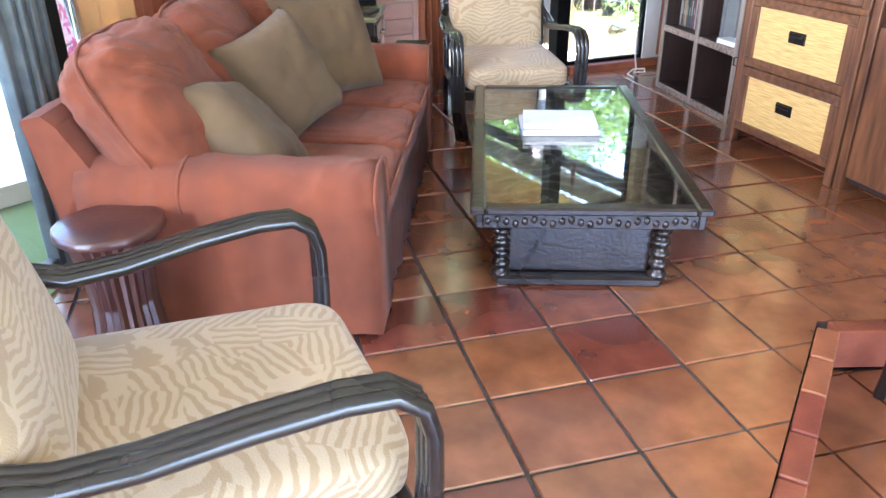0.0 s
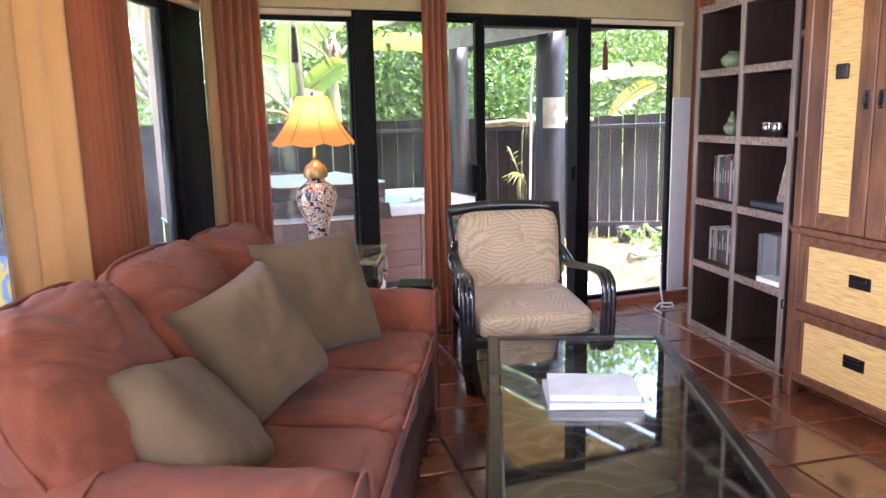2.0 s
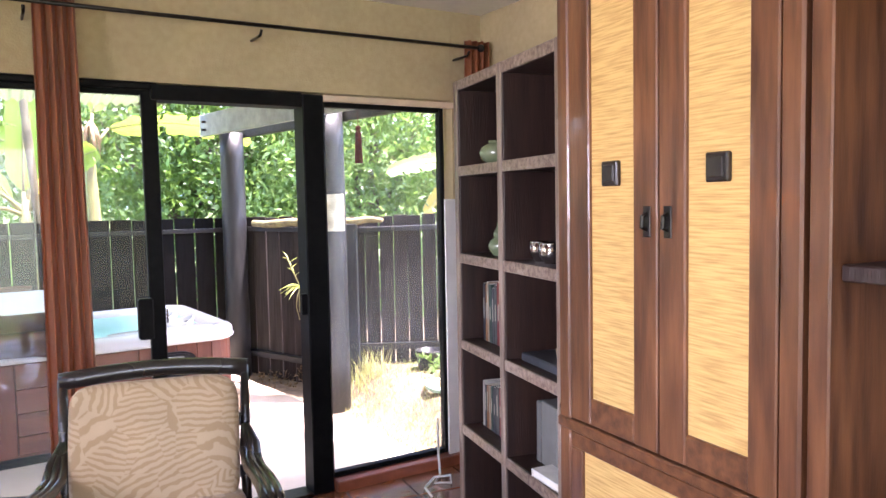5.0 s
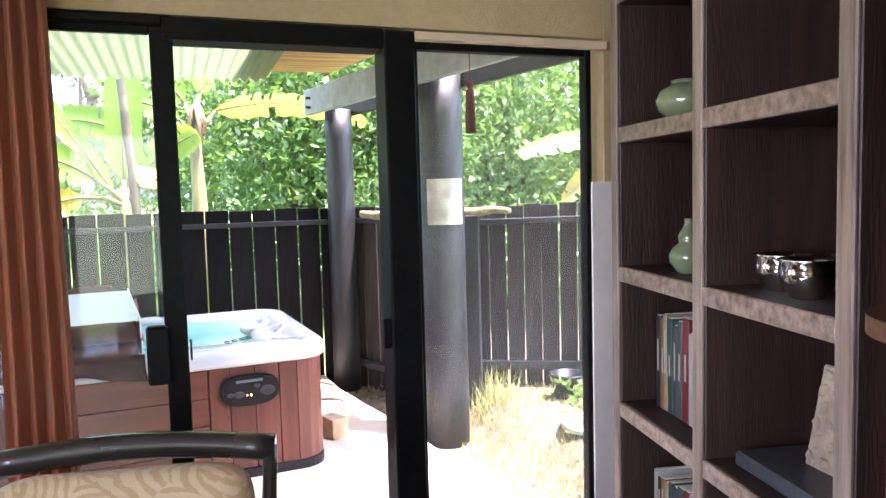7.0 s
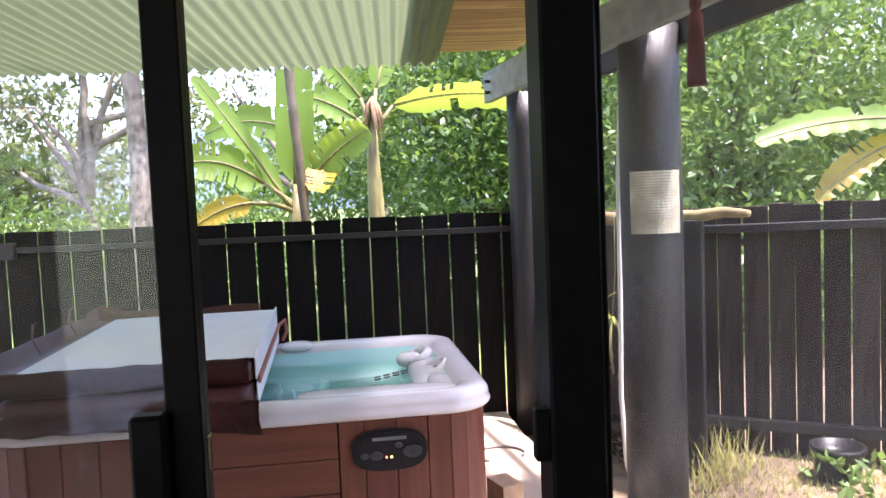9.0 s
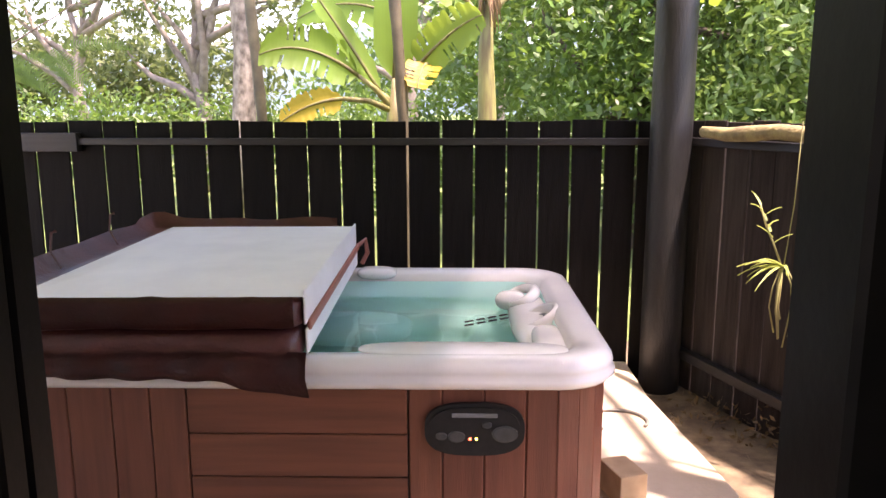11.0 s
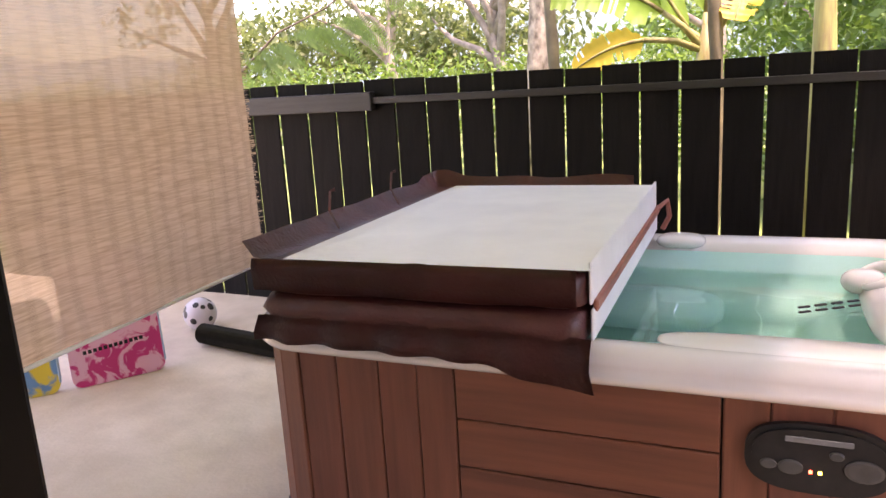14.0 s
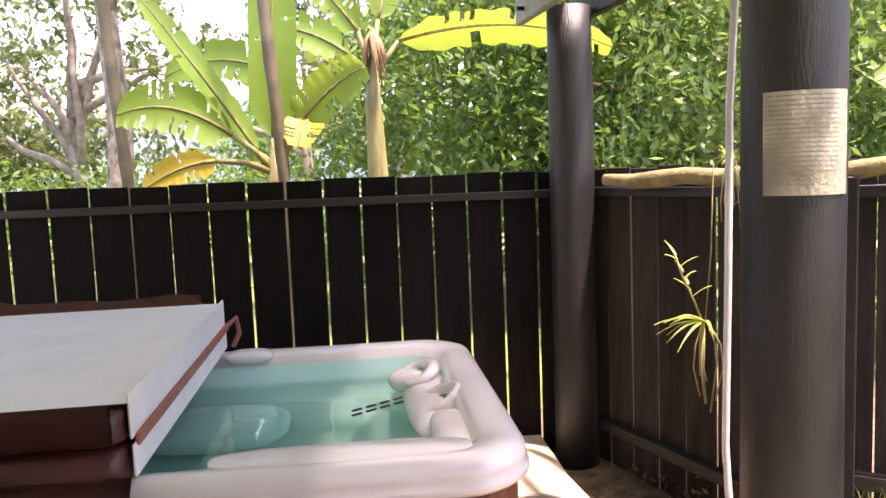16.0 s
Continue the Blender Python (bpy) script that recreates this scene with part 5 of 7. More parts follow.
    s = thing("side_bookcase", "dark brown wooden shelf unit standing beyond the armoire", "bookcase", m)
    part("back_panel", box(0.875, 1.75, 0.40, 0.42, 0, 2.2, 0.003), SHELF, s)
    for x in (0.872, 1.72):
        part("upright", box(x, x + 0.05, 0.0, 0.40, 0, 2.2, 0.004), WOOD, s)
    for z in (0.05, 0.80, 1.36, 1.93, 2.16):
        part("shelf", box(0.922, 1.72, 0.03, 0.40, z, z + 0.035, 0.004), SHELF, s)
    part("lower_door", box(0.925, 1.715, 0.01, 0.03, 0.08, 0.80, 0.005), WOOD, s)


armoire()


# ---- patio and garden ----
GZ, PZ = -0.2, -0.1
bm = bm_new()
N = 40
bmesh.ops.create_grid(bm, x_segments=N, y_segments=N, size=600)
for v in bm.verts:
    v.co.z = GZ - 0.03
setting("ground", bm, LAWN, "grassy garden ground reaching far out", "ground")
bm = bm_new()
def soil_z(x, y):
    k = min(1.0, max(0.0, (x - 5.28) / 0.5))
    return GZ - 0.005 + 0.28 * k * k * (3 - 2 * k) + 0.012 * noise.noise(Vector((x * 4, y * 4, 0))) + 0.006 * noise.noise(Vector((x * 17, y * 17, 0)))


sv = [[bm.verts.new((4.4 + i * 0.06, 5.9 + j * 0.06, soil_z(4.4 + i * 0.06, 5.9 + j * 0.06))) for j in range(80)] for i in range(70)]
for i in range(69):
    for j in range(79):
        bm.faces.new((sv[i][j], sv[i + 1][j], sv[i + 1][j + 1], sv[i][j + 1]))
setting("ground_soil", bm, SOIL, "bare garden soil with leaf litter inside the fence", "soil", smooth=True)
bm = bm_new()
prism(bm, [(-6, 2), (LC.x - 0.1, GY), (LC.x, GY + 0.02), (5.15, GY + 0.02), (5.02, 7.4), (4.93, 8.25), (4.78, 9.25), (4.75, 9.9), (-6, 9.9)], PZ - 0.12, PZ)
setting("pavement", bm, CONCRETE, "pale sandy concrete patio slab with stains", "patio")

# fences
board_h = 1.52
fence = thing("fence", "black stained vertical board garden fence with a top rail", "fence", kind="")
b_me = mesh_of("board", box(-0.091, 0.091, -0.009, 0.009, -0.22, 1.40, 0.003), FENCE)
x, k = 4.9545, -1
while x > -2.6:
    w = 0.1905 + 0.0021 * min(k, 20)
    ob = new("board", b_me)
    ob.parent = fence
    ob.matrix_world = pose(x - w / 2, 9.85 + 0.003 * math.sin(k * 2.1), 0.006 * math.sin(k * 1.7), 0, 0.2 * math.sin(k * 5.3), 0.8 * math.sin(k * 3.7)) @ Matrix.Diagonal((w / 0.1935, 1, 1, 1))
    x, k = x - w, k + 1
part("rail", box(1.31, 4.94, 9.795, 9.838, 1.255, 1.297, 0.003), FENCERAIL, fence, "weathered flat top rail")
part("rail", box(-2.6, 1.33, 9.775, 9.838, 1.215, 1.33, 0.003), FENCERAIL, fence, "heavier rail end piece")
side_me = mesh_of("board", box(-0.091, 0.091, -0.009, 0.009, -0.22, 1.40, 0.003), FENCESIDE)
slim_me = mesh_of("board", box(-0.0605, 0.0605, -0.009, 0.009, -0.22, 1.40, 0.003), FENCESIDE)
KNEE = Vector((5.59, 8.35, 0))
for i, (p0, p1, cnt) in enumerate(((Vector((5.03, 9.80, 0)), KNEE, 8), (KNEE, KNEE + Vector((0.83, -0.55, 0)) * 4.2, 32))):
    d = (p1 - p0).normalized()
    fm = Matrix.Translation(p0) @ Matrix.Rotation(math.atan2(d.y, d.x), 4, "Z")
    f2 = thing("fence", ("short dark board fence panel beside the corner post", "grey black vertical board fence along the garden side")[i], "fence", fm)
    bw = (0.1925, 0.128)[i]
    for k in range(cnt):
        ob = new("board", (side_me, slim_me)[i])
        ob.parent = f2
        ob.matrix_basis = pose(bw / 2 + k * bw, 0.01 + 0.003 * math.sin(k * 2.9), 0.0027 * i * k + 0.006 * math.sin(k * 2.7), 0, 0.2 * math.sin(k * 4.3), 0.8 * math.sin(k * 3.1))
    ln = cnt * bw
    rm = Matrix.Rotation(-0.02 * i, 4, "Y")
    part("rail", box(0, ln, -0.05, -0.008, 1.26, 1.305, 0.003, rm), FENCERAIL, f2, "weathered flat top rail")
    part("rail", box(0, ln, -0.06, -0.008, 0.0 + 0.2 * i, 0.055 + 0.2 * i, 0.003, rm), FENCERAIL, f2, "low bottom rail")
    if i:
        part("fence_post", box(-0.02, 0.07, -0.13, -0.05, -0.22, 1.34, 0.004), FENCERAIL, f2)


def round_post(name, x, y, r, z1, label):
    bm = bm_new()
    prof = [(r * 1.0, GZ - 0.05), (r * 1.01, 0.2), (r * 0.99, 0.8), (r, 1.4), (r * 0.98, 2.0), (r * 0.98, z1)]
    lathe(bm, prof, 32, Matrix.Translation((x, y, 0)))
    t = thing(name, label, "post")
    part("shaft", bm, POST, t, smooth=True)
    return t


round_post("wooden_post", 4.93, 9.68, 0.118, 2.24, "round dark grey painted timber post at the fence corner")
fpost = round_post("wooden_post", 5.215, 7.965, 0.15, 2.3, "thick round dark grey painted timber post with a notice")
# notice stuck round the post
bm = bm_new()
a0 = math.atan2(7.874 - 7.965, 5.07 - 5.215)
for k in range(10):
    a, b = a0 + 0.172 * (k - 0.2), a0 + 0.172 * (k + 0.8)
    q = [(5.215 + 0.1535 * math.cos(t), 7.965 + 0.1535 * math.sin(t), z) for t, z in ((a, 1.30), (b, 1.30), (b, 1.60), (a, 1.60))]
    bm.faces.new([bm.verts.new(v) for v in q])
bmesh.ops.remove_doubles(bm, verts=bm.verts, dist=0.0005)
notice = part("notice", bm, material("weathered_paper", (0.48, 0.45, 0.34), (0.24, 0.21, 0.14), 9, 0.3, 0.4, blotch=0.45), None)
tagged(notice, "weathered laminated paper notice stuck on the post", "sign")
bm = bm_new()
for r in range(20):
    z = 1.585 - r * 0.0135
    for k in range(8):
        if r > 16 and k > 4:
            continue
        a, b = a0 + 0.172 * (k + 0.15), a0 + 0.172 * (k + 0.15 + (1.0 if (r * 7 + k) % 5 else 0.8))
        q = [(5.215 + 0.1542 * math.cos(t), 7.965 + 0.1542 * math.sin(t), zz) for t, zz in ((a, z), (b, z), (b, z + 0.004), (a, z + 0.004))]
        bm.faces.new([bm.verts.new(v) for v in q])
part("text_line", bm, material("faded_ink", (0.26, 0.24, 0.21), (0.34, 0.32, 0.27), 20, 0.8, 0.05), notice, "faded unreadable lines of print")

# pergola beams
bd = (Vector((5.215, 7.965, 0)) - Vector((4.93, 9.68, 0))).normalized()
bmx = Matrix.Translation((4.93, 9.68, 0)) @ Matrix.Rotation(math.atan2(bd.y, bd.x), 4, "Z")
for s, lab in ((-1, "pale grey painted pergola beam with bolts"), (1, "dark pergola beam on the far side of the posts")):
    t = thing("pergola_beam", lab, "beam", bmx)
    y0 = -0.175 if s < 0 else 0.12
    # Near beam is pale grey, far beam takes the near-black post colour.
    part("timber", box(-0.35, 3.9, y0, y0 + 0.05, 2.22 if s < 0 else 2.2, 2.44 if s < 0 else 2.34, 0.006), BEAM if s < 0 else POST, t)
    if s < 0:
        for zz in (2.28, 2.36):
            bm = bm_new()
            lathe(bm, [(0.012, 0), (0.012, 0.04)], 8, Matrix.Translation((-0.2, y0, zz)) @ Matrix.Rotation(radians(90), 4, "X"))
            part("bolt", bm, IRON, t)

# corrugated roof sheet
rt = thing("patio_roof", "pale green corrugated plastic patio roof sheet", "roof")
vs, fs = [], []
nx, ny = 430, 6
for j in range(ny + 1):
    y = 9.9 - j * 3.95 / ny
    z = 2.5 + j * 0.06 / ny
    xr = 4.34 - (9.9 - y) * 0.02
    for i in range(nx + 1):
        x = xr - i * 0.0105
        vs.append((x, y + 0.012 * math.sin(i * 0.11), z + 0.017 * math.sin(i * 0.0105 / 0.09 * 2 * math.pi)))
for j in range(ny):
    for i in range(nx):
        a = j * (nx + 1) + i
        fs.append((a, a + nx + 1, a + nx + 2, a + 1))
o = quads("corrugated_sheet", vs, fs, ROOF, rt, True)
# bamboo strips over the beams beside the sheet
bt = thing("bamboo_screen", "split bamboo screen laid over the pergola", "bamboo screen")
rnd = random.Random(5)
for k in range(174):
    bm = bm_new()
    y = 9.85 - k * 0.0225
    xl = 4.2
    z = 2.592 + 0.004 * rnd.random()
    sweep(bm, [(xl - 0.1, y, z), ((xl + 4.85) / 2, y + 0.006 * rnd.random(), z - 0.004), (4.95 + (9.68 - y) * 0.165, y, z)], 0.0105, 6)
    part("bamboo_strip", bm, BAMBOO, bt, smooth=True)

# log lying along the fence top, air plant and white hose
bm = bm_new()
p0, p1 = Vector((5.04, 9.42, 1.335)), Vector((5.72, 7.95, 1.375))
pts = [p0.lerp(p1, t / 9) + Vector((0.012 * math.sin(t * 1.9), 0, 0.01 * math.cos(t * 2.3))) for t in range(10)]
sweep(bm, pts, [0.03, 0.038, 0.042, 0.038, 0.04, 0.036, 0.034, 0.036, 0.03, 0.02], 10)
log = part("log", bm, material("mossy_wood", (0.36, 0.3, 0.13), (0.2, 0.15, 0.08), 12, 0.9, 0.8, fine=40), None, smooth=True)
tagged(log, "mossy thin log lying along the fence rail", "log")
ap = thing("air_plant", "spiky air plant with hanging roots tied to the post", "plant", pose(5.30, 8.6, 1.42) @ Matrix.Scale(0.55, 4))
vs, fs = [], []
for k in range(26):
    a, el = rnd.uniform(0, 6.28), rnd.uniform(0.2, 1.3)
    ln, w = rnd.uniform(0.12, 0.24), 0.011
    d = Vector((math.cos(a) * math.cos(el), math.sin(a) * math.cos(el), math.sin(el)))
    sd = d.cross(Vector((0, 0, 1))).normalized() * w
    o0 = Vector((0, 0, 0))
    b0 = len(vs)
    for s in range(5):
        q = o0 + d * ln * s / 4 + Vector((0, 0, -0.09 * (s / 4) ** 2))
        vs += [tuple(q - sd * (1 - s / 4.2)), tuple(q + sd * (1 - s / 4.2))]
    fs += [(b0 + 2 * s, b0 + 2 * s + 1, b0 + 2 * s + 3, b0 + 2 * s + 2) for s in range(4)]
quads("leaf_rosette", vs, fs, leaf_material("air_plant_leaf", (0.42, 0.48, 0.14), (0.3, 0.38, 0.1), (0.5, 0.55, 0.15)), ap)
bm = bm_new()
for k in range(8):
    x, y = rnd.uniform(-0.1, 0.1), rnd.uniform(-0.1, 0.1)
    sweep(bm, [(x * 0.3, y * 0.3, 0), (x, y, -0.12), (x * 1.3, y, -0.3), (x + rnd.uniform(-0.06, 0.06), y, -rnd.uniform(0.35, 0.6))], 0.004, 5)
part("hanging_root", bm, STEM, ap, smooth=True)
ap2 = thing("orchid", "small orchid plant hanging from a rope beside the fence", "plant", pose(5.2, 8.6, 0.78) @ Matrix.Scale(0.9, 4))


def strap_leaf(parent, base, d, ln, w, droop):
    """Narrow tapering leaf bending down to its tip."""
    sd = d.cross(Vector((0, 0, 1))).normalized() * w
    vs = []
    for s in range(6):
        q = base + d * ln * s / 5 + Vector((0, 0, -droop * (s / 5) ** 2))
        vs += [tuple(q - sd * (1.03 - s / 5) * (0.6 + 0.4 * min(1, s / 2))), tuple(q + Vector((0, 0, -w * 0.4))), tuple(q + sd * (1.03 - s / 5) * (0.6 + 0.4 * min(1, s / 2)))]
    fs = [(3 * s + c, 3 * s + c + 1, 3 * s + c + 4, 3 * s + c + 3) for s in range(5) for c in (0, 1)]
    return quads("leaf", vs, fs, bpy.data.materials["air_plant_leaf"], parent, True)


for k in range(11):
    a, el = rnd.uniform(2.2, 5.6), rnd.uniform(0.0, 0.7)
    strap_leaf(ap2, Vector((0, 0, 0)), Vector((math.cos(a) * math.cos(el), math.sin(a) * math.cos(el), math.sin(el))), rnd.uniform(0.14, 0.24), 0.014, 0.1)
for k in range(8):
    a, f = rnd.uniform(1.5, 6.0), 0.35 + 0.08 * k
    strap_leaf(ap2, Vector((-0.13 * f, 0.03 * f, 0.33 * f)), Vector((math.cos(a) * 0.7, math.sin(a) * 0.7, 0.7)), rnd.uniform(0.08, 0.13), 0.011, 0.03)
part("flower_stem", sweep(bm_new(), [(0, 0, -0.02), (-0.05, 0.0, 0.1), (-0.09, 0.02, 0.2), (-0.12, 0.03, 0.3)], 0.005, 6), STEM, ap2, smooth=True)
for k in range(9):
    x, y = rnd.uniform(-0.06, 0.06), rnd.uniform(-0.06, 0.06)
    part("aerial_root", sweep(bm_new(), [(x * 0.2, y * 0.2, 0), (x, y, -0.1), (x * 1.2, y, -0.2), (x * 0.6, y, -rnd.uniform(0.25, 0.45))], 0.004, 5), STEM, ap2, smooth=True)
part("rope", sweep(bm_new(), [(0, 0, -0.05), (0.03, 0, 0.3), (0.0, -0.1, 0.7)], 0.003, 5), STEM, ap2, smooth=True)
bm = bm_new()
sweep(bm, [(5.24, 8.14, 2.02), (5.2, 8.19, 2.04), (5.16, 8.24, 1.96), (5.145, 8.25, 1.6), (5.14, 8.25, 1.0), (5.13, 8.25, 0.4), (5.14, 8.22, 0.05), (5.17, 8.2, -0.1), (5.21, 8.17, -0.19)], 0.0135, 8)
tagged(part("hose", bm, WHITE, None, smooth=True), "white garden hose running down the post", "hose")


# ---- hot tub ----
def rrect(x0, x1, y0, y1, r, n=7):
    out = []
    for cx, cy, a0 in ((x1 - r, y0 + r, -90), (x1 - r, y1 - r, 0), (x0 + r, y1 - r, 90), (x0 + r, y0 + r, 180)):
        for k in range(n + 1):
            a = radians(a0 + 90 * k / n)
            out.append((cx + r * math.cos(a), cy + r * math.sin(a)))
    return out


def rings_mesh(bm, rings):
    vs = [[bm.verts.new(p) for p in r] for r in rings]
    for a, b in zip(vs, vs[1:]):
        k = len(a)
        for i in range(k):
            bm.faces.new((a[i], a[(i + 1) % k], b[(i + 1) % k], b[i]))
    return vs


TX0, TX1, TY0, TY1 = 2.16, 4.345, 7.595, 9.10


TUBM = Matrix.Translation((4.1, 7.6, 0)) @ Matrix.Rotation(radians(2.8), 4, "Z") @ Matrix.Translation((-4.1, -7.6, 0))


def hot_tub():
    t = thing("hot_tub", "filled hot tub with pearl white rim and red wooden cabinet", "hot tub", TUBM)
    x0, x1, y0, y1 = TX0, TX1, TY0, TY1

    def ring(i, z, r=0.2, dx=0.0):
        return [(x, y, z) for x, y in rrect(x0 + i, x1 - i, y0 + i, y1 - i, max(0.05, r - i * 0.5))]
    bm = bm_new()
    rings_mesh(bm, [ring(0.03, 0.555), ring(0.0, 0.56), ring(-0.012, 0.575), ring(-0.012, 0.59), ring(-0.002, 0.6), ring(-0.006, 0.615), ring(-0.002, 0.635), ring(0.015, 0.652), ring(0.04, 0.66), ring(0.07, 0.658), ring(0.1, 0.653),
                    ring(0.125, 0.64), ring(0.14, 0.61)])
    part("rim", bm, SHELL, t, "pearl white acrylic rim with a moulded step", smooth=True)
    bm = bm_new()
    v = rings_mesh(bm, [ring(0.14, 0.61), ring(0.155, 0.56), ring(0.18, 0.48), ring(0.22, 0.36), ring(0.3, 0.32), ring(0.42, 0.3), ring(0.47, 0.2), ring(0.5, 0.04)])
    bm.faces.new(v[-1])
    part("basin", bm, SHELLIN, t, "moulded basin with seats", smooth=True)
    # lounge pods, headrest and controls moulded on the right end
    for nm, cx, cy, cz, sx, sy, sz, lab in (("filter_lid", 3.40, 8.98, 0.65, 0.10, 0.065, 0.03, "filter lid moulded in the rim"), ("rim_pad", 3.83, 7.735, 0.654, 0.36, 0.075, 0.009, "raised pad on the rim"),
                                            ("seat_shoulder", 4.17, 8.02, 0.57, 0.07, 0.24, 0.045, "moulded seat shoulder"),
                                            ("seat_pod", 4.16, 8.5, 0.52, 0.12, 0.38, 0.075, "moulded seat back with jets"), ("underwater_seat", 3.5, 7.95, 0.36, 0.25, 0.2, 0.10, "seat under water"), ("underwater_seat", 3.3, 8.6, 0.33, 0.3, 0.22, 0.12, "seat under water")):
        bm = bm_new()
        cushion(bm, sx, sy, sz, Matrix.Translation((cx, cy, cz)), 0.62, 18, 0.0)
        part(nm, bm, SHELL if cz > 0.45 else SHELLIN, t, lab, smooth=True)
    bm = bm_new()                                  # horseshoe headrest over a hollow
    sweep(bm, [(4.10 + 0.07 * math.cos(a), 8.72 + 0.12 * math.sin(a), 0.595 + 0.025 * math.cos(a)) for a in [radians(-130 + 260 * k / 16) for k in range(17)]], [0.012 + 0.016 * math.sin(math.pi * k / 16) for k in range(17)], 12)
    hr = part("headrest", bm, SHELL, t, "horseshoe shaped moulded headrest", smooth=True)
    bm = bm_new()
    cushion(bm, 0.075, 0.05, 0.045, Matrix.Translation((4.06, 8.70, 0.58)), 0.7, 14, 0.0)
    part("neck_pad", bm, SHELL, hr, smooth=True)
    cupm = Matrix.Translation((4.16, 8.36, 0.572)) @ Matrix.Rotation(radians(-30), 4, "Y")
    bm = bm_new()
    lathe(bm, [(0.1, -0.03), (0.108, 0.02), (0.098, 0.04), (0.082, 0.036), (0.07, 0.01), (0.045, -0.005)], 28, cupm)
    cup = part("jet_cup", bm, SHELL, t, "round moulded cup holding a jet", smooth=True)
    bm = bm_new()
    lathe(bm, [(0.05, -0.004), (0.052, 0.012), (0.04, 0.02), (0.034, 0.012), (0.012, 0.01)], 24, cupm)
    part("jet", bm, GREYPLASTIC, cup, "grey water jet", smooth=True)
    for k in range(2):
        for j in range(4):
            bm = bm_new()
            cbox(bm, -0.022, 0.022, -0.006, 0.006, 0, 0.006, 0.002, pose(3.86 + 0.052 * j, 8.45 + 0.035 * j - 0.055 * k, 0.545, 0, 0, 34))
            part("grille_slot", bm, BLACKPLASTIC, t, "dark grille slot")
    bm = bm_new()
    nx, ny = 46, 34
    g = {}
    for i in range(nx + 1):
        for j in range(ny + 1):
            x, y = x0 + 0.15 + (x1 - x0 - 0.3) * i / nx, y0 + 0.15 + (y1 - y0 - 0.3) * j / ny
            g[i, j] = bm.verts.new((x, y, 0.535 + 0.004 * noise.noise(Vector((x * 5, y * 5, 0))) + 0.002 * noise.noise(Vector((x * 14, y * 14, 2)))))
    for i in range(nx):
        for j in range(ny):
            bm.faces.new((g[i, j], g[i + 1, j], g[i + 1, j + 1], g[i, j + 1]))
    m = bpy.data.materials.new("pool_water")
    nt, nn, l, p = nodes_of(m)
    p.inputs["Base Color"].default_value, p.inputs["Roughness"].default_value = (0.8, 0.99, 0.95, 1), 0.03
    p.inputs["Transmission Weight"].default_value, p.inputs["IOR"].default_value = 1.0, 1.33
    w = part("water", bm, m, t, "clear pale turquoise water", smooth=True)
    w.visible_shadow = False
    # cabinet
    bm = bm_new()
    i0 = 0.055
    lo = [bm.verts.new((x, y, -0.06)) for x, y in rrect(x0 + i0, x1 - i0, y0 + i0, y1 - i0, 0.14)]
    hi = [bm.verts.new((x, y, 0.555)) for x, y in rrect(x0 + i0, x1 - i0, y0 + i0, y1 - i0, 0.14)]
    for k in range(len(lo)):
        bm.faces.new((lo[k], lo[(k + 1) % len(lo)], hi[(k + 1) % len(lo)], hi[k]))
    part("cabinet_core", bm, BLACKPLASTIC, t)
    part("base", prism(bm_new(), rrect(x0 + 0.02, x1 - 0.02, y0 + 0.02, y1 - 0.02, 0.16), PZ, -0.045), BLACKPLASTIC, t, "black plastic base")
    cab = part("cabinet", box(2.905, 3.645, y0 + 0.028, y0 + 0.05, -0.045, -0.03, 0.002), TUBWOOD, t, "red stained wooden cabinet")
    zz = [-0.03, 0.09, 0.235, 0.39, 0.553]
    for a, b in zip(zz, zz[1:]):
        part("plank", box(2.907, 3.643, y0 + 0.026, y0 + 0.05, a + 0.002, b - 0.002, 0.004), TUBWOODH, cab)
    for xs in ([2.362, 2.50, 2.65, 2.78, 2.903], [3.648, 3.76, 3.90, 4.04, 4.16]):
        for a, b in zip(xs, xs[1:]):
            part("plank", box(a + 0.001, b - 0.001, y0 + 0.026, y0 + 0.05, -0.045, 0.553, 0.005), TUBWOOD, cab)
    for cx, cy, a0 in ((x1 - 0.2, y0 + 0.2, -90), (x0 + 0.2, y0 + 0.2, 180), (x1 - 0.2, y1 - 0.2, 0)):
        for k in range(4):
            a = radians(a0 + 11.25 + 22.5 * k)
            mm = Matrix.Translation((cx + 0.168 * math.cos(a), cy + 0.168 * math.sin(a), 0)) @ Matrix.Rotation(a, 4, "Z")
            part("plank", box(-0.012, 0.01, -0.036, 0.036, -0.045, 0.553, 0.004, mm), TUBWOOD, cab)
    k = y0 + 0.2
    while k < y1 - 0.21:
        for xx in (x0 + 0.03, x1 - 0.05):
            part("plank", box(xx, xx + 0.022, k + 0.001, k + 0.136, -0.045, 0.553, 0.005), TUBWOOD, cab)
        k += 0.1386
    # control panel
    bm = bm_new()
    outline = [(math.copysign(abs(math.cos(a)) ** 0.7, math.cos(a)) * 0.166, math.copysign(abs(math.sin(a)) ** 0.75, math.sin(a)) * 0.092) for a in [2 * math.pi * k / 48 for k in range(48)]]
    pm = Matrix.Translation((3.868, y0 + 0.024, 0.418)) @ Matrix.Rotation(radians(90), 4, "X")
    prism(bm, outline, 0.0, 0.016, pm), prism(bm, [(x * 0.9, y * 0.86) for x, y in outline], 0.016, 0.021, pm)
    cp = part("control_panel", bm, BLACKPLASTIC, t, "black oval control panel")
    part("display_strip", box(-0.075, 0.075, 0.045, 0.06, 0.021, 0.025, 0.003, pm), GREYPLASTIC, cp, "pale display strip")
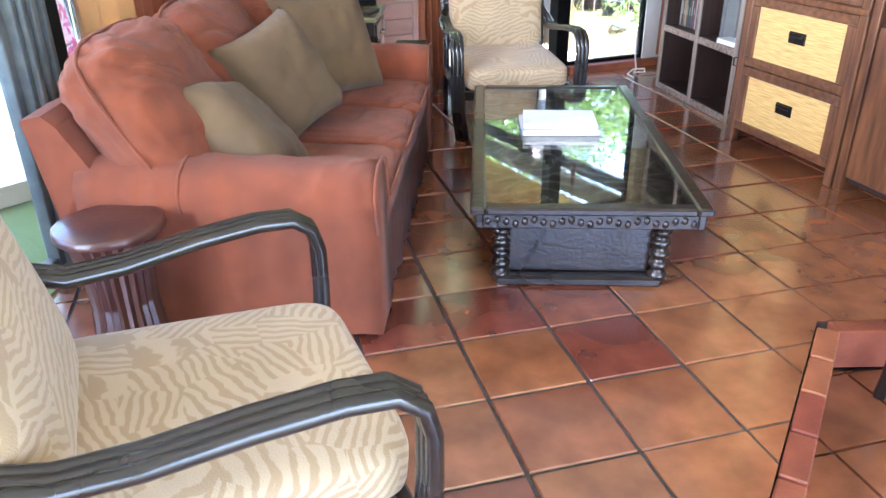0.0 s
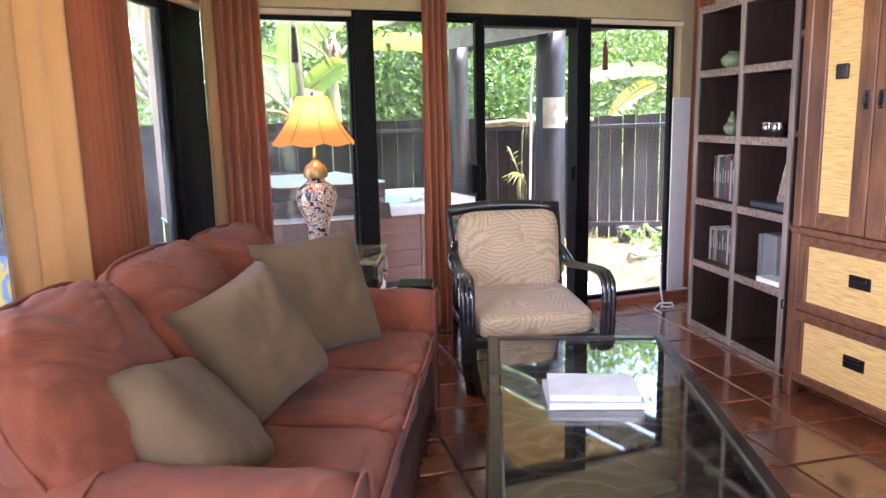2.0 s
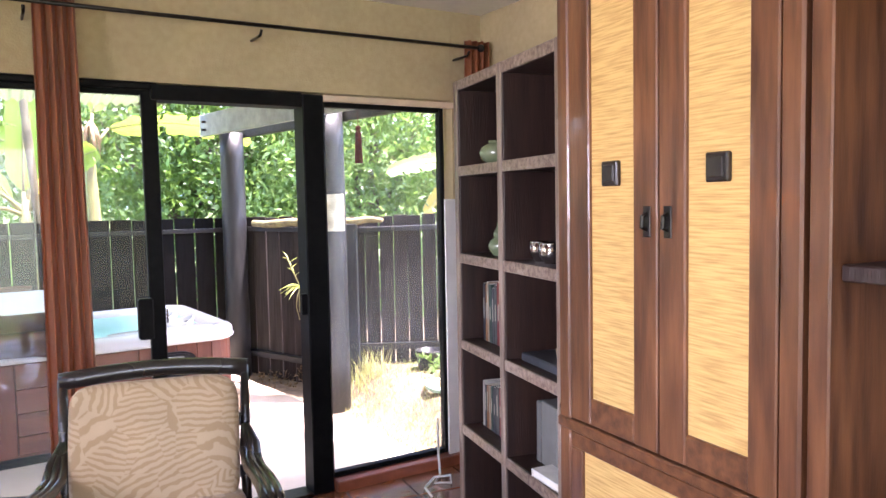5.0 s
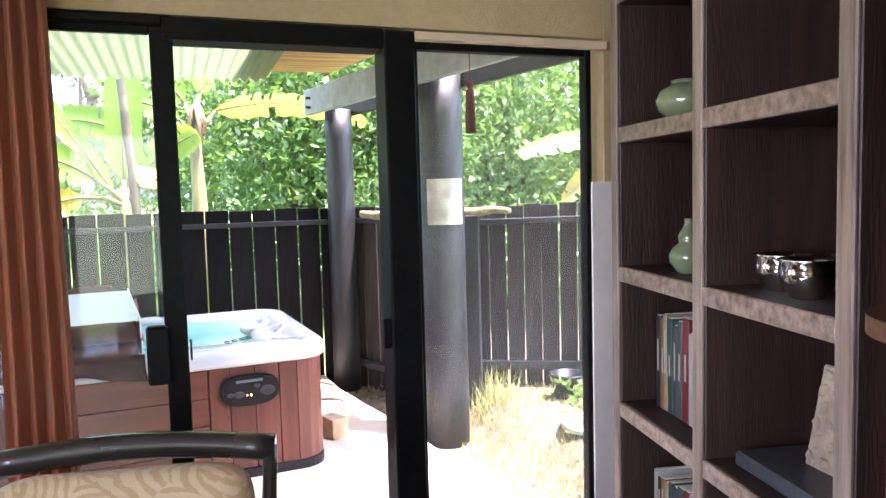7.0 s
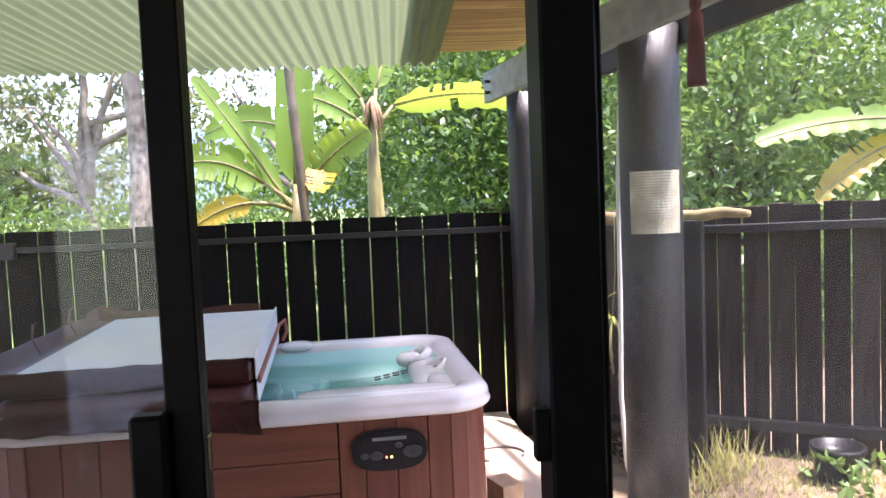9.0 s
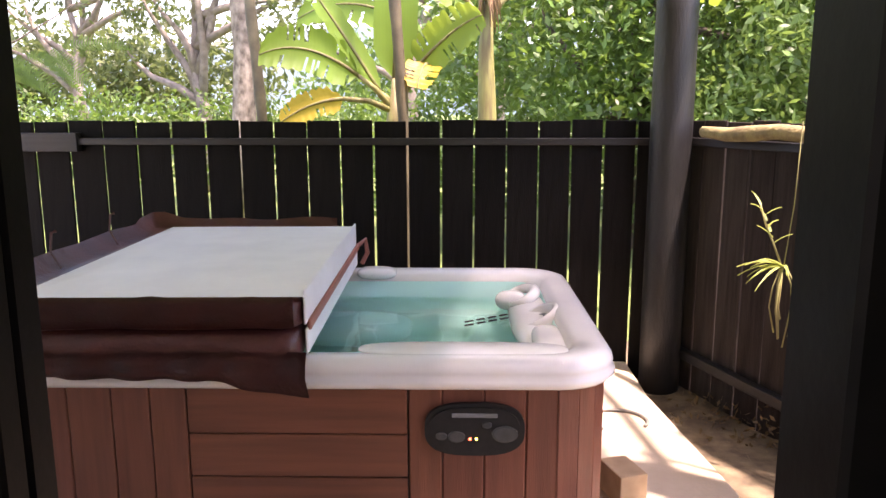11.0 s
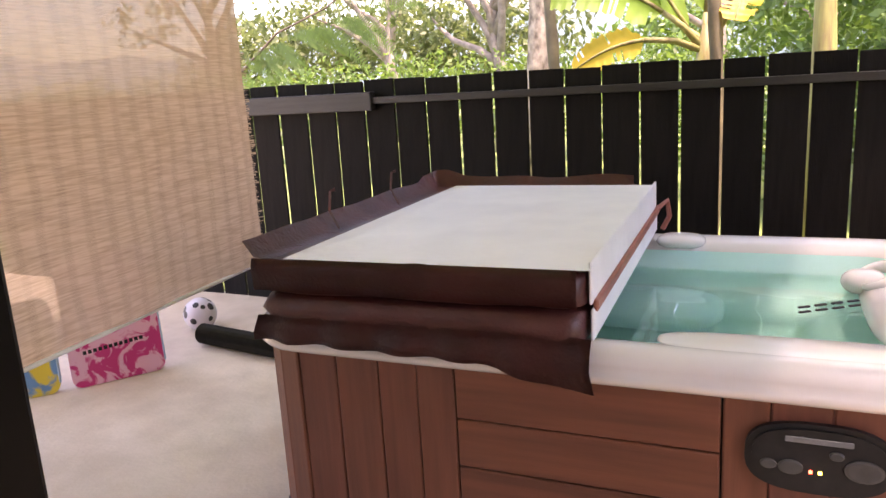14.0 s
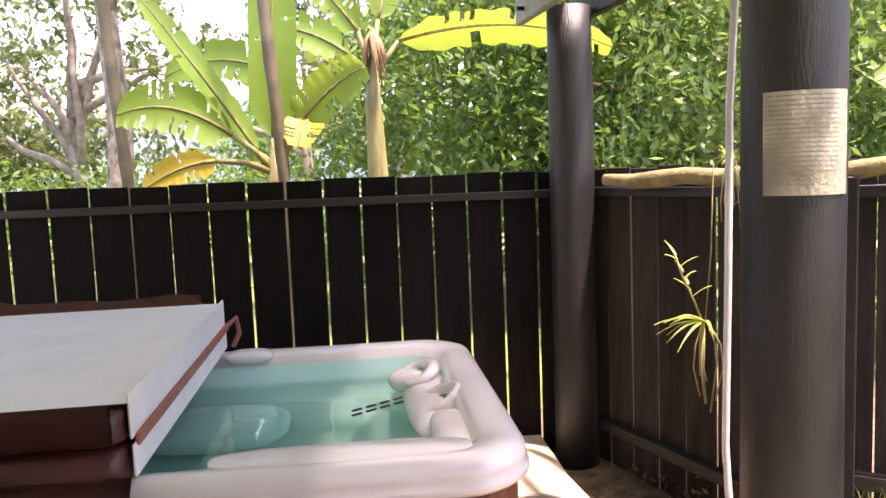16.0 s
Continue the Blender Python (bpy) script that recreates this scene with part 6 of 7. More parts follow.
    for bx_, by_, r in ((-0.11, -0.02, 0.016), (-0.06, -0.022, 0.024), (0.10, -0.012, 0.036), (0.04, 0.02, 0.014)):
        bm = bm_new()
        lathe(bm, [(r, 0.02), (r, 0.026), (r * 0.8, 0.028)], 18, pm @ Matrix.Translation((bx_, by_, 0)) @ Matrix.Diagonal((1.2, 0.8, 1, 1)))
        part("button", bm, BUTTON, cp)
    for bx_, col, lab in ((-0.015, (1, 0.1, 0.05), "lit red indicator"), (0.006, (0.9, 0.8, 0.1), "lit yellow indicator")):
        part("indicator_light", box(bx_ - 0.004, bx_ + 0.004, -0.034, -0.026, 0.02, 0.024, 0.001, pm), material("led", col, None, emit=(col, 2)), cp, lab)


hot_tub()


COVERM = TUBM @ Matrix.Translation((3.2, 9.16, 0)) @ Matrix.Rotation(radians(1.4), 4, "Z") @ Matrix.Translation((-3.2, -9.16, 0))


def tub_cover():
    t = thing("tub_cover", "folded brown vinyl hot tub cover with its white lining up", "cover", COVERM)
    x0, x1, y0, y1 = 2.27, 3.27, 7.585, 9.16

    def slab(z0, z1, sh, nm, mat, lab, wob):
        bm = bm_new()
        n = 36
        rings = []
        for z, i in ((z0, 0.02), (z0 + 0.012, 0.004), ((z0 + z1) / 2, -0.006), (z1 - 0.012, 0.002), (z1, 0.02)):
            o = rrect(x0 + i - sh, x1 - i - sh * 0.3, y0 + i, y1 - i, 0.06, 4)
            dense = []
            ref = rrect(x0, x1, y0, y1, 0.06, 4)
            for q0, ((ax, ay), (bx_, by_)) in enumerate(zip(o, o[1:] + o[:1])):
                r0, r1 = ref[q0], ref[(q0 + 1) % len(ref)]
                kk = max(1, int(math.hypot(r1[0] - r0[0], r1[1] - r0[1]) / 0.06))
                dense += [(ax + (bx_ - ax) * q / kk, ay + (by_ - ay) * q / kk) for q in range(kk)]
            rings.append([(x + wob * noise.noise(Vector((x * 5, y * 5, z * 30))), y + wob * noise.noise(Vector((x * 6, z * 30, y * 6 + 3))), z + 0.5 * wob * noise.noise(Vector((x * 3, y * 3, z)))) for x, y in dense])
        v = rings_mesh(bm, rings)
        bm.faces.new(v[0][::-1]), bm.faces.new(v[-1])
        return part(nm, bm, mat, t, lab, smooth=True)
    slab(0.664, 0.757, 0.034, "lower_leaf", VINYL, "dark brown padded vinyl leaf", 0.02)
    slab(0.762, 0.855, 0.03, "upper_leaf", VINYL, "dark brown padded vinyl leaf", 0.02)
    bm = bm_new()                                  # lining sheet, softly rippled
    nx, ny = 30, 40
    g = {}
    for i in range(nx + 1):
        for j in range(ny + 1):
            u, v = i / nx, j / ny
            x, y = x0 + 0.05 + (x1 - x0 - 0.044) * u, y0 + 0.035 + (y1 - y0 - 0.06) * v
            ed = min(u, v, 1 - v)
            z = 0.864 + 0.022 * min(1, ed * 7) + 0.006 * noise.noise(Vector((x * 7, y * 3, 0))) * min(1, ed * 6)
            g[i, j] = bm.verts.new((x, y, z))
    for i in range(nx):
        for j in range(ny):
            bm.faces.new((g[i, j], g[i + 1, j], g[i + 1, j + 1], g[i, j + 1]))
    part("lining", bm, FOAM, t, "white plastic lining sheet facing up", smooth=True)
    bm = bm_new()
    for za, zb, xa in ((0.665, 0.752, 0.004), (0.765, 0.884, 0.0)):
        cbox(bm, x1 - 0.002 + xa, x1 + 0.008 + xa, y0 + 0.05, y1 - 0.05, za, zb, 0.004)
    part("fold_face", bm, FOAM, t, "white lining on the fold side")
    bm = bm_new()
    cbox(bm, x1 + 0.006, x1 + 0.02, y0 + 0.07, y1 - 0.03, 0.742, 0.775, 0.004)
    sweep(bm, [(x1 + 0.01, y1 - 0.05, 0.76), (x1 + 0.05, y1 + 0.0, 0.79), (x1 + 0.06, y1 + 0.0, 0.72), (x1 + 0.03, y1, 0.66)], 0.012, 6)
    part("strap", bm, STRAP, t, "salmon red hinge strap", smooth=False)
    bm = bm_new()                                  # skirt rising round the back and the left, hanging at the front
    path = [(x1 - 0.1, y1 + 0.01), (x0 + 0.2, y1 + 0.02), (x0 - 0.02, y1 - 0.02), (x0 - 0.035, y1 - 0.6), (x0 - 0.04, y0 + 0.4), (x0 - 0.045, y0 - 0.012)]
    pts = []
    for a, b in zip(path, path[1:]):
        kk = max(2, int(math.hypot(b[0] - a[0], b[1] - a[1]) / 0.05))
        pts += [(a[0] + (b[0] - a[0]) * q / kk, a[1] + (b[1] - a[1]) * q / kk) for q in range(kk)]
    rows = []
    for k, (x, y) in enumerate(pts):
        f = k / len(pts)
        hz = 0.9 + (0.015 if f > 0.35 else 0.0) + 0.016 * noise.noise(Vector((k * 0.2, 0, 0))) + (0.02 if abs(f - 0.4) < 0.05 else 0)
        out = 0.02 + 0.035 * f
        dx = -out if f > 0.35 else 0
        dy = out if f <= 0.35 else 0
        rows.append([bm.verts.new((x + 0.05, y - (0.05 if f <= 0.35 else 0), 0.855)), bm.verts.new((x + dx * 0.3, y + dy * 0.3, 0.865)), bm.verts.new((x + dx, y + dy, hz))])
    for a, b in zip(rows, rows[1:]):
        for k in range(2):
            bm.faces.new((a[k], b[k], b[k + 1], a[k + 1]))
    bmesh.ops.solidify(bm, geom=bm.faces[:], thickness=0.006)
    part("rim_flap", bm, VINYLIN, t, "upturned tan red vinyl flap", smooth=True)
    bm = bm_new()
    rows = []
    for k in range(41):
        x = x0 - 0.035 + (x1 - x0 + 0.05) * k / 40
        dip = 0.018 * k / 40 - 0.012 + (0.05 * min(1, (k - 28) / 9.0) if k > 28 else 0)
        w = 0.006 * math.sin(k * 0.9) + 0.006 * noise.noise(Vector((k * 0.3, 1, 0)))
        rows.append([bm.verts.new((x, y0 - 0.004 + w, 0.69)), bm.verts.new((x, y0 - 0.03 + w, 0.655)), bm.verts.new((x, y0 - 0.038 + w * 1.5, 0.634 - dip * 0.4)), bm.verts.new((x + (0.012 if k > 34 else 0), y0 - 0.036 + w * 2, 0.606 - dip))])
    for a, b in zip(rows, rows[1:]):
        for k in range(3):
            bm.faces.new((a[k], a[k + 1], b[k + 1], b[k]))
    bmesh.ops.solidify(bm, geom=bm.faces[:], thickness=0.006)
    part("skirt_flap", bm, VINYL, t, "hanging dark brown vinyl skirt flap", smooth=True)
    bm = bm_new()
    rows = []
    for k in range(41):
        x = x0 - 0.03 + (x1 - x0 + 0.01) * k / 40
        w = 0.006 * noise.noise(Vector((k * 0.25, 4, 0)))
        rows.append([bm.verts.new((x, y0 + 0.02, 0.86)), bm.verts.new((x, y0 - 0.012 + w, 0.875 + w)), bm.verts.new((x, y0 - 0.022 + w, 0.85)), bm.verts.new((x, y0 - 0.016 + w, 0.775))])
    for a, b in zip(rows, rows[1:]):
        for k in range(3):
            bm.faces.new((a[k], a[k + 1], b[k + 1], b[k]))
    bmesh.ops.solidify(bm, geom=bm.faces[:], thickness=0.006)
    part("front_flap", bm, VINYL, t, "turned up dark brown front flap", smooth=True)
    for y in (8.1, 8.62):
        bm = bm_new()
        sweep(bm, [(x0 - 0.02, y, 0.86), (x0 - 0.05, y - 0.01, 0.93), (x0 - 0.045, y, 1.0), (x0 - 0.03, y + 0.01, 1.005)], 0.008, 6, None, 0.4)
        part("tie_strap", bm, VINYL, t, "standing tie strap with a clip")


tub_cover()

# ---- patio clutter ----
bm = bm_new()
n = 90
p0, p1 = Vector((2.22, 8.72, -0.03)), Vector((0.55, 8.9, -0.03))
pts = [p0.lerp(p1, k / (n * 2)) for k in range(n * 2 + 1)]
sweep(bm, pts, [0.062 if k % 2 else 0.052 for k in range(n * 2 + 1)], 16)
tagged(part("duct_hose", bm, BLACKPLASTIC, None, smooth=False), "black ribbed flexible duct lying on the patio", "duct")
bm = bm_new()
p1 = p0.lerp(p1, 0.28)
p0 = Vector((2.2, 8.7, -0.028))
pts = [p0.lerp(p1, k / 60) + Vector((0, -0.002, 0.003)) for k in range(61)]
sweep(bm, pts, [0.066 if k % 2 else 0.056 for k in range(61)], 16)
tagged(part("duct_sleeve", bm, SILVER, None, smooth=False), "silver ribbed sleeve on the duct", "duct")
bm = bm_new()
bmesh.ops.create_icosphere(bm, subdivisions=4, radius=0.105)
m = bpy.data.materials.new("football_panels")
nt, nn, l, p = nodes_of(m)
tc, vo, rp = nn.new("ShaderNodeTexCoord"), nn.new("ShaderNodeTexVoronoi"), nn.new("ShaderNodeValToRGB")
vo.inputs["Scale"].default_value = 14
rp.color_ramp.interpolation = "CONSTANT"
rp.color_ramp.elements[0].color, rp.color_ramp.elements[1].color, rp.color_ramp.elements[1].position = (0.02, 0.02, 0.02, 1), (0.62, 0.58, 0.6, 1), 0.36
l.new(tc.outputs["Object"], vo.inputs["Vector"]), l.new(vo.outputs["Distance"], rp.inputs[0]), l.new(rp.outputs[0], p.inputs["Base Color"])
ob = part("ball", bm, m, None, smooth=True)
ob.matrix_world = pose(0.33, 9.12, PZ + 0.105, 20, 30, 10)
tagged(ob, "white football with black panels by the fence", "ball")


def foam_board(name, x, y, rz, w, hh, mat, label, bars=0, lean=-8):
    t = thing(name, label, "boogie board", pose(x, y, PZ, lean, 0, rz))
    bm = bm_new()
    o = rrect(-w / 2, w / 2, 0, hh, 0.05, 5)
    prism(bm, o, -0.02, 0.02, Matrix.Rotation(radians(90), 4, "X"))
    part("foam_core", bm, mat, t)
    part("edge_band", box(w / 2 - 0.004, w / 2 + 0.006, -0.026, 0.026, 0.05, hh - 0.05, 0.004), cv("pale_blue_foam", (0.35, 0.5, 0.62)), t, "pale blue edge band")
    for k in range(bars):
        part("lettering", box(-w / 2 + 0.07 + k * 0.026, -w / 2 + 0.088 + k * 0.026, -0.0215, -0.02, 0.17 + 0.002 * k, 0.19 + 0.002 * k, 0.0004), BLACKPLASTIC, t, "dark lettering drawn as bars")


def tie_dye(name, a, b, sc):
    m = bpy.data.materials.new(name)
    nt, nn, l, p = nodes_of(m)
    tc, ns, rp = nn.new("ShaderNodeTexCoord"), nn.new("ShaderNodeTexNoise"), nn.new("ShaderNodeValToRGB")
    ns.inputs["Scale"].default_value, ns.inputs["Detail"].default_value, ns.inputs["Distortion"].default_value = sc, 4, 1.2
    rp.color_ramp.elements[0].color, rp.color_ramp.elements[1].color = (*a, 1), (*b, 1)
    rp.color_ramp.elements[0].position, rp.color_ramp.elements[1].position = 0.46, 0.52
    l.new(tc.outputs["Object"], ns.inputs["Vector"]), l.new(ns.outputs[0], rp.inputs[0]), l.new(rp.outputs[0], p.inputs["Base Color"])
    p.inputs["Roughness"].default_value = 0.6
    return m


foam_board("boogie_board", 0.5, 8.33, 57, 0.47, 0.68, tie_dye("pink_tie_dye", (0.62, 0.04, 0.2), (0.8, 0.45, 0.58), 9), "pink tie dyed foam board standing on edge", 12)
foam_board("boogie_board", 0.20, 7.93, 50, 0.42, 0.5, tie_dye("yellow_blue_dye", (0.65, 0.5, 0.05), (0.1, 0.25, 0.45), 4), "yellow and blue foam board standing on edge")
bm = bm_new()
lathe(bm, [(0.07, 0), (0.075, 0.01), (0.03, 0.28), (0.02, 0.3)], 20)
ob = part("toy_cone", bm, REDVINYL, None, smooth=True)
ob.matrix_world = pose(1.78, 9.2, PZ)
tagged(ob, "red plastic cone behind the hot tub", "cone")

# woven blind hung at the patio side
bl = thing("roll_blind", "hanging woven natural fibre blind with a frayed edge", "blind")
A, B_ = Vector((1.435, 8.5, 0)), Vector((1.70, 6.6, 0))
rows_v, rows_f = [], []
nx, nz = 50, 40
for i in range(nx + 1):
    for j in range(nz + 1):
        q = A.lerp(B_, i / nx)
        z = 0.57 + (2.51 - 0.57) * j / nz
        rows_v.append((q.x + 0.012 * math.sin(i * 0.35) * (1 - j / nz) + 0.006 * noise.noise(Vector((i * 0.2, j * 0.2, 3))), q.y, z))
for i in range(nx):
    for j in range(nz):
        a = i * (nz + 1) + j
        rows_f.append((a, a + 1, a + nz + 2, a + nz + 1))
quads("woven_sheet", rows_v, rows_f, BLIND, bl, True)
bm = bm_new()
sweep(bm, [(A.x, A.y, 0.565), (B_.x, B_.y, 0.565)], 0.009, 8)
part("bottom_bar", bm, WHITE, bl, "pale bottom bar", smooth=True)
vs, fs = [], []
fr = random.Random(8)
for k in range(188):
    z = 0.6 + k * 0.01
    ln = fr.uniform(0.01, 0.04)
    b0 = len(vs)
    vs += [(A.x, A.y - 0.005, z), (A.x - 0.004, A.y + ln, z + fr.uniform(-0.008, 0.006)), (A.x - 0.004, A.y + ln, z + 0.003), (A.x, A.y - 0.005, z + 0.004)]
    fs.append((b0, b0 + 1, b0 + 2, b0 + 3))
tagged(quads("fringe", vs, fs, BLIND, bl), "frayed strand ends", kind="stuff")


# ---- plants and distance ----
def leaf_cloud(name, blobs, count, size, mat, parent, seed=0, droop=0.3):
    """Crown of single leaves gathered in uneven clumps. blobs: (x, y, z, radius, flatness)."""
    r = np.random.default_rng(seed)
    vol = np.array([b[3] ** 2 for b in blobs])
    pick = r.choice(len(blobs), count, p=vol / vol.sum())
    bl = np.array(blobs)[pick]
    nclump = max(30, count // 26)
    dirs = r.normal(size=(count, 3))
    dirs /= np.linalg.norm(dirs, axis=1)[:, None]
    cl = r.integers(0, nclump, count)
    cd = r.normal(size=(nclump, 3))
    cd /= np.linalg.norm(cd, axis=1)[:, None]
    cr = r.uniform(0.55, 1.08, nclump)
    c = bl[:, :3] + cd[cl] * (bl[:, 3] * cr[cl])[:, None] * np.stack([np.ones(count), np.ones(count), bl[:, 4]], 1)
    c = c + dirs * (r.uniform(0.0, 0.28, count) * bl[:, 3])[:, None]
    u = r.normal(size=(count, 3))
    u[:, 2] -= droop
    u /= np.linalg.norm(u, axis=1)[:, None]
    v = np.cross(u, r.normal(size=(count, 3)) * 0.75 + np.array([0, 0, 1.0]))
    v /= np.linalg.norm(v, axis=1)[:, None]
    s = (size * r.uniform(0.6, 1.4, count))[:, None]
    vs = np.stack([c - u * s, c - v * s * 0.42, c + u * s, c + v * s * 0.42], 1).reshape(-1, 3)
    k = np.arange(count)[:, None] * 4
    fs = np.concatenate([k, k + 1, k + 2, k + 3], 1)
    ob = quads(name, vs.tolist(), fs.tolist(), mat, parent)
    return tagged(ob, kind="stuff")


def tree(x, y, trunk_r, h, blobs, count, size, mat, label, seed, limbs=6, lean=0.0, bark=None):
    t = thing("tree", label, "tree", pose(x, y, GZ))
    r = random.Random(seed)
    bm = bm_new()
    pts = [(lean * k / 6 * h * 0.3 + 0.08 * math.sin(k * 1.7 + seed), 0.06 * math.cos(k * 1.3), h * k / 6) for k in range(7)]
    sweep(bm, pts, [trunk_r * (1.25 if k == 0 else 1 - 0.11 * k) for k in range(7)], 12)
    part("trunk", bm, bark or BARK, t, smooth=True)
    for k in range(limbs):
        b = blobs[k % len(blobs)]
        s0 = Vector(pts[3 + k % 4])
        e = Vector((b[0] + r.uniform(-0.4, 0.4) * b[3], b[1] + r.uniform(-0.4, 0.4) * b[3], b[2] + r.uniform(-0.2, 0.5) * b[3]))
        mid = s0.lerp(e, 0.5) + Vector((r.uniform(-0.3, 0.3), r.uniform(-0.3, 0.3), r.uniform(-0.1, 0.4))) * 0.6
        bm = bm_new()
        sweep(bm, [s0, s0.lerp(mid, 0.5) + Vector((0.08, 0, 0.05)), mid, mid.lerp(e, 0.5) + Vector((-0.06, 0.05, 0)), e], [trunk_r * f for f in (0.5, 0.42, 0.32, 0.2, 0.06)], 7)
        part("limb", bm, bark or BARK, t, smooth=True)
    leaf_cloud("crown", blobs, count, size, mat, t, seed)
    return t


tree(5.6, 14.6, 0.14, 2.6, [(-0.9, -0.5, 2.6, 1.2, 0.9), (0.6, -0.4, 3.0, 1.5, 0.9), (0.0, 0.3, 4.3, 1.7, 0.8), (1.8, -0.2, 2.5, 1.2, 0.9), (-0.2, -0.8, 1.8, 0.9, 0.8), (1.2, -0.9, 1.5, 0.9, 0.9)], 26000, 0.06, LEAF_D, "dense dark green broadleaf tree behind the fence", 1)
tree(8.0, 12.6, 0.13, 2.4, [(-0.8, -0.6, 2.4, 1.2, 1.0), (0.5, -0.5, 3.1, 1.4, 0.9), (-0.2, 0.2, 4.2, 1.5, 0.8), (1.6, -0.4, 2.2, 1.2, 1.0), (0.2, -0.8, 1.5, 1.0, 0.8), (-1.4, -0.2, 1.6, 0.9, 0.9)], 24000, 0.05, LEAF_L, "leafy bright green tree close behind the side fence", 2)
tree(10.6, 10.4, 0.12, 2.2, [(-0.6, -0.4, 2.2, 1.2, 1.0), (0.5, 0.2, 3.3, 1.4, 0.9), (0.9, -0.9, 1.7, 1.1, 0.9)], 7000, 0.075, LEAF_L, "leafy bright green tree beside the garden", 3)
tree(7.0, 18.0, 0.16, 3.4, [(-1.5, 0, 4.2, 2.0, 0.8), (0.8, 0, 5.2, 2.2, 0.8), (2.5, 0, 3.6, 1.8, 0.9), (-3.0, 0.5, 3.0, 1.6, 0.8)], 14000, 0.1, LEAF_D, "tall dark green tree further back", 4)
tree(9.8, 17.5, 0.16, 3.0, [(-1.2, 0, 2.6, 2.0, 0.9), (1.2, 0, 3.2, 2.2, 0.9), (0.2, 0.4, 5.0, 2.2, 0.8), (3.0, 0, 2.4, 1.9, 0.9)], 9000, 0.12, LEAF_D, "dense green tree deep in the garden", 41)
tree(14.0, 14.5, 0.16, 3.0, [(-1.2, 0, 2.6, 2.0, 0.9), (1.2, 0, 3.2, 2.2, 0.9), (0.2, 0.4, 5.0, 2.2, 0.8), (-2.6, 0.6, 3.6, 1.8, 0.9)], 8000, 0.12, LEAF_D, "dense green tree far beyond the side fence", 42)
# open grey green trees far to the left, with bare twisting limbs
for i, (x, y, h, s) in enumerate(((-2.2, 21, 3.6, 1.0), (1.6, 25, 4.4, 1.15), (-6.5, 24, 4.2, 1.2), (4.0, 30, 4.5, 1.3), (-11, 22, 4.4, 1.3))):
    tree(x, y, 0.2, h, [(-1.4 * s, 0, h + 0.4, 1.1 * s, 0.6), (0.9 * s, 0.3, h + 1.2, 1.3 * s, 0.6), (2.0 * s, -0.3, h + 0.1, 1.0 * s, 0.6), (-0.2, 0, h + 2.2, 1.2 * s, 0.6), (-2.4 * s, 0.4, h - 0.7, 0.8 * s, 0.6)], 2100, 0.1, LEAF_G, "open grey green tree with twisting bare limbs", 10 + i, 9, 0.2 if i % 2 else -0.2,
         material("pale_bark", (0.3, 0.25, 0.21), (0.16, 0.13, 0.11), 7, 0.9, 0.6))
tree(0.2, 16.0, 0.2, 7.5, [(0.5, 0, 7.4, 1.5, 0.7), (-1.4, 0, 7.9, 1.4, 0.7), (1.9, 0.2, 6.3, 1.1, 0.6)], 4500, 0.1, LEAF_G, "large rough barked tree with a thick leaning trunk", 30, 5, 0.12, material("patchy_bark", (0.36, 0.3, 0.25), (0.09, 0.07, 0.055), 11, 0.95, 1.0, stretch=(1, 1, 0.6), fine=22))
for x, y, h, pr in ((1.9, 11.6, 6.0, 0.043), (3.215, 10.75, 6.0, 0.04)):
    t = thing("palm", "slim ringed palm stem rising behind the fence", "palm", pose(x, y, GZ), "slim palms")
    bm = bm_new()
    pts = [(0.05 * math.sin(k * 0.21), 0, h * k / 40) for k in range(41)]
    sweep(bm, pts, [pr if k % 4 else pr * 1.14 for k in range(41)], 10)
    part("stem", bm, POLEWOOD, t, smooth=True)
    r = random.Random(int(x * 10))
    for k in range(9):
        a = k * 0.7
        vs, fs = [], []
        for s in range(24):
            f = s / 23
            c = Vector((math.cos(a) * 1.9 * f, math.sin(a) * 1.9 * f, h + 0.9 * f - 1.5 * f * f))
            d = Vector((-math.sin(a), math.cos(a), -0.5))
            for sg in (-1, 1):
                e = c + Vector((d.x * sg, d.y * sg, d.z)) * 0.42 * math.sin(math.pi * min(1, f * 0.9 + 0.1)) + Vector((math.cos(a), math.sin(a), 0)) * 0.2
                b0 = len(vs)
                w = Vector((math.cos(a), math.sin(a), 0)) * 0.022
                vs += [tuple(c - w), tuple(c + w), tuple(e)]
                fs.append((b0, b0 + 1, b0 + 2))
        quads("frond", vs, fs, LEAF_L, t)


